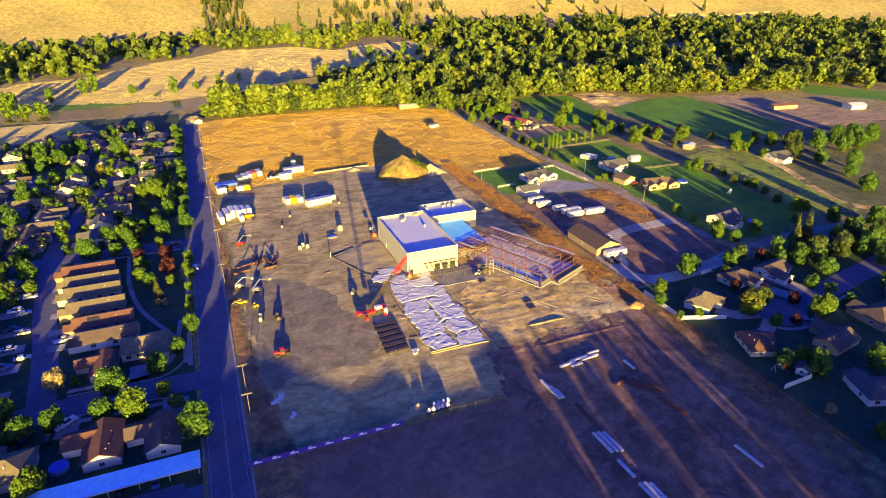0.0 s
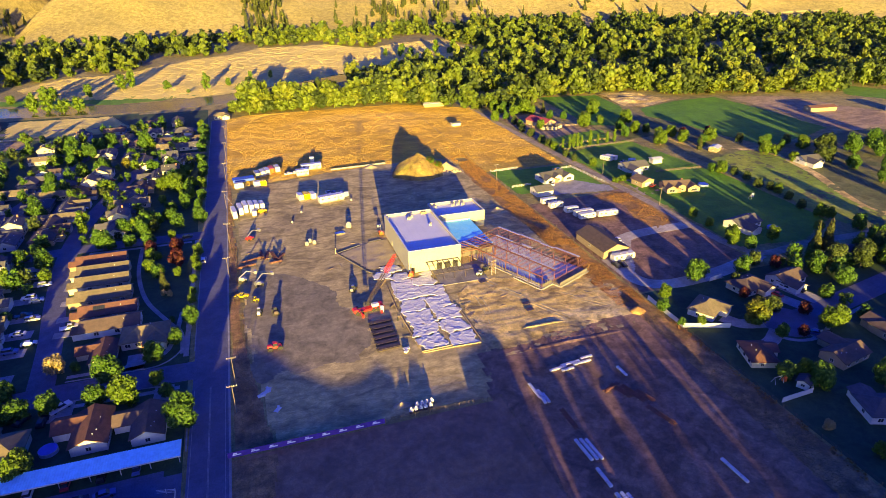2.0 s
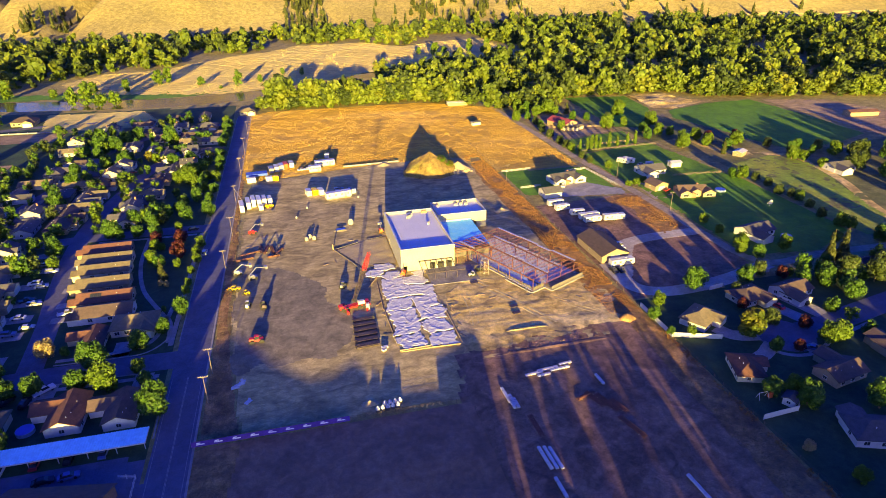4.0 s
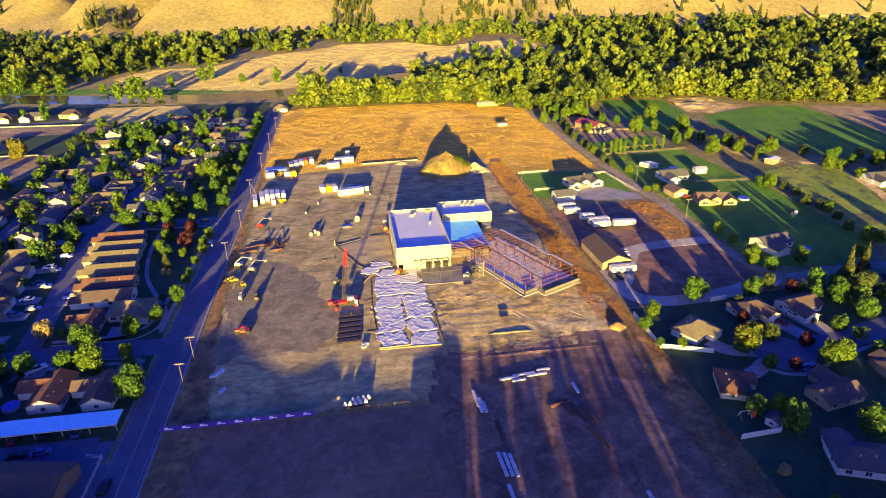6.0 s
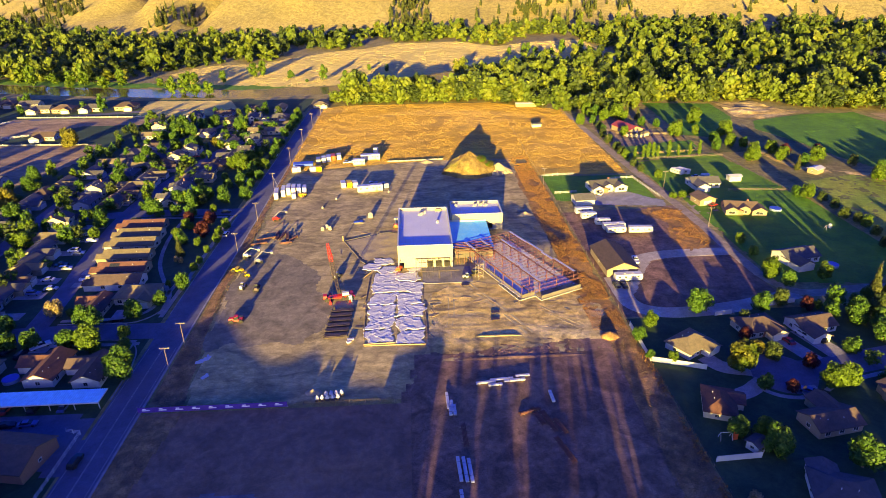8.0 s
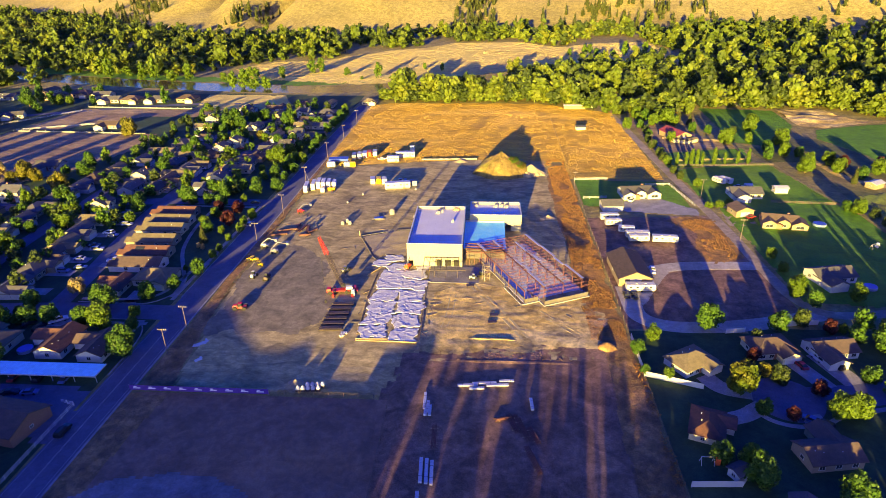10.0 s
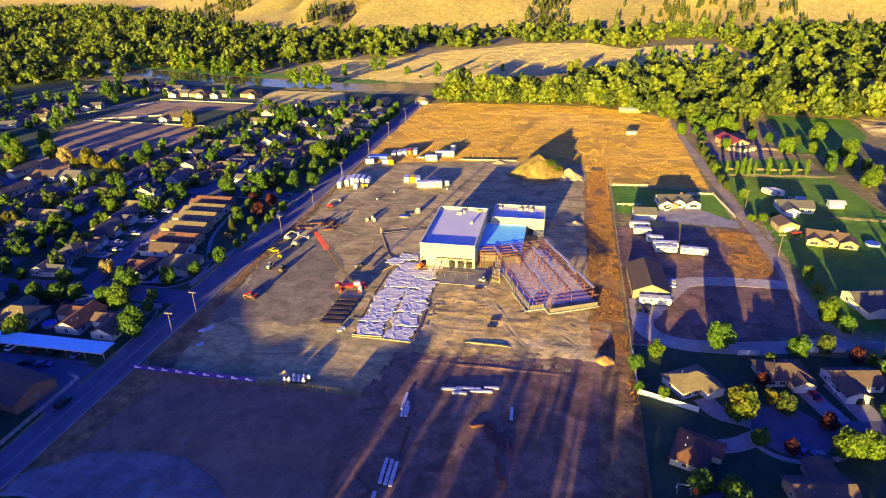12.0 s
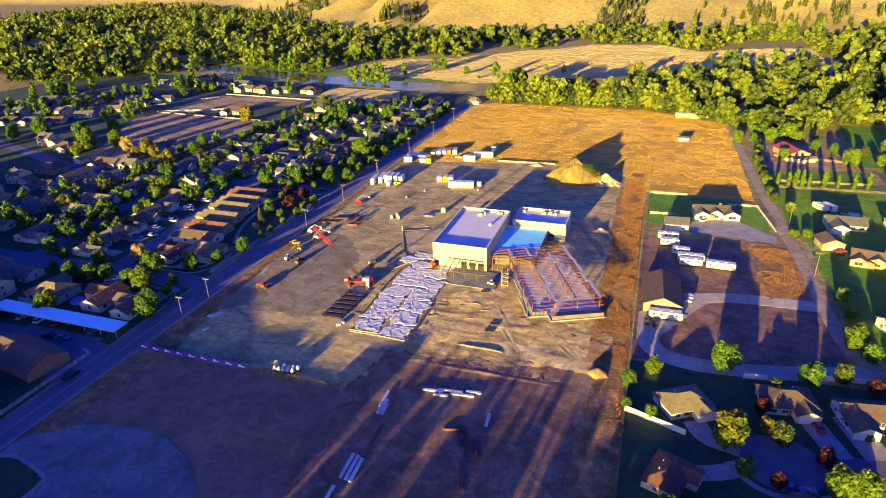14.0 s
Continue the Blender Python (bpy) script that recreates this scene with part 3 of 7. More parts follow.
def crown_mesh(kind, leaves, size, count=0, core=True):
    """A crown: leaf clumps all over its lobes, round an inner mass of foliage. Returns points and quads."""
    lc, lr = crown_lobes(kind, count)
    n = int(leaves * 1.7)
    i = rng.choice(len(lr), n, p=lr**2 / (lr**2).sum())
    d = rng.normal(size=(n, 3))
    d /= np.linalg.norm(d, axis=1)[:, None]
    c = lc[i] + d * (lr[i] * rng.uniform(0.8, 1.16, n))[:, None]
    inner = (np.linalg.norm(c[:, None] - lc[None], axis=2) / lr).min(1)
    keep = np.argsort(-inner)[:leaves]
    c, d = c[keep], d[keep]
    nrm = d + rng.normal(0, 0.65, c.shape)
    nrm /= np.linalg.norm(nrm, axis=1)[:, None]
    V, F = leaf_quads(c, nrm, size)
    V, F = [V], [F]
    base = len(V[0])
    for cc, r in zip(lc, lr) if core else ():
        V.append(cc + BALL_V * (r * 0.74 * rng.uniform(0.8, 1.15, (26, 1))))
        F.append(BALL_F + base)
        base += 26
    return np.vstack(V), np.vstack(F)


TREE_LABEL = {
    "g": ("leafy green deciduous tree", "tree"), "y": ("broad yellow-green leafy deciduous tree", "tree"), "d": ("dark green bushy tree", "tree"),
    "r": ("dark red tree in autumn leaf", "tree"), "o": ("golden yellow tree in autumn leaf", "tree"), "t": ("small tree with pale dry leaves", "tree"),
    "a": ("large maple turning orange on its lower side", "tree"), "p": ("conical pale pine tree", "pine tree"), "h": ("low yellow-green clipped hedge bush", "bush"),
    "w": ("tall narrow poplar in a row", "poplar"), "s": ("tall shade tree with dense crown", "tree")}
PROTO = {}


def build_tree(kind, variant, big=False):
    """A tree of crown radius 1 standing on z = 0."""
    shape = {"p": "pine", "w": "poplar"}.get(kind, "round")
    lift = {"p": 0.2, "w": 0.2, "h": -0.3}.get(kind, 0.12 + 0.10 * variant)
    root = thing("tree" if kind != "h" else "hedge_bush", TREE_LABEL[kind][0], TREE_LABEL[kind][1], "trees")
    bm = bmesh.new()
    top = {"pine": 3.0, "poplar": 3.4}.get(shape, 1.2) + lift
    tube(bm, (0, 0, -0.05), (0, 0, lift + 0.5), 0.075, 0.05)
    tube(bm, (0, 0, lift + 0.45), (0.03, 0.02, top), 0.05, 0.015)
    if shape == "round":
        for k in range(6):
            a = k * 1.05 + variant
            tube(bm, (0, 0, lift + 0.2 + 0.07 * k), (0.6 * math.cos(a), 0.6 * math.sin(a), lift + 0.75 + 0.1 * k), 0.035, 0.01, 5)
    part("trunk", bm, M["bark"], root)
    vv, ff = crown_mesh(shape, 1500 if big else 900, 0.075 if big else 0.09)
    vv[:, 2] += lift - 0.15
    mk = {"h": "leaf_y", "w": "leaf_y", "s": "leaf_g"}.get(kind, "leaf_" + kind)
    piece("crown", from_arrays("crown", vv, ff, M[mk]), root, Matrix())
    return root


def plant(kind, x, y, r, squash=1.0, group=""):
    r *= 0.86
    v = int(abs(x * 7 + y * 3)) % 3 + (3 if r > 3.2 else 0)
    m = pose(x, y, float(hill_z(np.float64(x), np.float64(y))), 0, 0, (x * 37 + y * 91) % 360) @ Matrix.Diagonal((r, r, r * squash, 1))
    if (kind, v) in PROTO:
        ob = copy_thing(PROTO[kind, v], Matrix())
    else:
        ob = PROTO[kind, v] = build_tree(kind, v % 3, v > 2)
    ob.matrix_basis = m
    if group:
        ob["group"] = group
    return ob

for x, y, r in ((-61, 171, 3.4), (-35, 210, 1.3), (-33, 209, 1.3), (129, 82, 1.7),):
    plant("t", x, y, r, 1.0)
for x, y, r in ((-46, 162, 4.6), (-56, 171, 1.7), (-59, 153, 3.5), (-48, 152, 3.7), (-30, 150, 2.3), (-25, 136, 4.8), (-66, 152, 3.5), (-69, 151,
    2.1), (-80, 248, 4.5), (-85, 260, 2.9), (-61, 259, 4.6), (-58, 258, 2.6), (-51, 259, 3.1), (-43, 255, 3.3), (-38, 226, 3.0), (-25,
    187, 3.3), (-29, 177, 2.8), (-31, 190, 1.2), (-35, 169, 3.6), (-102, 426, 4.9), (-97, 400, 5.4), (-104, 395, 3.4), (-88, 400,
    5.0), (-86, 419, 4.4), (-80, 427, 4.5), (-58, 410, 5.4), (-65, 395, 3.4), (-51, 365, 3.5), (-41, 364, 3.8), (-86, 367, 4.2),):
    plant("g", x, y, r, 1.0)
for x, y, r in ((-76, 362, 4.9), (-96, 389, 3.7), (-98, 350, 4.8), (-95, 334, 4.6), (-94, 303, 4.8), (-24, 440, 3.7), (-24, 427, 3.6), (-24, 414,
    3.5), (-25, 404, 3.4), (-24, 374, 2.5), (-24, 344, 2.9), (-33, 351, 3.3), (-24, 308, 3.0), (-25, 294, 2.6), (-24, 278, 3.8), (-39,
    299, 2.0), (-33, 274, 3.5), (-42, 308, 2.4), (-47, 268, 4.2), (-55, 273, 3.8), (-104, 187, 2.8), (-108, 180, 3.0), (-123, 184,
    2.9), (-120, 190, 2.9), (-101, 166, 3.4), (-91, 163, 2.5), (-72, 162, 3.6), (-85, 153, 2.2), (-73, 150, 3.8), (-71, 155, 2.1),):
    plant("g", x, y, r, 1.0)
for x, y, r in ((-60, 153, 2.7), (-124, 203, 2.4), (-121, 214, 2.4), (-115, 223, 3.0), (-101, 217, 2.6), (-101, 245, 3.4), (-124, 259, 4.6),
    (-145, 316, 4.6), (-139, 300, 4.4), (-149, 300, 3.0), (-115, 289, 3.1), (-290, 470, 6.9), (-273, 364, 3.4), (149, 158, 4.6), (125,
    144, 2.6), (125, 134, 1.6), (151, 119, 2.5), (135, 102, 3.0), (170, 158, 3.6), (184, 133, 3.0), (192, 156, 2.3), (197, 138, 4.0),
    (158, 90, 4.4), (241, 259, 2.9),):
    plant("g", x, y, r, 1.0)
for x, y, r in ((-40, 150, 4.7), (-33, 157, 2.4), (-60, 129, 4.4), (-77, 235, 2.9), (-42, 244, 2.4), (-39, 242, 1.9), (-41, 231, 3.0), (-35, 262,
    2.1), (-31, 224, 2.0), (-24, 242, 2.4), (-25, 234, 2.1), (-24, 227, 2.1), (-25, 217, 1.8), (-25, 207, 1.7), (-25, 201, 1.9), (-60,
    369, 3.2), (-37, 323, 5.3), (-43, 328, 3.8), (-29, 328, 3.1), (-24, 326, 3.1), (-29, 310, 3.0), (-39, 287, 2.2), (-52, 336, 2.3),
    (-108, 207, 2.3), (-102, 228, 3.9), (-106, 239, 4.6), (-212, 291, 6.9), (-202, 273, 4.7), (-200, 302, 5.7), (-270, 480, 4.5),):
    plant("y", x, y, r, 1.0)
for x, y, r in ((-262, 480, 3.9), (131, 151, 2.7), (131, 132, 1.9), (169, 118, 4.0), (174, 119, 3.7), (141, 101, 3.2), (189, 158, 1.7), (185, 180,
    4.1), (203, 177, 3.3), (200, 155, 3.1), (220, 165, 2.3), (133, 71, 2.2), (188, 208, 2.6), (188, 197, 2.3), (265,
    327, 4.3), (247, 313, 5.1), (283, 311, 4.6), (293, 276, 4.4), (298, 273, 3.3), (298, 259, 3.2), (324, 278, 4.7), (244, 255, 3.9),
    (249, 221, 2.8), (243, 190, 3.7), (245, 187, 2.8), (229, 178, 2.7), (173, 404, 4.1), (185, 423, 3.4), (193, 415, 4.3),):
    plant("y", x, y, r, 1.0)
for x, y, r in ((202, 417, 6.0), (194, 373, 3.5), (225, 368, 5.6), (252, 402, 6.1), (256, 365, 5.7), (180, 326, 2.8), (185, 289, 2.6),):
    plant("y", x, y, r, 1.0)
for x, y, r in ((-42, 249, 3.0), (-32, 247, 3.4), (-31, 233, 3.7), (157, 117, 2.1), (157, 142, 2.3), (168, 127, 2.6), (185, 157, 2.6), (269, 320,
    3.8),):
    plant("r", x, y, r, 1.0)
for x, y, r in ((-35, 215, 3.1), (263, 296, 3.3), (217, 415, 3.5),):
    plant("p", x, y, r, 1.0)
for x, y, r in ((-65, 374, 3.2), (-135, 205, 4.3), (-171, 287, 3.4), (-159, 290, 4.1), (-134, 273, 5.5), (-158, 383, 6.6), (157, 135, 2.4),):
    plant("o", x, y, r, 1.0)
for x, y, r in ((148, 127, 5.0),):
    plant("a", x, y, r, 1.0)
for x, y, r in ((160, 132, 2.9), (313, 252, 5.8), (330, 267, 6.9), (248, 250, 2.6), (248, 241, 2.6), (246, 231, 2.8), (248, 225, 2.5), (247, 212,
    2.4), (242, 200, 2.6), (180, 372, 3.1), (179, 357, 3.0), (180, 343, 2.9), (179, 332, 2.8), (179, 310, 2.4), (180, 302, 2.3),):
    plant("d", x, y, r, 1.0)
for x, y, r in ((187, 263, 2.7), (182, 262, 2.4), (192, 265, 2.5),):
    plant("h", x, y, r, 0.8)
for x in (184, 189, 192, 195, 198, 204.5, 210.5, 217.5, 223.5):
    plant("w", x, 323 + 0.13 * (x - 184), 2.3 + 0.9 * math.sin(x * 5) ** 2, 1.0, "row of poplars")
for x, y, r in ((345, 262, 5.5), (353, 250, 5.5), (364, 264, 6), (376, 262, 6), (318, 238, 4), (326, 224, 5), (311, 214, 4), (388, 258, 6), (370, 252, 5), (300, 196, 4.5), (247, 174, 3.6), (262, 164, 4.0), (240, 150, 4.4)):
    plant("g", x, y, r, 1.15)


for k, x, y, r in (("p", 213, 165, 4.2), ("p", 217, 163, 4.6), ("p", 220, 166, 4.0), ("y", 207, 160, 2.8), ("d", 215, 146, 4.2), ("g", 228, 145, 5.0), ("g", 238, 158, 5.0), ("g", 259, 163, 4.8), ("g", 196, 149, 4.4), ("d", 205, 150, 5.0), ("d", 222, 151, 4.8), ("d", 232, 152, 4.8), ("g", 226, 135, 4.6), ("d", 245, 152, 4.6), ("g", 188, 173, 3.0), ("d", 178, 160.5, 3.0), ("g", 141, 96, 4.0), ("d", 161, 151, 2.2)):
    plant(k, x, y, r, 1.1)
for k, x, y, r in (("g", 238, 338, 3.4), ("y", 248, 342, 4.0), ("y", 255, 326, 3.6), ("y", 264, 313, 4.2), ("r", 287, 318, 3.6), ("g", 256, 341, 3.2), ("g", 271, 304, 3.4), ("g", 243, 352, 3.6), ("d", 296, 300, 3.0), ("g", 312, 294, 3.2), ("g", 306, 292, 3.0), ("d", 320, 287, 3.2),
                   ("g", 313, 283, 2.6), ("y", 186, 436, 4.2), ("g", 190, 428, 4.0), ("y", 204, 428, 4.4), ("g", 182, 404, 3.0), ("d", 183, 392, 3.0), ("g", 182, 380, 2.8), ("y", 206, 412, 3.4), ("g", 214, 398, 3.2), ("d", 236, 388, 2.8), ("y", 240, 372, 3.0), ("p", 212, 424, 3.6), ("g", 222, 392, 3.0),
                   ("g", -24, 352, 3.4), ("g", -25, 366, 3.2), ("g", -25, 390, 3.4), ("g", -26, 432, 3.4), ("y", -27, 452, 3.2), ("g", -31, 296, 3.4), ("g", -36, 282, 3.2), ("g", -42, 280, 3.0), ("y", -35, 338, 3.6), ("g", -38, 356, 3.6), ("g", -30, 320, 3.2),
                   ("g", -276, 313, 6.4), ("g", -229, 304, 7.0), ("g", -226, 327, 5.6), ("t", -182, 293, 4.6), ("o", -166, 291, 5.2), ("o", -214, 286, 3.6), ("g", -286, 300, 5.4), ("g", -244, 318, 5.0)):
    plant(k, x, y, r, 1.12)


gr = np.random.RandomState(44)


# ---- woods ----
def woods(name, label, pts, radii, material, leaves, pine=False, size=0.2, uneven=0.35, slim=1.0, heights=None, count=0, core=True):
    """Countless far trees in one mesh: leaf clumps and trunks."""
    V, F, base = [], [], 0
    protos = []
    for k in range(9):
        vv, ff = crown_mesh("pine" if pine else "tall", leaves, size, count, core)
        top_z = vv[:, 2].max()
        vv[:, 2] += 0.1
        tr = np.array([(-0.06, -0.06, -0.1), (0.06, -0.06, -0.1), (0.06, 0.06, -0.1), (-0.06, 0.06, -0.1), (-0.03, -0.03, 1.2), (0.03, -0.03, 1.2), (0.03, 0.03, 1.2), (-0.03, 0.03, 1.2)])
        tf = np.array([(0, 1, 5, 4), (1, 2, 6, 5), (2, 3, 7, 6), (3, 0, 4, 7)]) + len(vv)
        protos.append((np.vstack([vv, tr]), np.vstack([ff, tf]), top_z))
    for i, ((x, y), r) in enumerate(zip(pts, radii)):
        vv, ff, top = protos[i % 9]
        a = i * 2.4
        ca, sa = math.cos(a) * r, math.sin(a) * r
        tall = r * slim * (1.0 + uneven * math.sin(i * 1.9))
        if heights is not None:
            tall = heights[i] / top
        z = float(hill_z(np.float64(x), np.float64(y)))
        V.append(np.stack([x + vv[:, 0] * ca - vv[:, 1] * sa, y + vv[:, 0] * sa + vv[:, 1] * ca, z + vv[:, 2] * tall], 1))
        F.append(ff + base)
        base += len(vv)
    return tagged(new(name, from_arrays(name, np.vstack(V), np.vstack(F), material)), label, "woods", "", "stuff")


# unseen shade trees added south of the fields and streets, behind the flight path
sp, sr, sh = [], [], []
# unseen long block added beyond the fields; its stepped top shades the site
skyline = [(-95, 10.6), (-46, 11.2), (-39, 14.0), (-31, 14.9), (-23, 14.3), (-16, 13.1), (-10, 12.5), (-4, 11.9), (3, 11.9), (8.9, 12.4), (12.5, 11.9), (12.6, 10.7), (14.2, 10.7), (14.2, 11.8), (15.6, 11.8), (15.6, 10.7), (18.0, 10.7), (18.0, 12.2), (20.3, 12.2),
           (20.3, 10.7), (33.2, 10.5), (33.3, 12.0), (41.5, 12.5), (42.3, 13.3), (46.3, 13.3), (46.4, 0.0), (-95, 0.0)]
south = thing("warehouse", "unseen long block with a stepped top, added to cast shade", "building", m=pose(0, 26, 0))
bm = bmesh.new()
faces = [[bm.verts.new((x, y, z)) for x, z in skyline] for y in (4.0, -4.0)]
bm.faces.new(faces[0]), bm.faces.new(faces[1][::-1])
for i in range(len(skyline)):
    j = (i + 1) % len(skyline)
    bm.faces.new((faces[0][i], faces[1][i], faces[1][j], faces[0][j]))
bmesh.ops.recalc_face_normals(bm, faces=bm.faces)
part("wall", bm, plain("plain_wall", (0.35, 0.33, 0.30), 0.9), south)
# unseen slim trees, gapped so lit streaks reach the dirt field
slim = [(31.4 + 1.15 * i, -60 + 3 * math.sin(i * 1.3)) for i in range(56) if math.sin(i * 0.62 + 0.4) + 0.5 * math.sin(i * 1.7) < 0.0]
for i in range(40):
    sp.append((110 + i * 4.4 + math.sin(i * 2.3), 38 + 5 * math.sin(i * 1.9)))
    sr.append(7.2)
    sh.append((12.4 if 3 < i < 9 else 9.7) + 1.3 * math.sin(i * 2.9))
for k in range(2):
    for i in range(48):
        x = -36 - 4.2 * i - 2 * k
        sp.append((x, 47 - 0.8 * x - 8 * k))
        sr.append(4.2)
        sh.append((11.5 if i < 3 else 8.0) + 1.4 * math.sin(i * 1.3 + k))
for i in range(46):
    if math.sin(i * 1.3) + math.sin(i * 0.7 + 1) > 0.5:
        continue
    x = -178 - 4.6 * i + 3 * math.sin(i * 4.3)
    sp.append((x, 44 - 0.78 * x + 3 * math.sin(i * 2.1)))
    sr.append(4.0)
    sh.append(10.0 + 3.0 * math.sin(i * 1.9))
woods("shade_wood", "unseen dense row of tall green trees added to cast shade", sp, sr, M["leaf_g"], 160, False, 0.19, heights=sh)
woods("slim_shade_wood", "unseen row of slim tall green trees added to cast shade", slim, [2.6] * len(slim), M["leaf_g"], 200, False, 0.19, heights=[20.9 + 0.7 * math.sin(i * 1.9) for i in range(len(slim))])
# unseen half-bare trees added to dim those streaks
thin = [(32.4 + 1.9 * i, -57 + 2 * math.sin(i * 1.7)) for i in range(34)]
woods("thin_shade_wood", "unseen row of slender half-bare trees added to cast thin shade", thin, [2.4] * len(thin), M["leaf_g"], 200, False, 0.10, heights=[20.6 + 1.2 * math.sin(i * 2.3) for i in range(len(thin))], core=False)
for nm, mk, n in (("garden_trees", "leaf_g", 96), ("yellow_garden_trees", "leaf_y", 40), ("dark_garden_trees", "leaf_d", 34)):
    P2 = np.vstack([np.stack([gr.uniform(-140, -30, n), gr.uniform(268, 466, n)], 1), np.stack([gr.uniform(-165, -80, n // 2), gr.uniform(168, 262, n // 2)], 1), np.stack([gr.uniform(182, 245, n // 8), gr.uniform(70, 160, n // 8)], 1)])
    woods(nm, "bushy garden trees crowded between the houses", P2, gr.uniform(1.6, 3.4, len(P2)), M[mk], 230, size=0.12, uneven=0.25, slim=0.9)
gx_, gy_ = gr.uniform(-430, -250, 64), gr.uniform(330, 460, 64)
far_gardens = np.vstack([np.stack([gx_, gy_], 1), np.stack([gr.uniform(-350, -160, 14), gr.uniform(478, 520, 14)], 1)])
woods("far_garden_trees", "small green trees among far houses", far_gardens, gr.uniform(2.6, 4.6, 78), M["leaf_g"], 220, False, 0.14)


def tufts(name, label, poly, density, h, material, seed):
    """Countless upright tufts of dry stalks."""
    r_ = np.random.RandomState(seed)
    xs_, ys_ = [p[0] for p in poly], [p[1] for p in poly]
    n = int((max(xs_) - min(xs_)) * (max(ys_) - min(ys_)) * density)
    x, y = r_.uniform(min(xs_), max(xs_), n), r_.uniform(min(ys_), max(ys_), n)
    k = in_poly(x, y, poly) & (fbm(x, y, 7, 3, seed) > (0.42 if h < 0.5 else 0.3))
    x, y = x[k], y[k]
    n = len(x)
    V, F = [], []
    for j in range(2):
        a = r_.uniform(0, 3.14, n)
        w, hh = r_.uniform(0.3, 0.7, n) * h, r_.uniform(0.5, 1.2, n) * h
        lx, ly = r_.normal(0, 0.25, n) * h, r_.normal(0, 0.25, n) * h
        ca, sa = np.cos(a) * w, np.sin(a) * w
        V.append(np.stack([np.stack([x - ca, y - sa, 0 * x], 1), np.stack([x + ca, y + sa, 0 * x], 1),
                           np.stack([x + ca * 0.8 + lx, y + sa * 0.8 + ly, hh], 1), np.stack([x - ca * 0.6 + lx, y - sa * 0.6 + ly, hh * 0.9], 1)], 1).reshape(-1, 3))
        F.append(np.arange(4 * n).reshape(n, 4) + 4 * n * j)
    tagged(new(name, from_arrays(name, np.vstack(V), np.vstack(F), material)), label, "weeds", "", "stuff")


M["tuft"] = mat("dry_stalks", (0.40, 0.20, 0.05), (0.22, 0.115, 0.04), 0.4, 0.9, island=0.2, through_light=0.2, world_space=True)
M["tuftv"] = mat("verge_stalks", (0.26, 0.17, 0.07), (0.15, 0.10, 0.05), 0.4, 0.9, island=0.2, through_light=0.2, world_space=True)
M["tuftg"] = mat("golden_stalks", (0.58, 0.37, 0.07), (0.42, 0.26, 0.05), 0.4, 0.9, island=0.16, through_light=0.2, world_space=True)
tufts("weed_tufts", "rust-brown dry weed tufts along the fence", [(113, 150), (124, 150), (124, 335), (114, 335)], 12.0, 0.24, M["tuft"], 3)
tufts("verge_tufts", "dry weed tufts beside the road", [(-13, 122), (-5, 122), (-8, 150), (-10.5, 330), (-12.6, 330)], 8.0, 0.2, M["tuftv"], 4)
tufts("fence_tufts", "tall golden weeds standing along a wire fence", [(122.6, 60), (125, 60), (125.2, 152), (122.8, 152)], 3.0, 0.42, M["tuft"], 8)
tufts("lot_tufts", "dry golden tufts beside the gravel lane", [(166, 207), (172, 206), (177, 210), (178, 246), (169, 247), (161, 244), (167, 230), (164, 216)], 4.0, 0.3, M["tuft"], 9)
tufts("bank_tufts", "dry weed tufts on the bank", [(113, 60), (124, 60), (124, 152), (116, 152)], 5.0, 0.24, M["tuftv"], 5)
tufts("field_tufts", "golden dry grass tufts of the field", [(-9, 318), (72, 333), (172, 300), (171, 450), (120, 482), (4, 483), (-11, 474), (-12.5, 335)], 2.2, 0.26, M["tuftg"], 6)


M["tuftm"] = mat("pale_stalks", (0.66, 0.52, 0.17), (0.56, 0.43, 0.13), 0.03, 0.9, island=0.1, through_light=0.3, world_space=True)
tufts("meadow_grass", "pale golden standing grass of the river meadow", [(-185, 655), (-160, 698), (-106, 714), (-83, 743), (-40, 793), (-5, 813), (36, 864), (125, 870), (170, 813), (215, 848), (290, 864), (290, 800), (284, 715), (234, 684), (170, 680), (110, 640), (58, 606), (5, 580), (-40, 568), (-92, 579), (-150, 594)], 0.55, 0.42, M["tuftm"], 7)


OPEN = [[(-165, 560), (-93, 565), (3, 566), (60, 596), (112, 632), (172, 664), (236, 676), (294, 710), (296, 866), (262, 866), (214, 856), (168, 822), (125, 876), (36, 870), (-8, 820), (-45, 800), (-86, 750), (-110, 722), (-165, 706), (-205, 660)],
        [(-330, 620), (-200, 575), (-90, 556), (-20, 562), (-20, 540), (-100, 520), (-330, 570)],
        [(236, 470), (290, 464), (330, 466), (352, 428), (395, 424), (440, 405), (490, 392), (516, 428), (560, 372), (620, 330), (480, 260), (280, 285)],
        [(-40, 330), (172, 330), (172, 440), (120, 484), (0, 488), (-30, 500)],
        [(176, 440), (205, 440), (232, 372), (280, 420), (280, 300), (176, 300)]]
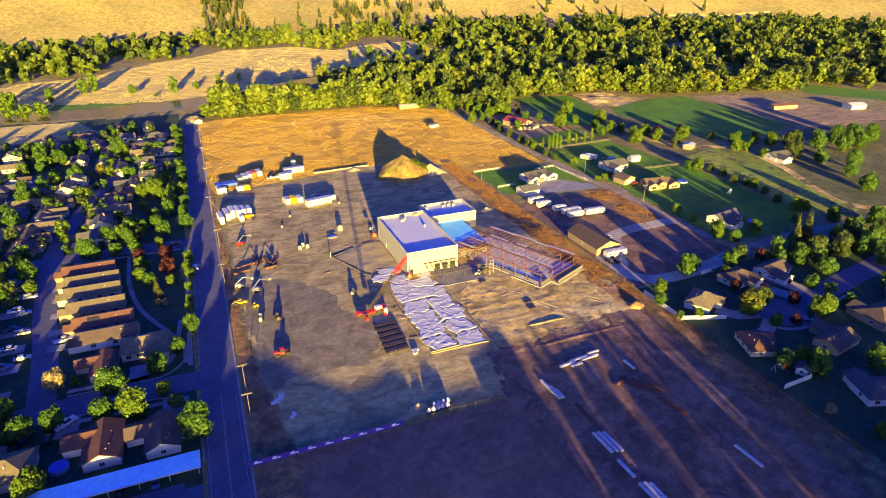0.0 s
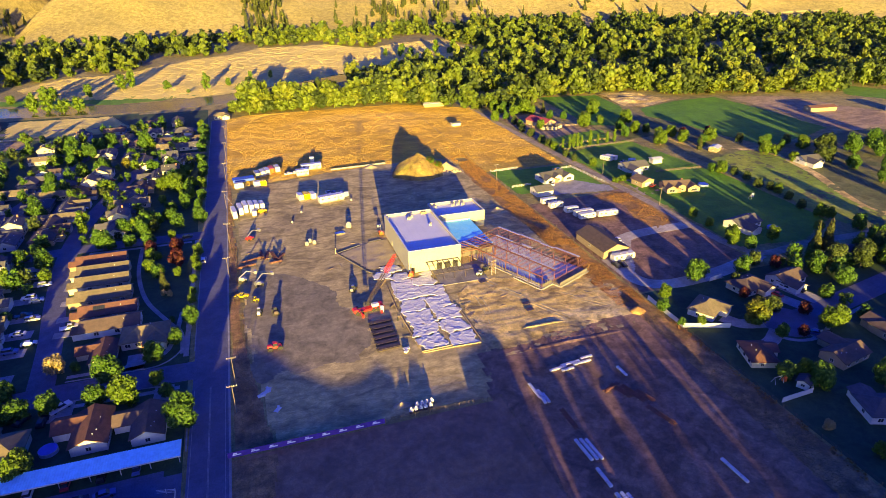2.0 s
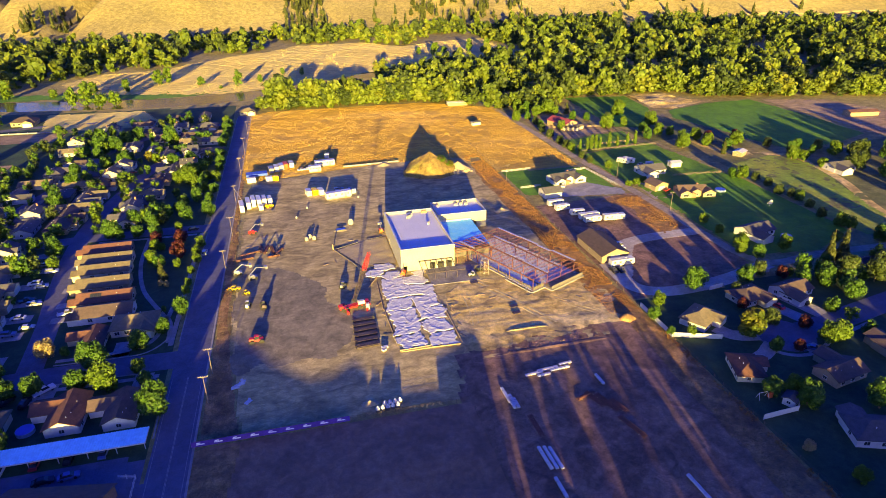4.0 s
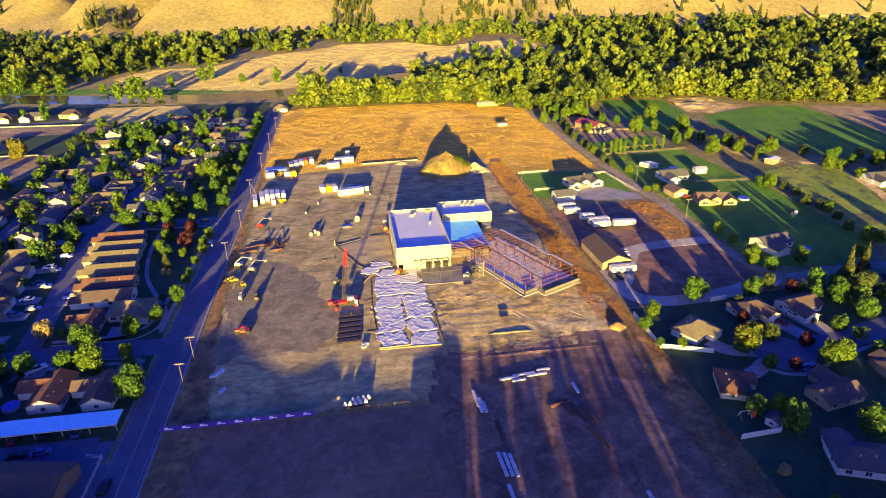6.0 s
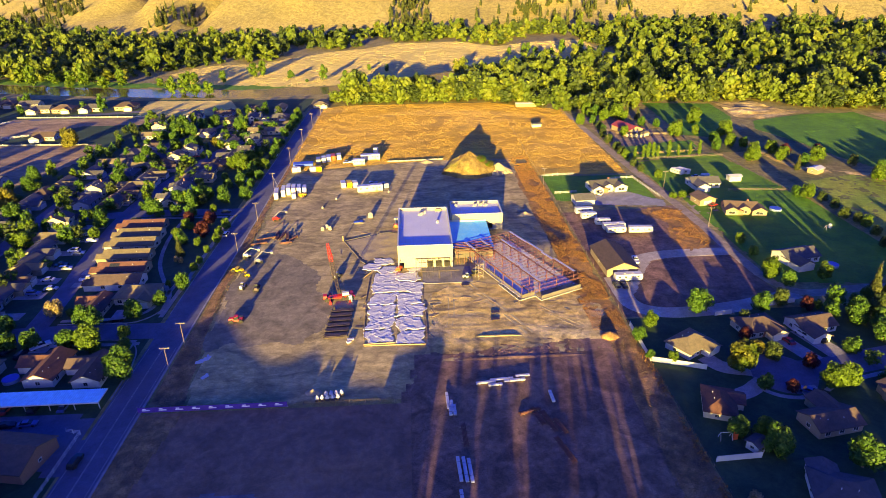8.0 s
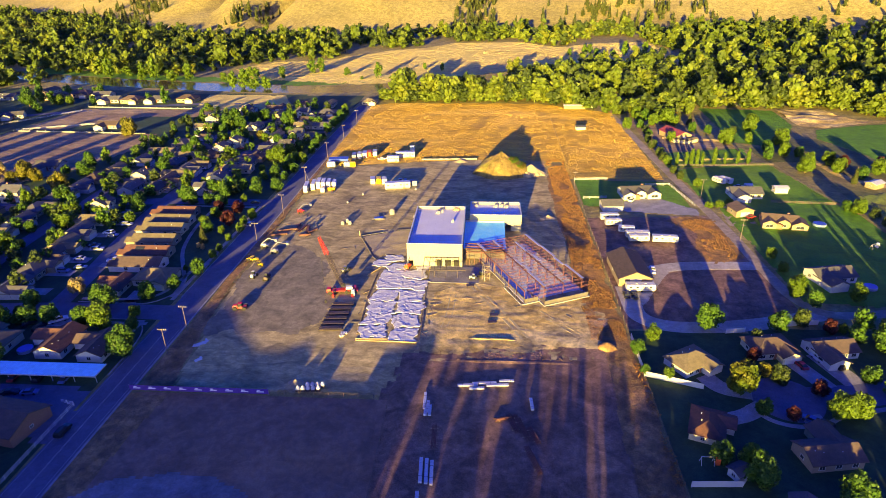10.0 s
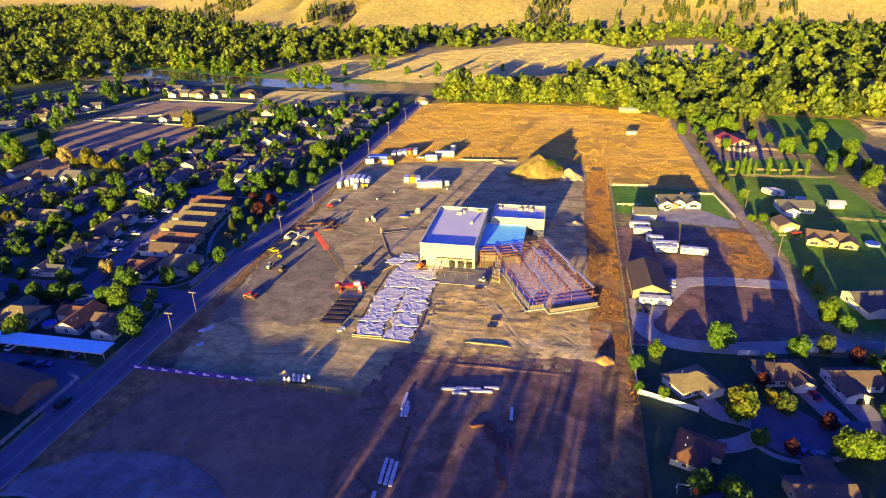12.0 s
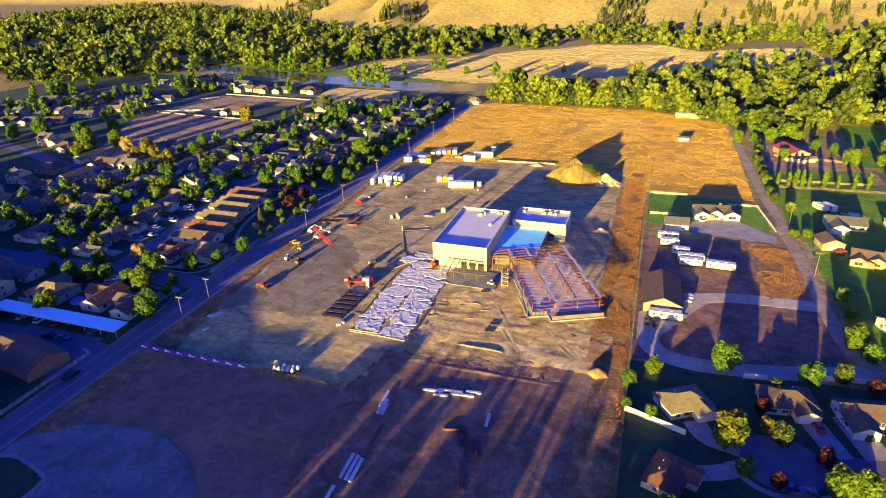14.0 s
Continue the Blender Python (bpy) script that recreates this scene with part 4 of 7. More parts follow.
WOODED = [[(-6, 490), (120, 488), (172, 446), (205, 424), (238, 462), (290, 462), (326, 464), (353, 430), (398, 424), (490, 398), (640, 345), (900, 260), (1300, 500), (900, 900), (560, 980), (330, 1010), (290, 960), (292, 800), (285, 706), (234, 672), (170, 640), (112, 606), (55, 560), (0, 530)],
          [(-900, 790), (-520, 690), (-330, 625), (-230, 610), (-195, 660), (-150, 716), (-100, 726), (-30, 815), (30, 876), (120, 880), (170, 826), (215, 862), (290, 870), (300, 1000), (0, 965), (-150, 925), (-330, 940), (-560, 1090), (-900, 1420), (-1300, 1500), (-1300, 900)],
          [(-900, 740), (-900, 500), (-560, 450), (-440, 500), (-370, 552), (-345, 575), (-520, 630)],
          [(-1400, 200), (-700, 290), (-600, 440), (-900, 500), (-1000, 640), (-1400, 800)]]


def scatter(poly, step, seed, closed=()):
    r_ = np.random.RandomState(seed)
    px_, py_ = [p[0] for p in poly], [p[1] for p in poly]
    gx, gy = np.meshgrid(np.arange(min(px_), max(px_), step), np.arange(min(py_), max(py_), step))
    gx, gy = (g + r_.uniform(-0.45, 0.45, g.shape) * step for g in (gx, gy))
    keep = in_poly(gx, gy, poly)
    for c in closed:
        keep &= ~in_poly(gx, gy, c)
    keep &= (fbm(gx, gy, 48, 3, seed) > 0.40) & (hill_z(gx, gy) < 2.5) & (gx < 0.9 * gy + 420) & (gx > -3.2 * gy + 40) & (gx > -1.5 * gy + 120)
    return np.stack([gx[keep], gy[keep]], 1)


spots = np.vstack([scatter(p, (12.5, 13.0, 13.0, 18.0)[k], 21 + k, OPEN) for k, p in enumerate(WOODED)])
edge = []
for (ax, ay), (bx, by), step in (((2, 488), (120, 490), 6.5), ((2, 498), (130, 497), 7), ((4, 510), (140, 505), 7.5), ((124, 486), (172, 452), 8), ((176, 452), (206, 432), 8), ((238, 470), (292, 466), 9), ((294, 468), (330, 470), 9), ((330, 470), (356, 436), 9), ((358, 436), (400, 430), 10), ((402, 430), (486, 404), 11)):
    n = int(math.hypot(bx - ax, by - ay) / step)
    edge += [(ax + (bx - ax) * (k + 0.5) / n + 2 * math.sin(k * 5.1 + ax), ay + (by - ay) * (k + 0.5) / n + 2 * math.sin(k * 3.7 + ay)) for k in range(n)]
spots = np.vstack([spots, edge])
pick = np.random.RandomState(5).rand(len(spots))
size_ = 4.6 + 4.0 * np.random.RandomState(6).rand(len(spots))
tone = fbm(spots[:, 0], spots[:, 1], 70, 2, 33)
south = in_poly(spots[:, 0], spots[:, 1], [(-20, 480), (130, 480), (300, 420), (640, 330), (700, 420), (330, 560), (0, 570)])
yel = (pick < 0.20 + 0.5 * (tone > 0.55)) | (south & (pick < 0.75))
drk = ~yel & (pick > 0.72)
for nm, sel, mk, lb in (("cottonwood_wood", yel, "leaf_w", "dense yellow-green cottonwoods along the river"),
                        ("green_wood", ~yel & ~drk, "leaf_v", "dense green riverside trees"),
                        ("dark_wood", drk, "leaf_d", "dark green trees deep in the river woods")):
    near = spots[:, 1] < 640 - 0.25 * np.abs(spots[:, 0] - 150)
    woods(nm, lb, spots[sel & near], size_[sel & near], M[mk], 210, False, 0.165, 0.3, 0.86, count=8)
    woods(nm, lb, spots[sel & ~near], size_[sel & ~near], M[mk], 70, False, 0.27, 0.3, 0.86, count=4)
# scattered meadow trees and the pines of the hills
mead = np.array([(-98, 628), (-90, 634), (-148, 600), (-156, 606), (-25, 598), (-6, 612), (-58, 612), (34, 640), (-120, 598), (-40, 590), (15, 650), (190, 730), (206, 742), (222, 728), (238, 745), (174, 742), (252, 735), (262, 750), (200, 760),
                 (-176, 590), (-140, 548), (-150, 545), (-128, 540), (-118, 544), (-245, 590), (-260, 596), (-226, 586), (-300, 605), (-212, 592), (-285, 612)], float)
woods("meadow_trees", "scattered green trees standing in the pale meadow", mead, [5.5, 4.5, 5, 5, 4.5, 3, 4.5, 2.5, 4, 2, 2.5, 4, 4.5, 4, 4.5, 3.5, 4, 4.5, 4, 4.5, 6, 5, 6, 5, 6, 6.5, 6, 6, 6, 6], M["leaf_y"], 240, size=0.13)
pr = np.random.RandomState(12)


def slope_trees(n, x0, x1, y0, y1, clumps=0.0, seed=1):
    """Places on the hillside, in clumps."""
    x, y = pr.uniform(x0, x1, n), pr.uniform(y0, y1, n)
    k = fbm(x, y, 38, 2, seed) > clumps
    return np.stack([x[k], y[k]], 1)


pines = np.vstack([slope_trees(120, 28, 92, 975, 1240), slope_trees(120, 205, 460, 985, 1130, 0.5, 3), slope_trees(20, 120, 210, 975, 1050, 0.4, 4), slope_trees(70, 460, 1000, 930, 1120, 0.55, 5),
                   slope_trees(60, -345, -290, 1000, 1250, 0.42, 6), slope_trees(20, -700, 200, 1000, 1400, 0.5, 7), slope_trees(420, -800, -500, 1040, 1420, 0.42, 8)])
woods("hillside_pines", "scattered dark pines on the bare hillside", pines, pr.uniform(3.4, 6.2, len(pines)), M["leaf_p"], 70, True, 0.19, 0.35, 1.05)

# ---- houses ----
M["roof_brown"] = mat("brown_shingles", (0.095, 0.066, 0.055), (0.07, 0.05, 0.043), 0.6, 0.9, bump=0.03, bscale=6, rnd=0.2, stretch=(1, 1, 3))
M["roof_tan"] = mat("tan_shingles", (0.155, 0.125, 0.075), (0.115, 0.095, 0.058), 0.6, 0.9, bump=0.03, bscale=6, rnd=0.2, stretch=(1, 1, 3))
M["roof_grey"] = mat("grey_shingles", (0.085, 0.082, 0.088), (0.064, 0.062, 0.067), 0.6, 0.9, bump=0.03, bscale=6, rnd=0.2, stretch=(1, 1, 3))
M["roof_red"] = mat("red_brown_shingles", (0.135, 0.06, 0.042), (0.095, 0.046, 0.035), 0.6, 0.9, bump=0.03, bscale=6, rnd=0.15, stretch=(1, 1, 3))
M["roof_white"] = mat("pale_metal_roof", (0.45, 0.45, 0.46), (0.38, 0.39, 0.41), 0.6, 0.45, 0.2, bump=0.01, bscale=6)
M["wall_cream"] = plain("cream_siding", (0.46, 0.41, 0.31), 0.8, rnd=0.08)
M["wall_white"] = plain("white_siding", (0.49, 0.48, 0.46), 0.8, rnd=0.05)
M["wall_tan"] = plain("tan_siding", (0.27, 0.21, 0.14), 0.8, rnd=0.1)
M["wall_blue"] = plain("grey_blue_siding", (0.25, 0.28, 0.33), 0.8, rnd=0.1)
M["white"] = plain("white_paint", (0.47, 0.47, 0.46), 0.5, vary=0.06)
M["glass"] = plain("window_glass", (0.03, 0.035, 0.04), 0.08, vary=0.1)
M["door"] = plain("painted_door", (0.25, 0.10, 0.06), 0.5)
M["brick"] = plain("brick", (0.30, 0.15, 0.10), 0.9, vary=0.3, scale=3)


def gable(bw, br, cx, cy, lx, ly, hw, slope, along="x", over=0.5, thick=0.22):
    """Walls with gable ends, and a two-slab roof with overhang. along: the ridge's direction."""
    turn = Matrix.Translation((cx, cy, 0)) @ (Matrix.Rotation(radians(90), 4, "Z") if along == "y" else Matrix())
    L_, S_ = (lx, ly) if along == "x" else (ly, lx)
    top = hw + slope * S_ / 2
    ring = [(-S_ / 2, -0.1), (S_ / 2, -0.1), (S_ / 2, hw), (0, top), (-S_ / 2, hw)]
    ends = [[bw.verts.new(turn @ Vector((e * L_ / 2, y, z))) for y, z in ring] for e in (-1, 1)]
    bw.faces.new(ends[0][::-1])
    bw.faces.new(ends[1])
    for i in range(5):
        bw.faces.new((ends[0][i], ends[0][(i + 1) % 5], ends[1][(i + 1) % 5], ends[1][i]))
    for s in (-1, 1):
        e = S_ / 2 + over
        prof = [(0, top + 0.02), (s * e, top - slope * e + 0.02), (s * e, top - slope * e + thick), (0, top + thick)]
        vs = [[br.verts.new(turn @ Vector((q * (L_ / 2 + over), y, z))) for y, z in prof] for q in (-1, 1)]
        br.faces.new(vs[0])
        br.faces.new(vs[1][::-1])
        for i in range(4):
            br.faces.new((vs[0][i], vs[0][(i + 1) % 4], vs[1][(i + 1) % 4], vs[1][i]))
    return top


def hip(bw, br, cx, cy, lx, ly, hw, slope, over=0.55):
    """Box walls under a hipped roof."""
    box(bw, (cx, cy, hw / 2 - 0.05), (lx, ly, hw + 0.1))
    ex, ey = lx / 2 + over, ly / 2 + over
    rise, rl = slope * min(ex, ey), max(ex - ey, 0.01)
    rw = max(ey - ex, 0.01)
    lo = [br.verts.new((cx + sx * ex, cy + sy * ey, hw - 0.02)) for sx, sy in ((-1, -1), (1, -1), (1, 1), (-1, 1))]
    mid = [br.verts.new((cx + sx * ex, cy + sy * ey, hw + 0.18)) for sx, sy in ((-1, -1), (1, -1), (1, 1), (-1, 1))]
    hi = [br.verts.new((cx + sx * rl, cy + sy * rw, hw + 0.18 + rise)) for sx, sy in ((-1, -1), (1, -1), (1, 1), (-1, 1))]
    br.faces.new(lo[::-1])
    br.faces.new(hi)
    for i in range(4):
        j = (i + 1) % 4
        br.faces.new((lo[i], lo[j], mid[j], mid[i]))
        br.faces.new((mid[i], mid[j], hi[j], hi[i]))
    return hw + 0.18 + rise


def window_on(parent, x, y, z, w, h, face):
    """A framed window proud of a wall; face: degrees of the outward normal from -y."""
    m = pose(x, y, z, 0, 0, face)
    bm = bmesh.new()
    for c, s in (((0, 0, h / 2), (w + 0.2, 0.12, 0.1)), ((0, 0, -h / 2), (w + 0.2, 0.14, 0.1)), ((-w / 2, 0, 0), (0.1, 0.12, h)), ((w / 2, 0, 0), (0.1, 0.12, h)), ((0, 0, 0), (0.06, 0.1, h))):
        box(bm, c, s)
    win = part("window", bm, M["white"], parent)
    win.matrix_basis = m
    part("pane", bm_box(((0, 0.0, 0), (w, 0.05, h))), M["glass"], win)


def garage_door(parent, x, y, w, face=0.0, h=2.2):
    bm = bmesh.new()
    for k in range(4):
        box(bm, (0, -0.03, h * (k + 0.5) / 4), (w, 0.08, h / 4 - 0.03))
    box(bm, (0, 0.0, h / 2), (w + 0.25, 0.06, h + 0.12))
    g = part("garage_door", bm, M["white"], parent, "white sectional garage door")
    g.matrix_basis = pose(x, y, 0, 0, 0, face)


def vents(parent, spots_):
    for x, y, z in spots_:
        bm = bmesh.new()
        tube(bm, (x, y, z - 0.4), (x, y, z + 0.35), 0.09, n=6)
        tube(bm, (x, y, z + 0.3), (x, y, z + 0.42), 0.16, 0.1, n=6)
        part("roof_vent", bm, M["white"], parent)


def build_house(style, roof, wall, label):
    """Front towards -y, centre at the origin."""
    h = thing("house", label, "house", "houses")
    bw, br = bmesh.new(), bmesh.new()
    R, Wm = M["roof_" + roof], M["wall_" + wall]
    if style == "patio":
        w, d, hw = 8.2, 17.0, 2.7
        top = gable(bw, br, 0, 0, w, d, hw, 0.42, "y")
        part("wall", bw, Wm, h), part("roof", br, R, h)
        bw, br = bmesh.new(), bmesh.new()
        gable(bw, br, 1.7, -9.2, 4.6, 3.4, 2.5, 0.42, "y", 0.4)
        part("porch_wall", bw, Wm, h), part("porch_roof", br, R, h)
        garage_door(h, 1.7, -10.95, 3.4)
        for y in (-4, 2, 6):
            window_on(h, -4.12, y, 1.5, 1.4, 1.2, -90)
            window_on(h, 4.12, y, 1.5, 1.4, 1.2, 90)
        window_on(h, 0, 8.52, 1.5, 1.8, 1.3, 180)
        part("front_door", bm_box(((-2.4, -8.52, 1.05), (0.95, 0.1, 2.1))), M["door"], h)
        vents(h, ((-1.6, 2, top - 0.6), (1.5, 4, top - 0.5)))
    elif style == "ranch":
        w, d, hw = 14.0, 8.6, 2.7
        top = gable(bw, br, 0, 0, w, d, hw, 0.45, "x")
        part("wall", bw, Wm, h), part("roof", br, R, h)
        bw, br = bmesh.new(), bmesh.new()
        gable(bw, br, -3.4, -5.2, 6.6, 8.5, 2.7, 0.45, "y")
        part("garage_wall", bw, Wm, h), part("garage_roof", br, R, h)
        garage_door(h, -3.4, -9.5, 4.8)
        for x in (2.2, 5.2):
            window_on(h, x, -4.32, 1.5, 1.6, 1.3, 0)
        for x in (-4.5, 0, 4.5):
            window_on(h, x, 4.32, 1.5, 1.6, 1.3, 180)
        window_on(h, -7.02, 1, 1.5, 1.3, 1.2, -90)
        window_on(h, 7.02, 0, 1.5, 1.3, 1.2, 90)
        part("front_door", bm_box(((0.6, -4.32, 1.05), (1.0, 0.1, 2.1))), M["door"], h)
        vents(h, ((3, 1.8, top - 0.8), (5, 1.2, top - 0.5), (-2, 2, top - 0.9)))
    elif style == "hip":
        w, d, hw = 14.0, 10.0, 2.7
        top = hip(bw, br, 0, 0, w, d, hw, 0.45)
        part("wall", bw, Wm, h), part("roof", br, R, h)
        bw, br = bmesh.new(), bmesh.new()
        gable(bw, br, 3.3, -5.0, 6.4, 6.0, 2.7, 0.45, "y")
        part("garage_wall", bw, Wm, h), part("garage_roof", br, R, h)
        garage_door(h, 3.3, -8.05, 4.8)
        for x in (-5, -2):
            window_on(h, x, -5.02, 1.5, 1.6, 1.3, 0)
        for x in (-4.5, 0, 4.5):
            window_on(h, x, 5.02, 1.5, 1.6, 1.3, 180)
        window_on(h, -7.02, 1, 1.5, 1.3, 1.2, -90)
        window_on(h, 7.02, 1, 1.5, 1.3, 1.2, 90)
        part("front_door", bm_box(((-0.7, -5.02, 1.05), (1.0, 0.1, 2.1))), M["door"], h)
        vents(h, ((-2, 2, top - 0.7), (1.6, 2.2, top - 0.9)))
    elif style == "farm":
        w, d, hw = 17.0, 9.5, 3.0
        top = gable(bw, br, 0, 0, w, d, hw, 0.5, "x")
        part("wall", bw, Wm, h), part("roof", br, R, h)
        for nm, gx_, gy_, gw, gd, gh in (("wing", -5.6, -4.6, 6.4, 7.0, 3.0), ("bay", 1.2, -4.2, 5.0, 4.4, 3.6), ("garage", 8.6, -3.0, 7.4, 9.0, 2.9)):
            bw, br = bmesh.new(), bmesh.new()
            gable(bw, br, gx_, gy_, gw, gd, gh, 0.5, "y")
            part(nm + "_wall", bw, Wm, h), part(nm + "_roof", br, R, h)
            window_on(h, gx_, gy_ - gd / 2 - 0.02, 1.6, gw * 0.5, 1.5, 0)
        bw, br = bmesh.new(), bmesh.new()
        gable(bw, br, -2.0, -6.4, 4.6, 3.0, 2.4, 0.4, "y", 0.3)
        part("porch_wall", bw, M["brick"], h), part("porch_roof", br, M["roof_red"], h)
        for x in (-5, 0, 5):
            window_on(h, x, 4.77, 1.5, 1.6, 1.3, 180)
        part("chimney", bm_box(((4.2, 1.5, top - 0.2), (1.1, 0.9, 1.8))), M["brick"], h)
        vents(h, ((-3, 1.8, top - 0.7),))
    else:
        w, d, hw = 9.5, 9.0, 5.3
        top = gable(bw, br, 0, 0, w, d, hw, 0.5, "x")
        part("wall", bw, Wm, h), part("roof", br, R, h)
        bw, br = bmesh.new(), bmesh.new()
        gable(bw, br, 7.6, -1.4, 7.0, 7.4, 2.7, 0.45, "y")
        part("garage_wall", bw, Wm, h), part("garage_roof", br, R, h)
        bw, br = bmesh.new(), bmesh.new()
        gable(bw, br, -1.6, -4.6, 4.4, 2.2, 5.0, 0.55, "y", 0.35)
        part("bay_wall", bw, Wm, h), part("bay_roof", br, R, h)
        garage_door(h, 7.6, -5.15, 4.8)
        for x in (-3.2, 0.2, 3.2):
            window_on(h, x, 4.52, 1.5, 1.4, 1.3, 180)
            window_on(h, x, 4.52, 4.2, 1.3, 1.2, 180)
        for z in (1.5, 4.2):
            window_on(h, -1.6, -5.72, z, 1.8, 1.3, 0)
            window_on(h, -4.77, 0, z, 1.2, 1.2, -90)
        part("front_door", bm_box(((2.2, -4.52, 1.05), (1.0, 0.1, 2.1))), M["door"], h)
        vents(h, ((1, 2.0, top - 0.6), (3, 1.6, top - 0.4)))
        part("chimney", bm_box(((-3.6, 1.5, top - 0.4), (0.9, 0.7, 2.2))), M["brick"], h)
    return h


HOUSE = {}
ROOF_WORD = {"brown": "brown shingle", "tan": "tan shingle", "grey": "grey shingle", "red": "red-brown shingle", "white": "pale metal"}
STYLE_WORD = {"patio": "narrow single-storey", "ranch": "gabled single-storey", "hip": "hip-roofed single-storey", "two": "two-storey", "farm": "rambling many-gabled"}


def house(style, roof, wall, x, y, face, s=1.0):
    """face: degrees by which the front turns from -y."""
    key = (style, roof, wall)
    if key in HOUSE:
        ob = copy_thing(HOUSE[key], Matrix())
    else:
        ob = HOUSE[key] = build_house(style, roof, wall, f"{STYLE_WORD[style]} {wall if wall != 'blue' else 'blue-grey'} house with {ROOF_WORD[roof]} roof and garage")
    ob.matrix_basis = pose(x, y, 0.02, 0, 0, face) @ Matrix.Diagonal((s, s, s, 1))
    return ob


for roof, x, y, w in (("red", -59, 244, "tan"), ("tan", -57, 234.5, "cream"), ("tan", -56, 225, "cream"), ("tan", -54, 213.5, "tan"), ("red", -51, 202, "tan"), ("brown", -49, 192, "white")):
    house("patio", roof, w, x, y, -90)
house("ranch", "red", "cream", -49, 175.5, -90, 0.8), house("hip", "tan", "cream", -38, 182, 0, 0.95)
house("ranch", "red", "white", -46.5, 139.5, -90, 0.95), house("ranch", "brown", "white", -33.2, 138, -90, 0.88), house("hip", "tan", "cream", -68, 138, 180)
PALETTE = [("ranch", "grey", "cream"), ("hip", "brown", "tan"), ("ranch", "tan", "tan"), ("two", "grey", "cream"), ("ranch", "brown", "blue"), ("hip", "grey", "tan"), ("patio", "tan", "cream"), ("ranch", "grey", "blue")]


def row(spots_, first=0, s=0.9):
    for i, (x, y, face) in enumerate(spots_):
        house(*PALETTE[(first + i * 3 + int(abs(x))) % len(PALETTE)], x, y, face, s)


row([(-90.5, 208, 90), (-89, 197, 90), (-87, 186, 90), (-86, 172, 90), (-92.5, 221, 90), (-95, 234, 90), (-97, 248, 90)])
row([(-112 - 14, 231, 90), (-129, 218, 90), (-126, 204, 90), (-124, 190, 90), (-122, 176, 90), (-148, 226, -90), (-150, 212, -90), (-150, 196, -90), (-148, 180, -90), (-128, 246, 90)], 2)
row([(-58, 287, -90), (-57, 298, -90), (-55, 308, -90), (-54, 319, -90), (-52, 331, -90), (-48, 344, -90), (-40, 350, 180), (-58, 276, -90)], 1)
row([(-86, 276, 90), (-86, 288, 90), (-85, 298, 90), (-84, 308, 90), (-83, 318, 90), (-82, 330, 90), (-78, 342, 90), (-75, 356, 90)], 3)
row([(-99, 276, -90), (-100, 290, -90), (-99, 304, -90), (-96, 318, -90), (-94, 332, -90), (-90, 350, -90)], 4)
row([(-128, 262, 90), (-127, 277, 90), (-126, 291, 90), (-124, 305, 90), (-118, 322, 90), (-114, 340, 90), (-110, 358, 90), (-106, 376, 90)], 5)
row([(-56, 376, 0), (-42, 377, 0), (-30, 378, 0), (-65, 392, 90), (-78, 402, -90), (-45, 404, 180), (-32, 404, 180), (-62, 418, 0), (-46, 420, 0), (-33, 420, 0)], 6)
row([(-38, 443, 0), (-72, 435, -90), (-54, 437, 0), (-60, 472, 180), (-43, 474, 180), (-112, 400, 90), (-114, 416, 90), (-113, 432, 90), (-100, 445, 90), (-82, 458, 180)], 7)
row([(-88, 132, 180), (-104, 140, 180), (-120, 136, 180), (-92, 146, 0), (-112, 150, 0), (-136, 150, 0)], 3)
row([(-176, 228, 0), (-160, 206, 0), (-176, 206, 180), (-198, 232, 0), (-170, 186, 0), (-192, 210, 180)], 4)
house("hip", "tan", "cream", -13, 482, 0, 0.8)
row([(-165, 311, 0), (-150, 262, 0), (-172, 268, 0), (-195, 276, 0), (-227, 289, 0), (-250, 296, 0), (-184, 404, 0), (-150, 240, 180), (-172, 244, 180), (-196, 250, 180)], 2, 1.0)
row([(-310, 525, 0), (-270, 512, 0), (-250, 509, 0), (-231, 489, 0), (-213, 488, 0), (-192, 490, 0), (-167, 492, 0), (-330, 500, 180), (-290, 500, 180)], 0, 1.1)
for k in range(5):
    row([(-300 - 17 * i + 6 * k, 345 + 22 * k - 4 * i, 20 + 180 * (k % 2)) for i in range(7)], k, 1.0)
# houses of the eastern cul-de-sac
house("hip", "tan", "white", 138.5, 139, 32, 0.82), house("hip", "brown", "cream", 163, 147, 10, 0.86), house("ranch", "brown", "white", 180, 147, 10, 0.88)
house("hip", "red", "cream", 135, 112.5, 70, 0.76), house("ranch", "brown", "tan", 159, 104, 190, 0.88), house("hip", "grey", "white", 148, 82, 160, 0.9)
house("ranch", "brown", "cream", 224, 157, 0, 0.75), house("hip", "brown", "tan", 186, 108, 180), house("ranch", "grey", "tan", 206, 112, 180)
# farm houses
house("farm", "grey", "white", 152, 277, 8, 0.85), house("ranch", "grey", "white", 203, 277, 0, 1.0), house("farm", "brown", "tan", 205, 243, -12, 0.82)
house("ranch", "grey", "white", 202, 193, 12, 1.0), house("ranch", "grey", "white", 304, 254, 0, 1.0)

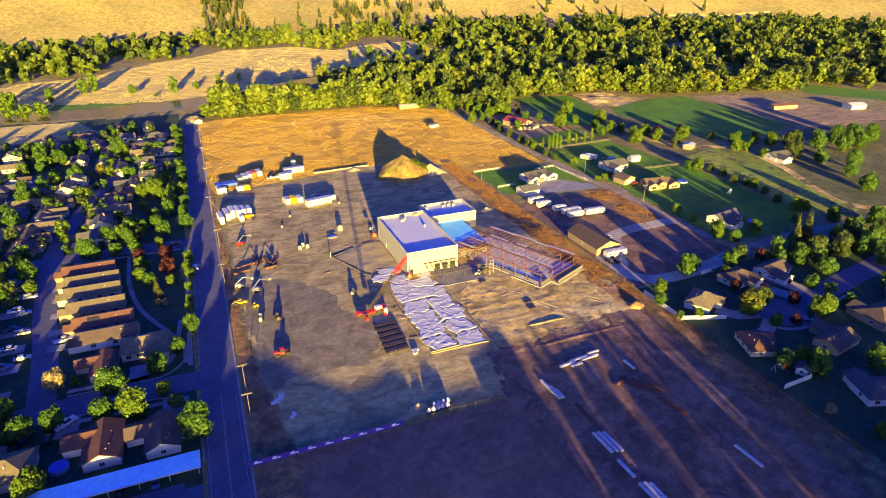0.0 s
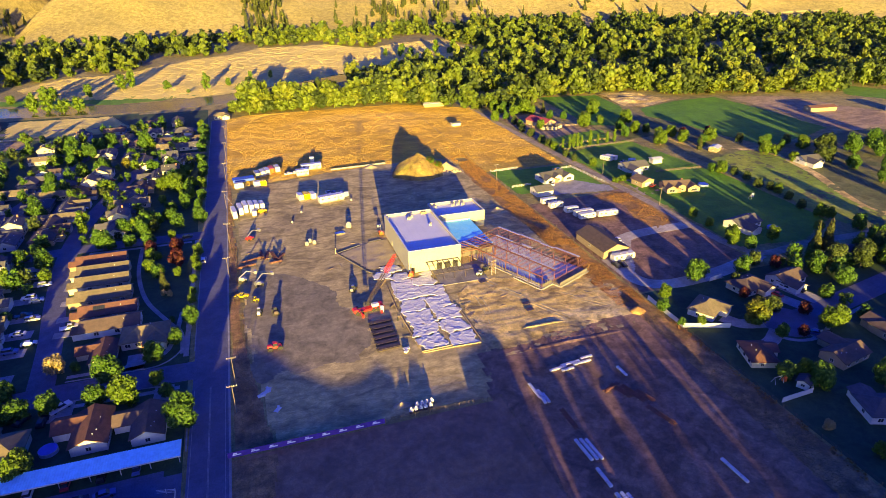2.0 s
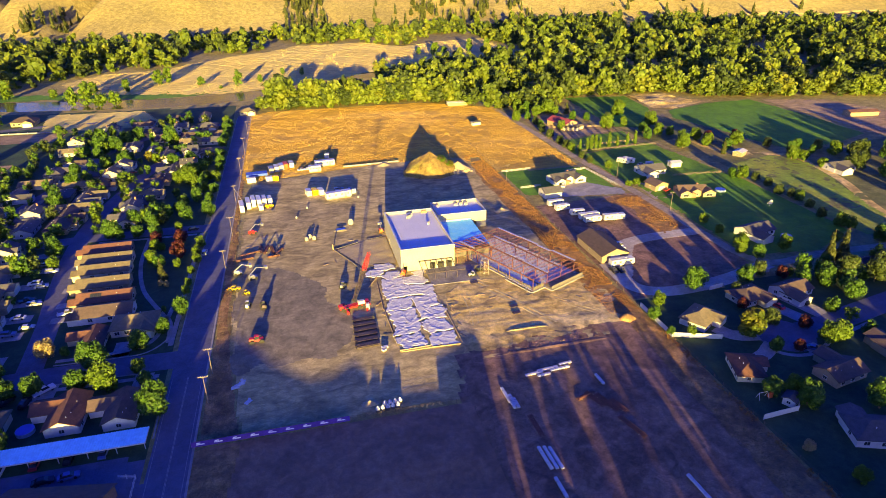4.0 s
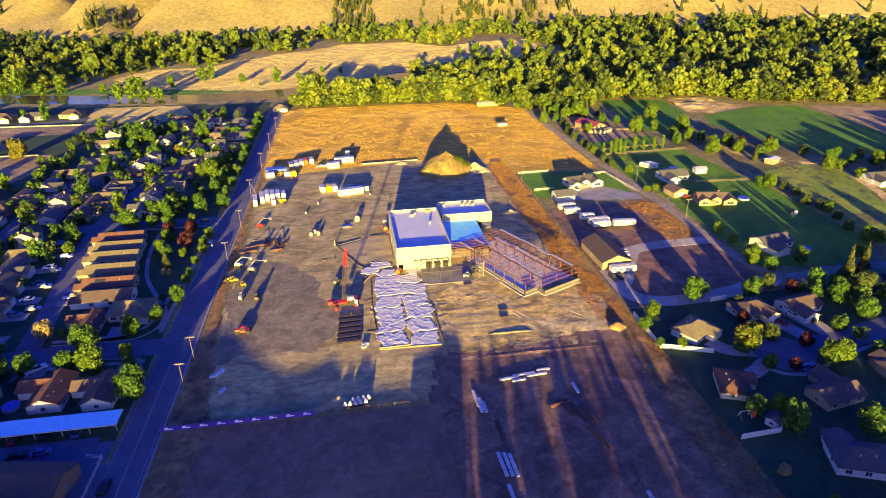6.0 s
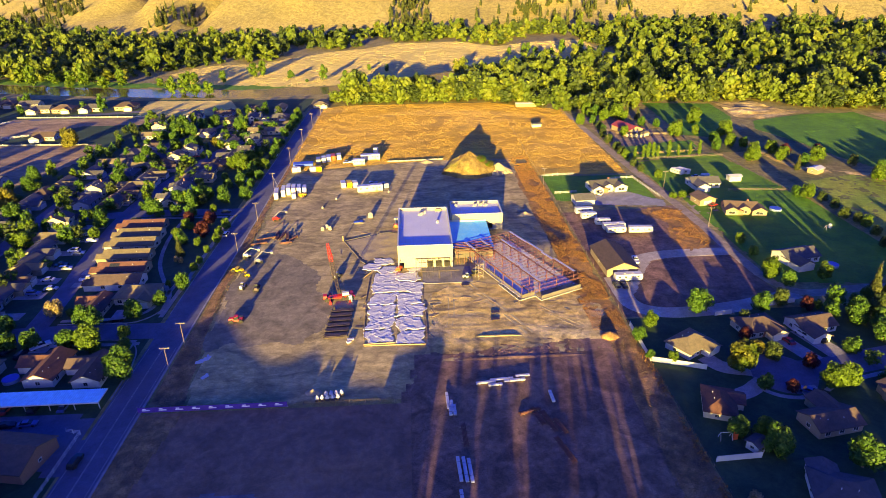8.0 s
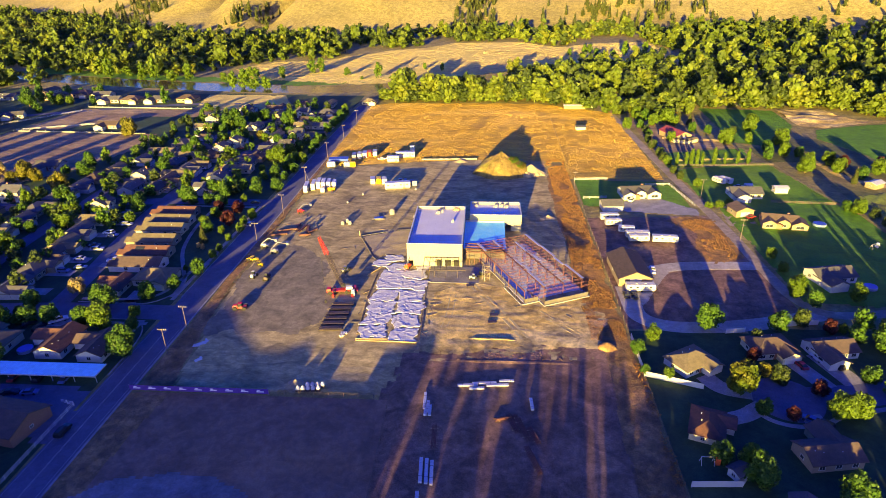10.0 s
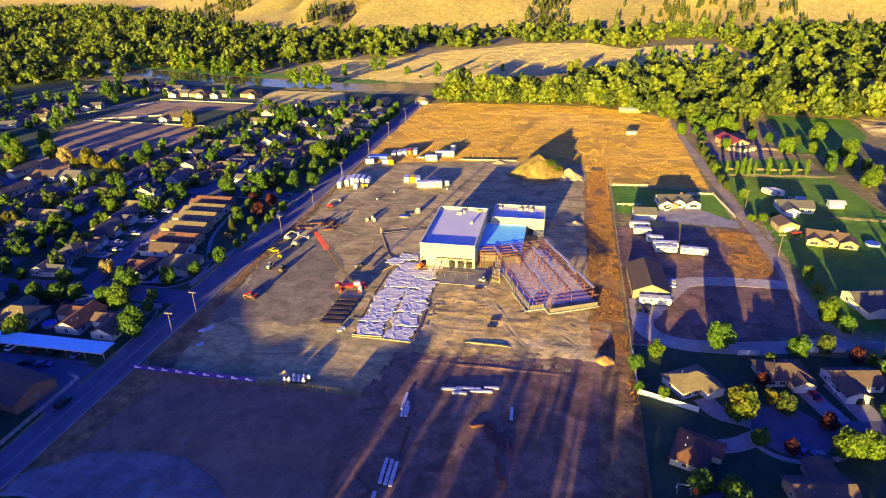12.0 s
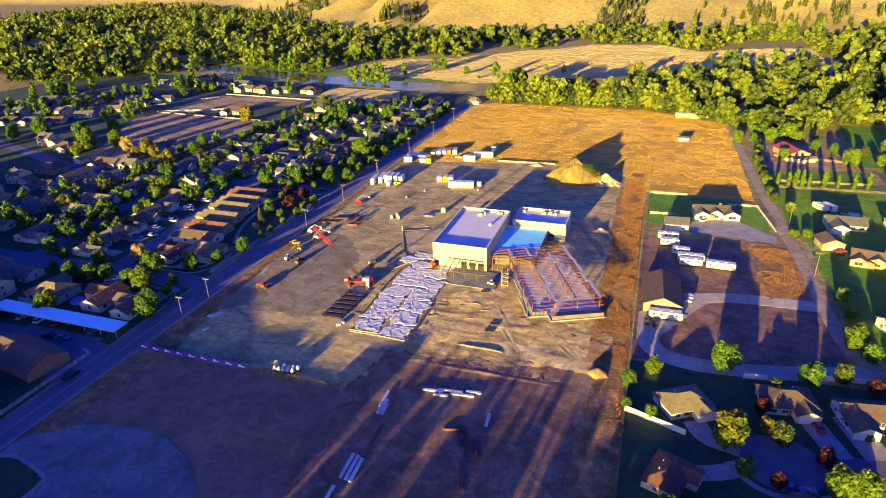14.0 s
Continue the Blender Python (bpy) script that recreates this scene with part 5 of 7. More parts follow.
# ---- building under construction ----
M["panel"] = mat("cream_wall_panels", (0.375, 0.355, 0.27), (0.34, 0.32, 0.248), 0.15, 0.8, bump=0.01, bscale=3, fine=0.15)
M["membrane"] = mat("white_roof_membrane", (0.56, 0.555, 0.57), (0.50, 0.50, 0.525), 0.12, 0.55, bump=0.01, bscale=2, fine=0.1)
M["bluedeck"] = mat("blue_deck_membrane", (0.09, 0.50, 0.82), (0.16, 0.56, 0.80), 0.3, 0.85, fine=0.3)
M["steel"] = mat("primed_steel", (0.20, 0.08, 0.06), (0.14, 0.062, 0.052), 0.5, 0.6, 0.1)
M["galv"] = mat("galvanised_deck", (0.50, 0.495, 0.51), (0.42, 0.415, 0.44), 0.6, 0.4, 0.4)
M["sheath"] = mat("blue_sheathing", (0.17, 0.25, 0.37), (0.22, 0.28, 0.37), 0.4, 0.6)
M["bluesheet"] = mat("pale_blue_sheet", (0.42, 0.52, 0.60), (0.35, 0.45, 0.54), 0.4, 0.6, fine=0.3)
M["black"] = plain("black_rubber", (0.025, 0.025, 0.025), 0.8)
M["dark"] = plain("dark_interior", (0.03, 0.028, 0.025), 0.9)
M["slab"] = mat("new_concrete_slab", (0.58, 0.55, 0.50), (0.48, 0.455, 0.42), 0.2, 0.8, bump=0.04, bscale=4, c3=(0.44, 0.44, 0.46))
M["lumber"] = mat("raw_lumber", (0.40, 0.29, 0.15), (0.32, 0.23, 0.12), 1.0, 0.8, fine=0.3)
M["sand"] = mat("pale_sand", (0.42, 0.335, 0.18), (0.35, 0.28, 0.155), 0.3, 0.95, bump=0.05, bscale=2)
M["orange"] = plain("orange_red_paint", (0.62, 0.10, 0.03), 0.45)
M["redp"] = plain("red_paint", (0.55, 0.03, 0.03), 0.4)
M["yellow"] = plain("yellow_paint", (0.72, 0.46, 0.02), 0.45)
M["bluep"] = plain("blue_tarp", (0.04, 0.10, 0.45), 0.5)
M["chrome"] = plain("grey_metal", (0.30, 0.30, 0.32), 0.4, 0.5)
M["purple"] = mat("purple_banner_cloth", (0.09, 0.03, 0.30), (0.07, 0.025, 0.24), 0.8, 0.6)
M["whitewrap"] = mat("white_plastic_wrap", (0.52, 0.52, 0.54), (0.45, 0.455, 0.485), 1.2, 0.4, bump=0.03, bscale=4)
M["rust"] = mat("rusty_steel", (0.20, 0.08, 0.055), (0.13, 0.06, 0.045), 1.0, 0.8)
M["darksteel"] = mat("dark_steel_beams", (0.07, 0.05, 0.06), (0.045, 0.035, 0.045), 0.6, 0.6, 0.2)
M["blanket"] = mat("grey_white_blanket", (0.56, 0.55, 0.54), (0.46, 0.455, 0.45), 0.35, 0.6, bump=0.08, bscale=2.2, fine=0.35)


def wall_with_holes(name, length, h, t, holes, material, parent, m):
    """A wall along x with rectangular openings (x0, x1, z0, z1) cut through it."""
    bm = bmesh.new()
    edges = sorted({-length / 2, length / 2, *(v for o in holes for v in o[:2])})
    for a, b in zip(edges, edges[1:]):
        mid = (a + b) / 2
        cut = [o for o in holes if o[0] < mid < o[1]]
        z = -0.2
        for o in sorted(cut, key=lambda o: o[2]):
            if o[2] > z:
                box(bm, (mid, 0, (z + o[2]) / 2), (b - a, t, o[2] - z))
            z = o[3]
        box(bm, (mid, 0, (z + h) / 2), (b - a, t, h - z))
    bmesh.ops.remove_doubles(bm, verts=bm.verts, dist=1e-4)
    ob = part(name, bm, material, parent)
    ob.matrix_basis = m
    return ob


def hall(name, label, x0, x1, y0, y1, h, roof_z, holes, t=0.4):
    b = thing(name, label, "building", m=pose((x0 + x1) / 2, (y0 + y1) / 2, 0))
    w, d = x1 - x0, y1 - y0
    for nm, ln, m in (("south_wall", w, pose(0, -d / 2 + t / 2, 0)), ("north_wall", w, pose(0, d / 2 - t / 2, 0)),
                      ("west_wall", d - 2 * t, pose(-w / 2 + t / 2, 0, 0, 0, 0, 90)), ("east_wall", d - 2 * t, pose(w / 2 - t / 2, 0, 0, 0, 0, 90))):
        wall_with_holes(nm, ln, h, t, holes.get(nm, []), M["panel"], b, m)
    part("roof", bm_box(((0, 0, roof_z - 0.2), (w - 2 * t - 0.02, d - 2 * t - 0.02, 0.4))), M["membrane"], b)
    part("floor_slab", bm_box(((0, 0, 0.1), (w - 2 * t - 0.02, d - 2 * t - 0.02, 0.2))), M["slab"], b)
    bm = bmesh.new()
    for k in range(1, int(w // 3)):
        box(bm, (-w / 2 + 3 * k, 0, roof_z + 0.006), (0.06, d - 2 * t - 0.1, 0.02))
    part("membrane_seam", bm, M["galv"], b)
    for c, s in (((0, -d / 2 + t / 2, h + 0.05), (w + 0.1, t + 0.1, 0.1)), ((0, d / 2 - t / 2, h + 0.05), (w + 0.1, t + 0.1, 0.1)),
                 ((-w / 2 + t / 2, 0, h + 0.05), (t + 0.1, d - 2 * t, 0.1)), ((w / 2 - t / 2, 0, h + 0.05), (t + 0.1, d - 2 * t, 0.1))):
        part("coping", bm_box((c, s)), M["white"], b)
    return b


gym = hall("school_hall", "tall cream flat-roofed hall with white roof and parapet", 51.6, 72.2, 197.2, 235.3, 9.3, 8.3,
           {"south_wall": [(0.6, 2.9, 0.2, 3.0), (3.8, 6.1, 0.2, 3.0), (7.0, 9.3, 0.2, 3.0), (-9.6, -8.0, 0.2, 2.4)], "west_wall": [(6.0, 7.2, 0.2, 2.4)]})
# dark panels added behind the openings to give the unlit interior
for x in (1.75, 4.95, 8.15):
    part("entrance_door", bm_box(((x, -18.75, 1.6), (2.2, 0.1, 2.8))), M["dark"], gym, "dark panel standing for the unlit inside of an opening")
rear = hall("rear_hall", "lower cream flat-roofed block with white roof", 74.0, 95.6, 231.0, 246.2, 7.4, 6.4, {"south_wall": [(4.0, 6.4, 0.2, 2.8)]})
link = thing("link_block", "low link block with bright blue roof membrane", "building", m=pose(80.4, 217.5, 0))
M["greyboard"] = mat("grey_wall_board", (0.13, 0.115, 0.105), (0.10, 0.09, 0.085), 0.4, 0.85)
# the wall's dark colour stands for the shade in its openings
part("wall", bm_box(((0, 0, 2.0), (16.0, 26.0, 4.2))), M["greyboard"], link)
part("roof", bm_box(((0, 0, 4.25), (16.2, 26.2, 0.3))), M["bluedeck"], link)
part("parapet", bm_box(((0, 12.9, 4.7), (16.2, 0.4, 0.6))), M["white"], link)


def rooftop_unit(x, y, z, s=1.0):
    u = thing("rooftop_unit", "grey rooftop air handling unit on curb", "air conditioner", "rooftop units", pose(x, y, z, 0, 0, 20))
    part("curb", bm_box(((0, 0, 0.15), (1.6 * s, 1.2 * s, 0.3))), M["galv"], u)
    part("cabinet", bm_box(((0, 0, 0.8), (1.9 * s, 1.4 * s, 1.0))), M["chrome"], u)
    bm = bmesh.new()
    tube(bm, (0.4 * s, 0, 1.3), (0.4 * s, 0, 1.5), 0.4 * s, n=12)
    part("fan_cowl", bm, M["black"], u)
    bm = bmesh.new()
    bar(bm, (-1.0 * s, 0, 0.7), (-1.7 * s, -0.3, 0.1), 0.35)
    part("duct", bm, M["galv"], u)


for x, y, z, s in ((61, 229.5, 8.3, 1.0), (62.5, 231.2, 8.3, 0.6), (67.5, 220.5, 8.3, 0.5), (85, 242.5, 6.4, 0.9), (87.5, 243, 6.4, 0.9), (89.6, 242.2, 6.4, 0.9), (76.5, 242.5, 6.4, 0.7)):
    rooftop_unit(x, y, z, 0.75 * s)
ww = thing("lumber_stack", "small stack of yellow lumber on the roof", "lumber", m=pose(68.4, 233.5, 8.32))
for k in range(3):
    part("board", bm_box(((0, 0.1 * k, 0.15 + 0.3 * k), (2.6 - 0.3 * k, 1.2, 0.26))), M["lumber"], ww)

# steel frame wing
wing = thing("steel_wing", "open steel roof frame of joists and columns on a new slab", "steel frame", m=pose(95.3, 194.6, 0, 0, 0, 25.0))
part("floor_slab", bm_box(((0, 0, 0.15), (22.6, 42.4, 0.3)), ((2.6, -23.0, 0.12), (16, 3.8, 0.24))), M["slab"], wing)
bm = bmesh.new()
for a, b in (((-11.4, 20), (-11.4, -8)), ((-11.4, -8), (-12.6, -8.4)), ((-12.6, -8.4), (-12.6, -21.5)), ((-12.6, -21.5), (-6, -21.5)), ((-6, -21.5), (-6, -25)), ((-6, -25), (11.4, -25)), ((11.4, -25), (11.4, 20))):
    bar(bm, (*a, 0.2), (*b, 0.2), 0.3, 0.4)
part("footing_wall", bm, M["concrete"], wing)
col = bmesh.new()
box(col, (0, 0, 2.1), (0.2, 0.2, 4.2)), box(col, (0, 0, 0.33), (0.5, 0.5, 0.06))
first = part("column", col, M["steel"], wing)
first.matrix_basis = pose(-11, -20.4, 0)
for i in range(4):
    for k in range(8):
        if i or k:
            piece("column", first.data, wing, pose(-11 + i * 22 / 3, -20.4 + k * 40.8 / 7, 0))
for i in range(4):
    bm = bmesh.new()
    x = -11 + i * 22 / 3
    for dz in (-0.2, 0.2):
        box(bm, (x, 0, 4.35 + dz), (0.28, 41.2, 0.06))
    box(bm, (x, 0, 4.35), (0.05, 41.2, 0.4))
    part("beam", bm, M["steel"], wing)
js = bmesh.new()
box(js, (0, 0, 0.35), (22, 0.12, 0.1)), box(js, (0, 0, -0.1), (21, 0.1, 0.08))
for k in range(20):
    bar(js, (-10.5 + k * 1.05, 0, -0.1 + 0.42 * (k % 2)), (-9.45 + k * 1.05, 0, 0.32 - 0.42 * (k % 2)), 0.045)
js = part("joist", js, M["steel"], wing)
js.matrix_basis = pose(0, -20.3, 4.5)
for k in range(-2, 19):
    if k == 0:
        continue
    piece("joist", js.data, wing, pose(0, -20.3 + k * 2.22, 4.5))
for x, y0, y1 in ((10.6, 8, 20), (11.0, -2, 8), (10.4, -9, -2.4), (11.2, -20.5, -9), (3.6, 6, 15), (4.4, -3, 2), (-3.4, -4, 1), (-2.6, -9, -4), (-3.6, -20.5, -9), (-10.2, 12, 20), (-3.6, 13, 20)):
    part("deck_strip", bm_box(((x, (y0 + y1) / 2, 4.95), (0.85, y1 - y0, 0.1))), M["galv"], wing)
for x, y0, y1, h in ((-10.2, -19.6, 4.0, 0.5), (-6.4, -19.6, -14.0, 0.5)):
    part("sheathing", bm_box(((x, (y0 + y1) / 2, 0.3 + h / 2), (0.25, y1 - y0, h))), M["greyboard"], wing)
for x, y0, y1, w_ in ((-8.2, -19.0, 3.0, 3.2), (-5.6, -18.5, -8.0, 1.8)):
    part("floor_sheet", bm_box(((x, (y0 + y1) / 2, 0.32), (w_, y1 - y0, 0.04))), M["bluesheet"], wing, "pale blue membrane rolled out on the slab")
# brown cover added to hide the sky-blue light on the slab's front
part("floor_fill", bm_box(((2.6, -22.4, 0.3), (16, 4.6, 0.12))), M["site"], wing, "brown cover added over the slab inside the front footing")
stud = bm_box(((0, 0, 1.6), (0.09, 0.14, 2.8)))
stud = part("stud", stud, M["greyboard"], wing)
stud.matrix_basis = pose(-11.3, 18, 0)
for k in range(1, 24):
    piece("stud", stud.data, wing, pose(-11.3 if k < 16 else -12.4, 18 - k * 1.65, 0))
for k in range(5):
    piece("stud", stud.data, wing, pose(-11.6 + k * 1.3, -21.3, 0))
for c, w_ in (((2.7, -24.8), 16.6), ((-8.6, -21.2), 5.0)):
    part("front_wall", bm_box(((c[0], c[1] + 0.35, 1.0), (w_, 0.2, 1.4))), M["greyboard"], wing)
# frame between hall and wing
conn = thing("entrance_link", "dark steel beams over the entrance link", "steel frame", m=pose(80.5, 203.5, 0, 0, 0, 6))
for k in range(7):
    part("beam", bm_box(((0, -3 + k * 1.4, 4.5), (14.5, 0.16, 0.34))), M["steel"], conn)
for x in (-7, 0, 7):
    part("girder", bm_box(((x, 1.2, 4.2), (0.2, 10, 0.36))), M["steel"], conn)
    for y in (-3.5, 5.8):
        part("column", bm_box(((x, y, 2.0), (0.2, 0.2, 4.2))), M["steel"], conn)
for k in range(16):
    part("stud", bm_box(((-7 + k * 0.93, -3.6, 1.4), (0.1, 0.12, 2.6 + 0.5 * (k % 3)))), M["rust"], conn)
# entrance canopy
can = thing("entrance_canopy", "dark steel entrance canopy frame over a concrete patio", "canopy", m=pose(64.6, 192.5, 0))
for k in range(7):
    bm = bmesh.new()
    bar(bm, (-6.3 + k * 2.1, 4.4, 4.1), (-6.3 + k * 2.1, -4.6, 2.9), 0.14, 0.3)
    part("rafter", bm, M["darksteel"], can)
for x in (-6.3, -2.1, 2.1, 6.3):
    part("post", bm_box(((x, -4.2, 1.5), (0.18, 0.18, 3.0))), M["darksteel"], can)
part("header_beam", bm_box(((1.4, -4.2, 3.1), (16, 0.22, 0.26))), M["darksteel"], can)
part("top_beam", bm_box(((0, 4.3, 4.0), (13, 0.2, 0.3))), M["darksteel"], can)
pat = thing("patio_slab", "new grey concrete entrance patio", "patio", m=pose(68, 190.5, 0), kind="structure")
for i in range(7):
    part("slab_panel", bm_box(((-9 + 3 * i, 0, 0.12), (2.96, 12.4, 0.24))), M["oldpave"], pat)
# stair tower
st = thing("scaffold_tower", "pale scaffold stair tower beside the steel frame", "scaffold", m=pose(81.2, 187.6, 0, 0, 0, 20))
for x in (-1, 1):
    for y in (-1, 1):
        bm = bmesh.new()
        tube(bm, (x, y, 0), (x, y, 6.2), 0.06, n=6)
        part("standard", bm, M["galv"], st)
for k in range(4):
    bm = bmesh.new()
    z = 1.5 * k + 1.2
    for a, b in (((-1, -1), (1, -1)), ((1, -1), (1, 1)), ((1, 1), (-1, 1)), ((-1, 1), (-1, -1))):
        bar(bm, (*a, z), (*b, z), 0.07)
    bar(bm, (-1, -1, z - 1.2), (1, -1, z), 0.06)
    part("ledger", bm, M["lumber"], st)
    part("platform", bm_box(((0.2, 0, z + 0.05), (1.5, 1.8, 0.06))), M["lumber"], st)


# insulation blankets
def blanket(x, y, w, d, rot, seed):
    nx, ny = max(8, int(w / 0.25)), max(8, int(d / 0.25))
    gx, gy = np.meshgrid(np.linspace(-w / 2, w / 2, nx), np.linspace(-d / 2, d / 2, ny))
    ex = np.minimum(1, np.minimum(w / 2 - np.abs(gx), d / 2 - np.abs(gy)) / 0.6)
    wr = np.abs(fbm(gx * 0.9 + seed * 3.1, gy * 1.2 - seed * 5.7, 2.6, 4, seed) - 0.5)
    gz = 0.22 + 0.11 * np.exp(-(wr / 0.035) ** 2) * ex + 0.09 * fbm(gx + seed, gy, 1.1, 2, seed + 1)
    gxx = gx + 1.25 * (fbm(gy + seed * 7, gx * 0.2, 2.0, 2, seed) - 0.5) * 2
    gyy = gy + 1.25 * (fbm(gx + seed * 9, gy * 0.2, 2.0, 2, seed + 2) - 0.5) * 2
    i = (np.arange(ny - 1)[:, None] * nx + np.arange(nx - 1)).ravel()
    me = from_arrays("ground_blanket", np.stack([gxx.ravel(), gyy.ravel(), gz.ravel()], 1), np.stack([i, i + 1, i + nx + 1, i + nx], 1), M["blanket"], True)
    ob = new("ground_blanket", me)
    so = ob.modifiers.new("thickness", "SOLIDIFY")
    so.thickness = 0.12
    ob.matrix_basis = pose(x, y, 0.12, 0, 0, rot)
    return tagged(ob, "wrinkled grey-white insulating blanket spread on fresh concrete", "blanket", "ground blankets")


pad = tagged(part("concrete_pad", bm_box(((51.2, 172, 0.1), (18.6, 51, 0.3)),), M["site"]), "long earth pad under blankets edged with boards", "slab", "", "structure")
for i, (x, y, w, d, r) in enumerate(((46.2, 151.6, 8.6, 7.0, 3), (55.9, 150.4, 8.2, 7.4, -2), (46.3, 158.6, 9.0, 7.6, -3), (55.6, 158.0, 8.6, 8.0, 3), (47.0, 166.2, 9.4, 8.4, 4), (56.0, 166.0, 9.2, 8.0, -3),
                                     (47.0, 174.4, 9.2, 8.4, -2), (55.8, 174.0, 9.0, 8.2, 2), (47.2, 182.6, 9.6, 8.4, 3), (56.2, 182.0, 9.2, 8.0, -4), (46.6, 190.0, 8.6, 7.0, -6), (55.4, 189.6, 8.8, 7.2, 5),
                                     (47.4, 196.0, 7.4, 5.6, 12), (41.4, 198.5, 6.6, 6.0, -14), (46.2, 203.0, 7.6, 6.0, 8), (57.6, 195.2, 5.0, 3.6, 8))):
    blanket(x + 0.35 * math.sin(i * 2.7), y + 0.3 * math.sin(i * 4.1), w * (0.95 + 0.05 * math.sin(i * 1.7)), d * (0.95 + 0.05 * math.sin(i * 3.1)), 1.6 * r, i + 1)
for i, (x, y, ln, r) in enumerate(((46.5, 147.3, 9.5, 2), (56.0, 146.2, 9.0, -3), (41.3, 160, 20, 92), (41.0, 181, 18, 88), (61, 158, 22, 91), (40, 192, 8, 60), (52.0, 155, 8, 80))):
    tagged(part("form_board", bm_box(((0, 0, 0.2), (ln, 0.12, 0.35))), M["lumber"]), "long raw lumber form board along the slab", "board", "form boards").matrix_basis = pose(x, y, 0.1, 0, 0, r)
# low foundation walls with sand fill
found = thing("foundation_wall", "low dark foundation forms round sand fill", "foundation", m=pose(40, 216, 0))
for a, b in (((-11.2, 7.8), (-1.0, 12.4)), ((-11.2, 7.8), (-2.6, -12)), ((3.0, 14.2), (9.5, 15.2)), ((-2.6, -12), (-1.0, -14))):
    bm = bmesh.new()
    bar(bm, (*a, 0.2), (*b, 0.2), 0.3, 0.3)
    part("wall", bm, M["greyboard"], found)
part("column_stub", bm_box(((-11.6, 8, 1.2), (0.35, 0.35, 2.4))), M["lumber"], found)
lay("sand_fill", "pale yellow sand fill inside the foundation", "sand", M["sand"], [(30, 223), (43.5, 229.5), (51, 230), (51, 205), (44, 207), (38.5, 205)], 0.22, 0.8, 0.3, 4, 0.4)


M["pole"] = plain("weathered_pole_wood", (0.17, 0.14, 0.12), 0.9, vary=0.3)


# ---- machines and stores on the site ----
def wheel_mesh(r, w, name="wheel"):
    bm = bmesh.new()
    tube(bm, (0, -w / 2, 0), (0, w / 2, 0), r, n=14)
    tube(bm, (0, -w / 2 - 0.02, 0), (0, w / 2 + 0.02, 0), r * 0.5, n=10)
    me = bpy.data.meshes.new(name)
    bm.normal_update()
    bm.to_mesh(me)
    bm.free()
    me.materials.append(M["black"])
    return me


WHEEL = {r: wheel_mesh(r, r * 0.7) for r in (0.34, 0.5, 0.7)}


def crane(x, y, rot):
    c = thing("truck_crane", "red truck crane with tall lattice boom and red tip", "crane", m=pose(x, y, 0.05, 0, 0, rot))
    bm = bm_box(((0, 0, 1.0), (10.5, 2.3, 0.4)), ((-4.6, 0, 1.55), (1.5, 2.3, 0.9), 0, 0.85), ((1.2, 0, 1.25), (5, 2.0, 0.2)))
    part("carrier", bm, M["redp"], c)
    for wx in (-4.2, -2.7, 1.5, 3.0, 4.4):
        for wy in (-1.1, 1.1):
            piece("wheel", WHEEL[0.7], c, pose(wx, wy, 0.68))
    part("superstructure", bm_box(((2.4, 0, 1.9), (2.4, 1.5, 1.0), 0, 0.9)), M["white"], c)
    part("cab", bm_box(((0.2, 1.3, 2.5), (1.4, 0.9, 1.4), 0, 0.85)), M["glass"], c)
    part("counterweight", bm_box(((4.4, 0, 1.7), (0.9, 2.2, 0.9))), M["redp"], c)
    for s in (-3, 3.6):
        part("outrigger", bm_box(((s, 0, 0.9), (0.4, 6.4, 0.3)), ((s, -3.1, 0.45), (0.7, 0.7, 0.9)), ((s, 3.1, 0.45), (0.7, 0.7, 0.9))), M["redp"], c)
    back = (pose(x, y, 0.05, 0, 0, rot)).inverted()
    a, b = back @ Vector((31.5, 176.5, 2.6)), back @ Vector((34.3, 145.7, 34.6))
    d = (b - a)
    side = d.cross(Vector((0, 0, 1))).normalized()
    upv = side.cross(d).normalized()

    def lattice(name, t0, t1, w0, w1, material, n):
        bm = bmesh.new()
        pts = []
        for k in range(n + 1):
            t = t0 + (t1 - t0) * k / n
            w = w0 + (w1 - w0) * k / n
            p = a + d * t
            pts.append([p + side * sx * w + upv * sy * w for sx, sy in ((-1, -1), (1, -1), (1, 1), (-1, 1))])
        for k in range(n):
            for j in range(4):
                bar(bm, pts[k][j], pts[k + 1][j], 0.10)
                bar(bm, pts[k][j], pts[k + 1][(j + 1) % 4], 0.045)
                bar(bm, pts[k][j], pts[k][(j + 1) % 4], 0.045)
        part(name, bm, material, c)

    lattice("boom", 0.0, 0.72, 0.45, 0.5, M["darksteel"], 22)
    lattice("boom_tip", 0.72, 1.0, 0.55, 0.3, M["redp"], 9)
    bm = bmesh.new()
    bar(bm, a + d * 0.99, back @ Vector((33.2, 179.2, 3.2)), 0.05)
    bar(bm, a + d * 0.99 + side * 0.3, back @ Vector((32.0, 179.2, 3.2)), 0.05)
    part("pendant_cable", bm, M["darksteel"], c)
    bm = bmesh.new()
    tip = a + d
    bar(bm, tip, tip + Vector((0, 0, -20)), 0.05)
    box(bm, tip + Vector((0, 0, -20.4)), (0.5, 0.5, 0.9), 0, 0.7)
    part("hook_line", bm, M["black"], c)


crane(31.5, 176, 8)


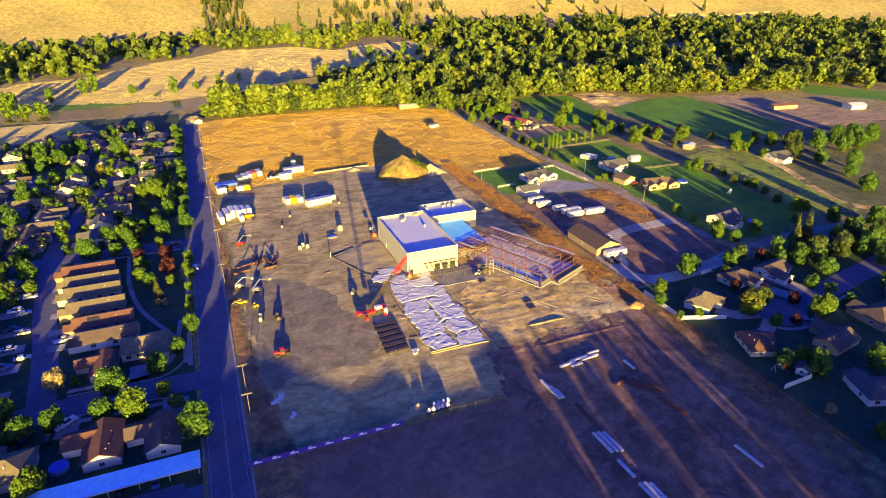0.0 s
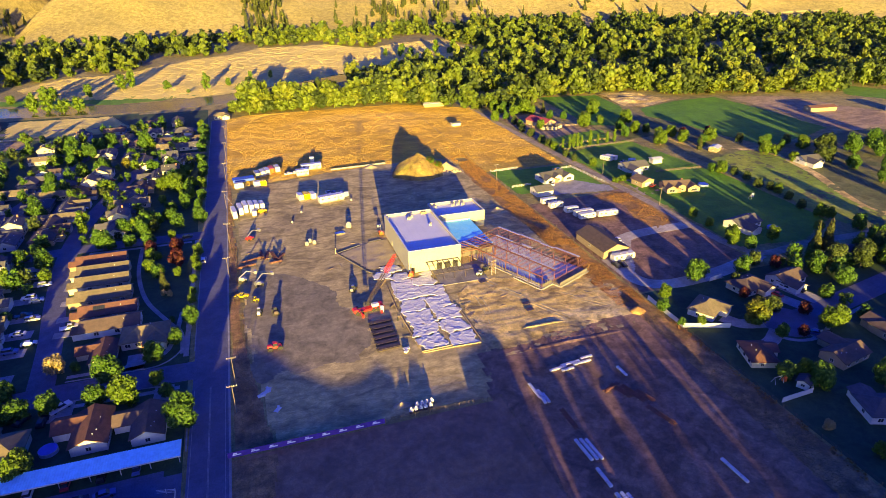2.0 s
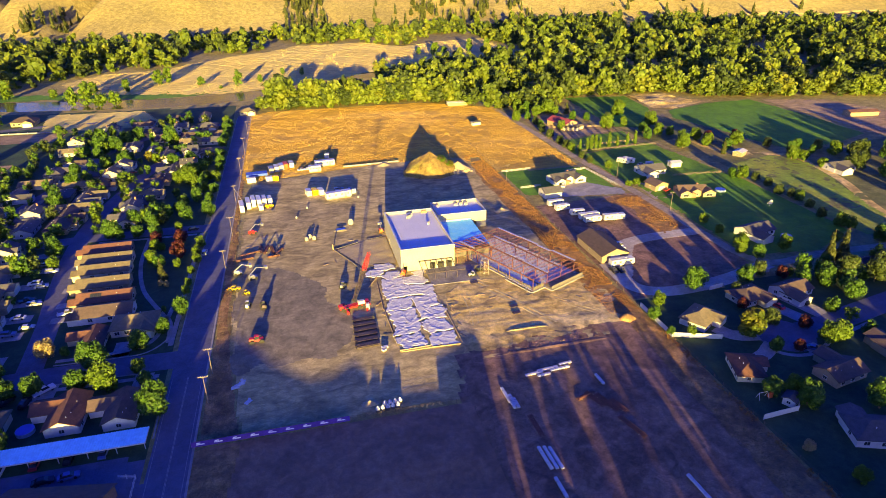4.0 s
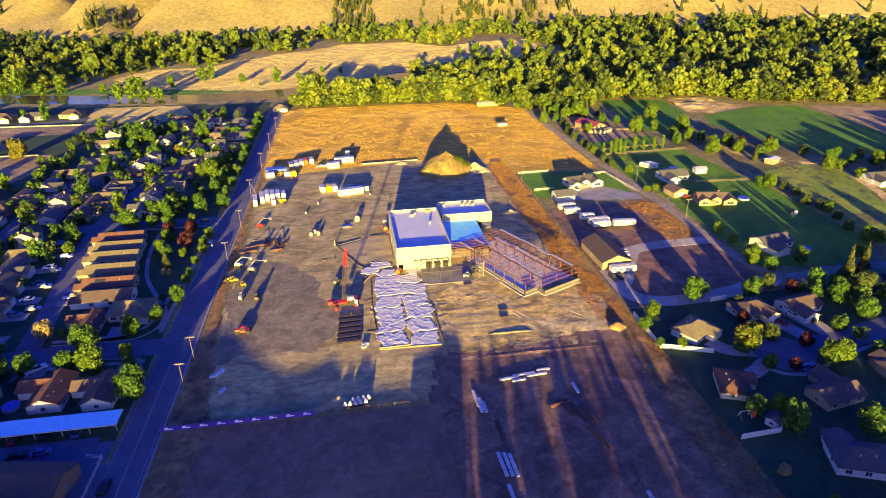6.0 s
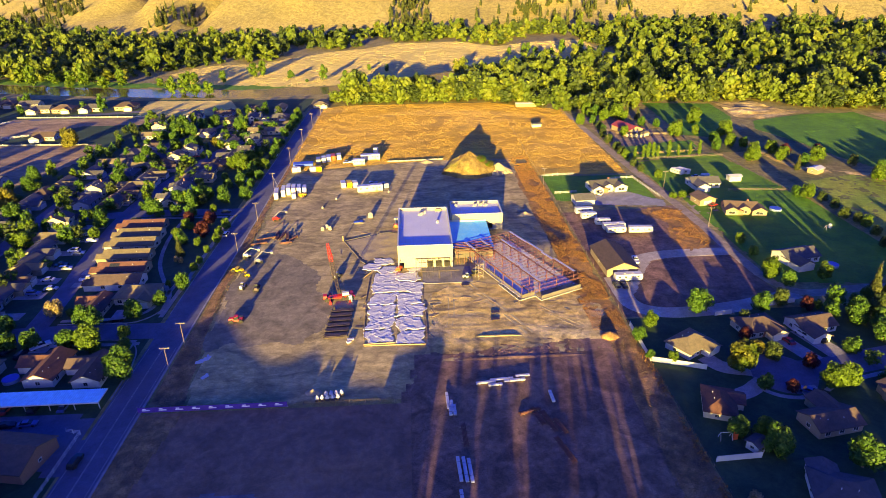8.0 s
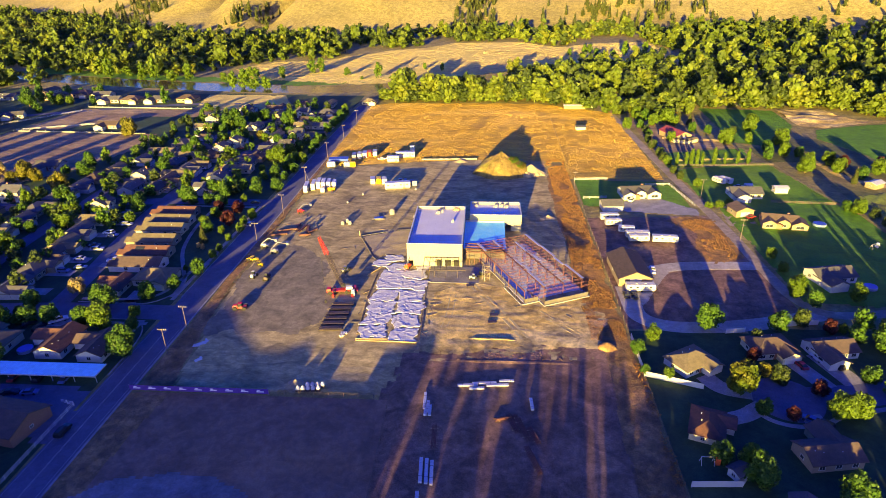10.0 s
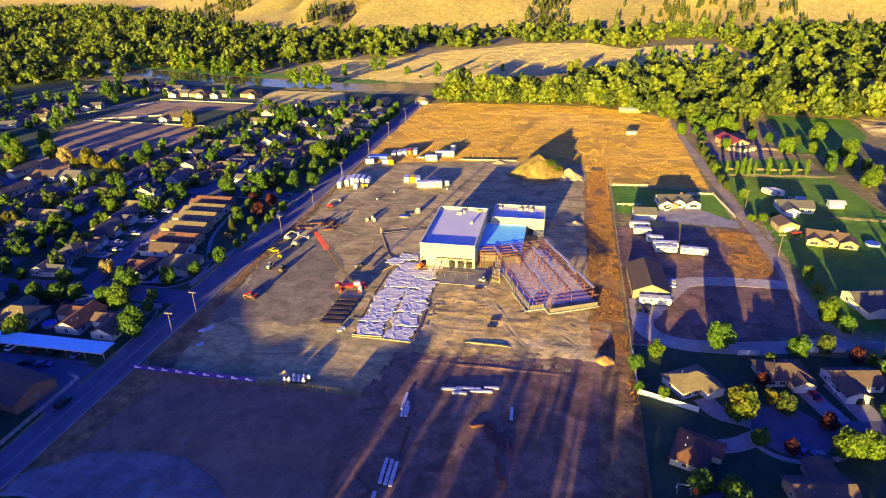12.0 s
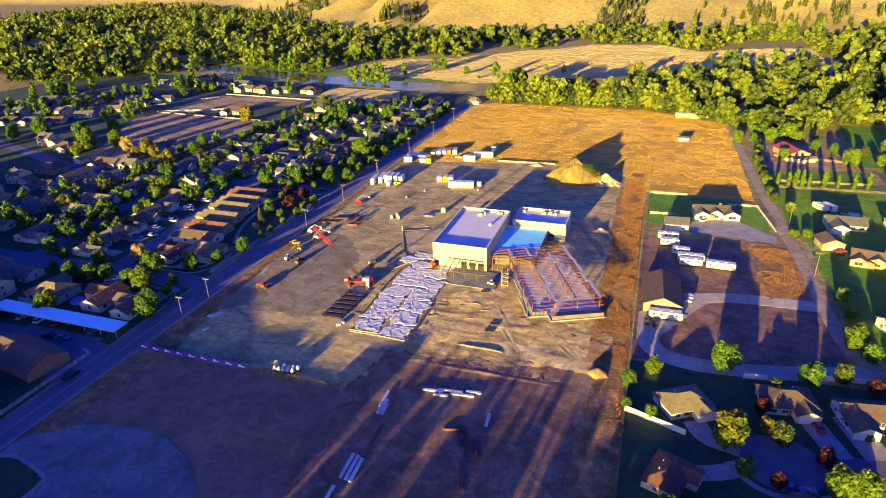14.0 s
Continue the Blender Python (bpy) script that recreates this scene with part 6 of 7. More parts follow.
def beam_stack(x, y, rot, ln, n, label, material, w=0.35, group="beam stacks"):
    b = thing("beam_stack", label, "beams", group, pose(x, y, 0.08, 0, 0, rot))
    for k in range(n):
        z = 0.22 + 0.36 * (k // 4)
        part("beam", bm_box(((0.15 * ((k * 7) % 3 - 1), (k % 4 - 1.5) * (w + 0.1), z), (ln - 0.3 * (k % 3), w, 0.09)), ((0.15 * ((k * 7) % 3 - 1), (k % 4 - 1.5) * (w + 0.1), z - 0.12), (ln - 0.3 * (k % 3), 0.06, 0.2))), material, b)
    for s in (-ln / 3, ln / 3):
        part("bearer", bm_box(((s, 0, 0.05), (0.15, 2.0, 0.12))), M["lumber"], b)


for k in range(6):
    beam_stack(32.8 + 0.15 * k, 152.6 + 3.0 * k, 4, 7.4, 8, "stack of dark steel beams laid on the dirt", M["darksteel"])
for x, y, r, ln in ((88, 112, 108, 7), (90.5, 110, 106, 8), (93, 108, 110, 6), (92.3, 100, 108, 9), (69, 106.5, 92, 8), (86.5, 114, 20, 6)):
    beam_stack(x, y, r, ln, 5, "loose bundle of rusty steel on brown dirt", M["rust"], 0.2, "rusty bundles")


def bundle(x, y, rot, ln, w=0.55, h=0.5, tall=1):
    b = thing("wrapped_bundle", "long bundle wrapped in white plastic on timber bearers", "bundle", "wrapped bundles", pose(x, y, 0.07, 0, 0, rot))
    for k in range(tall):
        bm = bm_box(((0, 0, 0.15 + h / 2 + k * (h + 0.02)), (ln, w, h)))
        bmesh.ops.bevel(bm, geom=list(bm.edges), offset=0.06, segments=1, affect="EDGES")
        part("wrap", bm, M["whitewrap"], b)
    for s in (-ln / 3, 0, ln / 3):
        part("bearer", bm_box(((s, 0, 0.06), (0.15, w + 0.2, 0.14))), M["lumber"], b)
    for s in (-ln / 4, ln / 4):
        part("strap", bm_box(((s, 0, 0.15 + h * tall / 2), (0.06, w + 0.03, h * tall + 0.03))), M["black"], b)


for x, y, r, ln in ((65.6, 119.3, 92, 6.5), (66.6, 117, 92, 4.5), (66.1, 115.5, 91, 4.0), (67.2, 115.5, 91, 4.0), (66.9, 95.2, 93, 7.5), (68.2, 95.0, 93, 7.5), (69.4, 94.6, 93, 7.2), (66.9, 86.0, 92, 6.0), (67.0, 78.2, 92, 6.0), (68.2, 78.0, 92, 6.0), (69.3, 77.6, 92, 5.4),
                    (96.6, 78.2, 94, 8.0), (76.5, 126.2, 6, 5.5), (81, 127.3, 5, 6.5), (84.5, 126.6, 5, 6.0), (79, 125, 5, 4.0), (93.2, 119.2, 93, 4.6), (87, 128.5, 6, 4)):
    bundle(x, y, r, ln, 0.8, 0.5, 1)


def bulk_bag(x, y):
    b = thing("bulk_bag", "white bulk bag with dark skirt standing on dirt", "bag", "bulk bags", pose(x, y, 0.06))
    bm = bm_box(((0, 0, 0.35), (1.15, 1.15, 0.7), 0, 0.97))
    bmesh.ops.bevel(bm, geom=list(bm.edges), offset=0.12, segments=2, affect="EDGES")
    part("skirt", bm, M["darksteel"], b)
    bm = bm_box(((0, 0, 1.1), (1.2, 1.2, 0.9), 0, 0.8))
    bmesh.ops.bevel(bm, geom=list(bm.edges), offset=0.2, segments=2, affect="EDGES")
    part("bag", bm, M["whitewrap"], b)
    bm = bmesh.new()
    tube(bm, (0, 0, 1.5), (0, 0, 1.9), 0.3, 0.15)
    part("spout", bm, M["whitewrap"], b)


for i in range(5):
    bulk_bag(31.2 + i * 1.35, 121.8 + 0.1 * i)
    if i > 0:
        bulk_bag(32.0 + i * 1.35, 123.4 + 0.1 * i)


def heap(name, label, cat, x, y, rx, ry, h, material, seed=1, sharp=1.0):
    n, m_ = (64, 26) if rx > 15 else (26, 10)
    bm = bmesh.new()
    rings = []
    for j in range(m_):
        t = j / (m_ - 1)
        ring = []
        for i in range(n):
            a = 6.2832 * i / n
            k = (1 - t) * (1 + 0.22 * (float(fbm(math.cos(a) * 2 + seed, math.sin(a) * 2 + t * 1.4, 1.0, 3, seed)) - 0.5) * 2)
            z = h * (t ** (1 / sharp)) * (0.92 + 0.16 * float(fbm(math.cos(a) * 3 + seed, t * 4, 1.0, 2, seed + 3)))
            ring.append(bm.verts.new((rx * k * math.cos(a), ry * k * math.sin(a), z - 0.1)))
        rings.append(ring)
    for r0, r1 in zip(rings, rings[1:]):
        for i in range(n):
            bm.faces.new((r0[i], r0[(i + 1) % n], r1[(i + 1) % n], r1[i]))
    for f_ in bm.faces:
        f_.smooth = True
    ob = part(name, bm, material)
    ob.matrix_basis = pose(x, y, 0)
    return tagged(ob, label, cat)


heap("soil_mound", "tall conical soil stockpile with golden weeds", "mound", 88.5, 311, 15.2, 13.6, 11.2, M["mound"], 2, 1.45)
heap("soil_heap", "pale lumpy soil heap beside the stockpile", "mound", 104.5, 310, 7.5, 6, 4.8, M["sand"], 5)
heap("soil_heap", "low pale soil heap beside the stockpile", "mound", 66, 329, 4.5, 3, 1.4, M["sand"], 6)
heap("sand_pile", "small golden sand pile beside bulk bags", "mound", 29.6, 125.5, 2.6, 1.5, 1.3, M["sand"], 7)
heap("straw_heap", "golden straw heap beside the fence", "mound", 117, 146.5, 3.0, 2.4, 1.9, M["verge"], 8, 1.8)
heap("soil_berm", "long low brown soil berm beside the dirt field", "mound", 87, 138, 25, 1.2, 0.35, M["brownfield"], 10, 2.0)
heap("soil_heap", "pale soil heap beside the weeds", "mound", 108, 246, 4, 2.4, 1.6, M["sand"], 11)
# no trench is cut: this added bank casts the dark strip instead
trench = bm_box(((0, 0, 0.18), (16.4, 0.8, 0.4), 0, 0.6), ((0.8, 0.1, 0.19), (13, 0.7, 0.42), 2, 0.55), ((-3, -0.1, 0.18), (8, 0.8, 0.4), -2, 0.55))
trench = tagged(part("trench_spoil", trench, M["greysoil"]), "long low bank of dirt added to cast a trench's dark strip", "mound")
trench.matrix_basis = pose(83.3, 149.2, 0, 0, 0, -2)
# second added bank, low and turned, for the slanting shadow strip
heap("soil_heap", "low bank added to cast a slanting strip of shadow on tan dirt", "mound", 99.4, 153.6, 6, 0.5, 0.22, M["gold_lit_soil"], 14).matrix_basis = pose(99.4, 153.6, 0, 0, 0, 16)
for k in range(22):
    u, v = 0.34 + 0.09 * (k % 6), -0.75 + 0.045 * k
    gx_, gy_ = 88.5 + 15.2 * u * math.cos(v), 311 + 13.6 * u * math.sin(v)
    plant("yo"[k % 2], gx_, gy_, 0.9 + 0.4 * (k % 3), 0.6, "mound shrubs").location.z = 11.2 * (1 - u) ** (1 / 1.45) * 0.9
for k, (x, y, r) in enumerate(((100.5, 303.5, 1.5), (103, 303.2, 1.8), (105.6, 303.8, 1.3), (102, 305.4, 2.0), (107.4, 305, 1.6), (109.6, 306.4, 1.1), (98.8, 302.6, 0.9), (111, 305.2, 0.8))):
    heap("earth_clod", "big pale clod of dumped earth by the stockpile", "clod", x, y, r, r * 0.85, r * 1.1, M["sand"], 20 + k, 1.9)["group"] = "earth clods"


def container(x, y, rot, material, ln=6.1, label="steel shipping container on the dirt lot", h=2.6, w=2.44):
    c = thing("shipping_container", label, "container", "site containers", pose(x, y, 0.1, 0, 0, rot))
    bm = bmesh.new()
    k = 2 * int(ln / 0.5)
    loop = []
    for s in (-1, 1):
        for i in range(k):
            x = s * (-ln / 2 + 0.1 + (ln - 0.2) * i / (k - 1))
            y_ = s * (w / 2 - (0.03 if (i // 2) % 2 else 0.12))
            loop.append((x, y_))
    rows = [[bm.verts.new((*p, z)) for p in loop] for z in (0.06, h - 0.05)]
    bm.faces.new(rows[0][::-1]), bm.faces.new(rows[1])
    for i in range(len(loop)):
        j = (i + 1) % len(loop)
        bm.faces.new((rows[0][i], rows[0][j], rows[1][j], rows[1][i]))
    part("box", bm, material, c)
    bm = bmesh.new()
    for sx in (-1, 1):
        for sy in (-1, 1):
            box(bm, (sx * (ln / 2 - 0.06), sy * (w / 2 - 0.06), h / 2), (0.14, 0.14, h))
        for z in (0.07, h - 0.07):
            box(bm, (sx * (ln / 2 - 0.06), 0, z), (0.14, w - 0.1, 0.14))
    for sy in (-1, 1):
        for z in (0.07, h - 0.07):
            box(bm, (0, sy * (w / 2 - 0.06), z), (ln - 0.1, 0.14, 0.14))
    part("corner_frame", bm, material, c)
    for s in (-0.6, 0.6):
        part("door", bm_box(((ln / 2 + 0.02, s, h / 2), (0.06, 1.08, h - 0.35))), material, c)
    part("roof", bm_box(((0, 0, h - 0.02), (ln - 0.3, w - 0.3, 0.06))), material, c)


def office(x, y, rot, ln=12.0):
    c = thing("office_trailer", "long white site office trailer with small windows", "trailer", "site trailers", pose(x, y, 0.1, 0, 0, rot))
    part("body", bm_box(((0, 0, 1.9), (ln, 3.0, 2.6))), M["white"], c)
    part("roof", bm_box(((0, 0, 3.26), (ln + 0.2, 3.2, 0.12))), M["galv"], c)
    part("skirt", bm_box(((0, 0, 0.3), (ln - 0.2, 2.8, 0.6))), M["chrome"], c)
    for k in range(4):
        window_on(c, -ln / 2 + ln * (k + 0.5) / 4, -1.52, 2.1, 0.9, 0.7, 0)
    part("door", bm_box(((ln / 4 + 0.1, -1.53, 1.65), (0.95, 0.08, 2.0))), M["chrome"], c)
    part("steps", bm_box(((ln / 4 + 0.1, -2.1, 0.3), (1.2, 1.0, 0.25)), ((ln / 4 + 0.1, -1.8, 0.55), (1.2, 0.5, 0.25))), M["lumber"], c)


office(36.2, 283.5, 11, 12.6), office(33.5, 337, 6, 11), office(27.6, 328.2, 4, 6.5)
for x, y, r, mk, ln in ((4.0, 334, 98, "chrome", 6.1), (6.8, 336, 98, "white", 6.1), (9.4, 338, 98, "galv", 6.1), (11.8, 340, 98, "orange", 6.1), (15.0, 341, 98, "white", 6.1),
                        (22.2, 291.5, 100, "galv", 5), (25.2, 292, 100, "yellow", 5), (28.2, 291.5, 100, "white", 5), (35.9, 352, 80, "white", 2.6), (-6, 318.5, 8, "white", 4.5), (3.0, 318, 8, "white", 3.2), (6.2, 318.6, 8, "yellow", 3.0)):
    container(x, y, r, M[mk], ln, {"orange": "orange steel shipping container on the dirt lot", "yellow": "yellow steel storage container on the dirt lot", "white": "white steel shipping container on the dirt lot"}.get(mk, "grey steel shipping container on the dirt lot"))
tent = thing("blue_tarp_shelter", "low shelter covered with a bright blue tarp", "shelter", m=pose(-3.5, 327, 0, 0, 0, 6))
part("tarp", bm_box(((0, 0, 2.3), (11, 5, 0.15)), ((0, -2.5, 1.7), (11, 0.08, 1.2))), M["bluep"], tent)
for sx in (-5, 0, 5):
    for sy in (-2.3, 2.3):
        part("post", bm_box(((sx, sy, 1.15), (0.12, 0.12, 2.3))), M["galv"], tent)
# white wrapped wall panels and insulation blocks
for i, (x, y, ln, h) in enumerate((x, y, ln, 1.45 * h) for x, y, ln, h in ((-9.3, 279.5, 9, 2.2), (-6.5, 283, 9, 2.2), (-4.2, 284.5, 8, 2.5), (-1.6, 284, 8, 2.5), (0.8, 285, 7, 2.3), (3.4, 285.5, 6, 2.0), (-0.5, 277, 3, 1.5))):
    b = thing("wrapped_block", "large white wrapped block of insulation on pallets", "wrapped block", "wrapped blocks", pose(x, y, 0.1, 0, 0, 97))
    for j in range(3):
        bm = bm_box((((j - 1) * ln / 3, 0, h / 2 + 0.12), (ln / 3 - 0.1, 2.0, h - 0.1 * j)))
        bmesh.ops.bevel(bm, geom=list(bm.edges), offset=0.12, segments=1, affect="EDGES")
        part("bale", bm, M["whitewrap"], b)
    part("pallet", bm_box(((0, 0, 0.07), (ln - 0.2, 1.9, 0.14))), M["lumber"], b)
bulk = [(2.2, 279.5), (4.4, 279.2)]
for x, y in bulk:
    container(x, y, 97, M["yellow"], 1.6, "small yellow storage box on the dirt lot", 1.3, 1.4)
for k in range(10):
    b = thing("concrete_barrier", "low pale concrete barrier along the field edge", "barrier", "barriers", pose(45 + k * 3.2, 331.2 + 0.2 * k, 0.05, 0, 0, 3))
    part("block", bm_box(((0, 0, 0.2), (3.0, 0.6, 0.4)), ((0, 0, 0.6), (3.0, 0.3, 0.5), 0, 0.9)), M["concrete"], b)


def loader(x, y, rot, material, label, s=1.0, arm=True, low=1.0):
    c = thing("wheel_loader", label, "loader", "site machines", pose(x, y, 0.06, 0, 0, rot) @ Matrix.Diagonal((s, s, s * low, 1)))
    part("chassis", bm_box(((0, 0, 0.95), (3.8, 1.4, 0.7), 0, 0.9), ((-1.3, 0, 1.5), (1.3, 1.3, 0.7), 0, 0.85)), material, c)
    part("cab", bm_box(((0.1, 0, 2.0), (1.2, 1.2, 1.3), 0, 0.85)), M["glass"], c)
    part("cab_roof", bm_box(((0.1, 0, 2.7), (1.2, 1.25, 0.1))), material, c)
    for wx in (-1.3, 1.3):
        for wy in (-0.85, 0.85):
            piece("wheel", WHEEL[0.7], c, pose(wx, wy, 0.68))
    if arm:
        bm = bmesh.new()
        for sy in (-0.45, 0.45):
            bar(bm, (1.0, sy, 1.5), (2.6, sy, 0.7), 0.16, 0.25)
        part("arm", bm, material, c)
        part("bucket", bm_box(((2.9, 0, 0.5), (0.8, 2.2, 0.8), 0, 0.8)), M["darksteel"], c)


def boom_lift(x, y, rot, material, label, reach):
    c = thing("boom_lift", label, "boom lift", "site machines", pose(x, y, 0.06, 0, 0, rot))
    part("chassis", bm_box(((0, 0, 0.8), (3.0, 1.8, 0.6)), ((-0.4, 0, 1.4), (2.0, 1.4, 0.7), 0, 0.9)), material, c)
    for wx in (-1.0, 1.0):
        for wy in (-0.95, 0.95):
            piece("wheel", WHEEL[0.5], c, pose(wx, wy, 0.5))
    bm = bmesh.new()
    bar(bm, (-1.2, 0, 1.7), (1.8, 0, 1.7 + reach * 0.45), 0.3)
    bar(bm, (1.8, 0, 1.7 + reach * 0.45), (1.8 + reach * 0.5, 0, 1.5 + reach * 0.3), 0.24)
    part("boom", bm, M["chrome"], c)
    part("basket", bm_box(((2.3 + reach * 0.5, 0, 1.6 + reach * 0.3), (0.9, 1.6, 1.0))), M["chrome"], c)


loader(-0.3, 163.6, 4, M["redp"], "low red forklift carrier parked on the dirt", 1.15, False, 0.7)
loader(1.6, 184.6, 95, M["darksteel"], "dark skid loader with lowered bucket", 0.9), loader(-3.6, 186.0, 80, M["white"], "white compact loader with black wheels", 0.85, False)
loader(-8.6, 199.5, 160, M["yellow"], "yellow excavator tractor parked by the weeds", 1.1, True, 0.6), loader(-4.4, 195, 150, M["yellow"], "yellow loader attachment carrier on the dirt", 0.7, False)
loader(29.2, 191.5, 60, M["chrome"], "grey telehandler near the foundation", 0.8), loader(76.5, 187.6, 20, M["white"], "white utility cart at the patio edge", 0.75, False)
boom_lift(-8.0, 211.6, 5, M["chrome"], "grey boom lift folded flat beside the road", 5), boom_lift(-2.5, 206.5, 20, M["chrome"], "grey boom lift with raised arm", 6)
boom_lift(-3.8, 249, 30, M["redp"], "red boom lift near the site entrance", 5), boom_lift(50.0, 236.5, 90, M["orange"], "orange boom lift beside the hall wall", 3), boom_lift(52.0, 200.2 - 4.6, 70, M["orange"], "orange boom lift near the blankets", 5)
for x, y, r, ln in ((0, 232, 95, 7), (2, 231, 80, 8), (4.5, 230, 100, 7), (7, 228, 60, 6), (-4, 229, 20, 8), (5, 224, 10, 5), (-6, 224, 15, 7)):
    beam_stack(x, y, r, ln, 6, "rusty steel stock stacked on the dirt", M["rust"], 0.25, "rusty bundles")
for x, y in ((35.7, 174.0), (43.8, 287.6), (44.9, 287.9)):
    b = thing("portable_toilet", "pale blue portable toilet on dirt", "portable toilet", "portable toilets", pose(x, y, 0.08))
    part("cabin", bm_box(((0, 0, 1.05), (1.1, 1.1, 2.1))), M["sheath"], b)
    part("roof", bm_box(((0, 0, 2.2), (1.2, 1.2, 0.16), 0, 0.8)), M["white"], b)
    part("door", bm_box(((0, -0.57, 1.0), (0.7, 0.05, 1.8))), M["sheath"], b)
for x, y, s in ((18.5, 236, 1.0), (20, 238.6, 1.0), (21.6, 236.4, 1.0), (38.4, 249, 1.5), (15.2, 262, 0.6), (20.5, 273, 0.6), (45.6, 281, 0.6)):
    b = thing("concrete_ring", "pale precast concrete manhole ring on dirt", "concrete ring", "concrete rings", pose(x, y, 0.05) @ Matrix.Diagonal((s, s, s, 1)))
    bm = bmesh.new()
    tube(bm, (0, 0, 0), (0, 0, 1.2), 0.8, 0.8, 16)
    part("ring", bm, M["concrete"], b)
    bm = bmesh.new()
    tube(bm, (0, 0, 1.2), (0, 0, 1.6), 0.75, 0.4, 16)
    part("cone", bm, M["concrete"], b)
heap("spoil_ring", "low ring of pale spoil round a washout pit", "mound", 33.5, 243, 4.2, 2.4, 0.7, M["sand"], 13)
wash = tagged(part("washout_liner", bm_box(((0, 0, 0.72), (4.0, 2.0, 0.12))), M["bluep"]), "blue plastic washout liner in a spoil ring", "liner")
wash.matrix_basis = pose(33.3, 242.8, 0, 0, 0, 8)
for x, y, r in ((-4.9, 142.4, 20), (-3.6, 143.6, 70), (-1.9, 134.4, 40), (-5.6, 141.6, 0)):
    b = part("plastic_sheet", bm_box(((0, 0, 0.3), (2.2, 1.3, 0.35), 10, 0.6), ((0.8, 0.6, 0.3), (1.0, 0.8, 0.45), 40, 0.5)), M["whitewrap"])
    tagged(b, "crumpled white plastic sheeting dropped on dirt", "plastic sheet", "plastic sheets").matrix_basis = pose(x, y, 0.05, 0, 0, r)
for x, y, r, ln in ((37.6, 150.0, 10, 2.0), (37.2, 148.6, 40, 1.4)):
    bundle(x, y, r, ln, 1.0, 0.5)
for x, y, r in ((83.8, 163.0, 8), (83.2, 158.8, 10), (75.6, 182.4, 12)):
    b = thing("form_stack", "dark stack of concrete forms on tan dirt", "form stack", "form stacks", pose(x, y, 0.06, 0, 0, r))
    for k in range(2):
        part("form_panel", bm_box(((0.08 * (k % 2), 0.05 * k, 0.17 + 0.13 * k), (2.6, 1.5, 0.11))), M["darksteel"], b)
    part("bearer", bm_box(((-0.8, 0, 0.05), (0.12, 1.3, 0.12)), ((0.8, 0, 0.05), (0.12, 1.3, 0.12))), M["lumber"], b)

def clods(name, label, poly, n, size, material, seed):
    """Countless small clods lying on the dirt."""
    r_ = np.random.RandomState(seed)
    xs_, ys_ = [q[0] for q in poly], [q[1] for q in poly]
    x, y = r_.uniform(min(xs_), max(xs_), n), r_.uniform(min(ys_), max(ys_), n)
    k = in_poly(x, y, poly) & (fbm(x, y, 9, 2, seed) > 0.47)
    V, F = [], []
    for i, (px_, py_) in enumerate(zip(x[k], y[k])):
        r = size * r_.uniform(0.4, 1.3)
        V.append(np.array((px_, py_, 0.1)) + BALL_V * r_.uniform(0.7, 1.2, (26, 1)) * (r * 1.5, r, r * 0.55))
        F.append(BALL_F + 26 * i)
    tagged(new(name, from_arrays(name, np.vstack(V), np.vstack(F), material)), label, "dirt clods", "", "stuff")


clods("spoil_clods", "brown clods along the edge of the dirt field", [(58, 137), (118, 140), (118, 144), (58, 142)], 520, 0.15, M["brownfield"], 52)
clods("yard_clods", "dark clods beside the weeds", [(104, 205), (113, 190), (113, 300), (105, 296)], 340, 0.16, M["greysoil"], 54)
sr_ = np.random.RandomState(61)
for x0, x1, y0, y1, n in ((62, 64.5, 150, 192, 12), (38.5, 41.5, 150, 205, 12), (70, 112, 162, 176, 10), (97, 111, 205, 235, 9), (24, 48, 205, 232, 8), (-6, 10, 222, 240, 8)):
    for k in range(n):
        b = part("scrap_board", bm_box(((0, 0, 0.06), (sr_.uniform(1.2, 3.6), sr_.uniform(0.15, 0.35), 0.08))), M["lumber" if k % 3 else "greyboard"])
        tagged(b, "loose weathered board dropped on the dirt", "board", "scrap boards").matrix_basis = pose(sr_.uniform(x0, x1), sr_.uniform(y0, y1), 0.13, 0, 0, sr_.uniform(0, 180))

# ---- fences ----
def mesh_of(bm, material, name):
    me = bpy.data.meshes.new(name)
    bm.normal_update()
    bm.to_mesh(me)
    bm.free()
    me.materials.append(material)
    return me


M["paleboard"] = plain("pale_vinyl", (0.19, 0.187, 0.183), 0.6)
POST_W = mesh_of(bm_box(((0, 0, 0.7), (0.14, 0.14, 1.6))), M["white"], "post")
POST_T = mesh_of(bm_box(((0, 0, 0.6), (0.12, 0.12, 1.4))), M["bark"], "post")


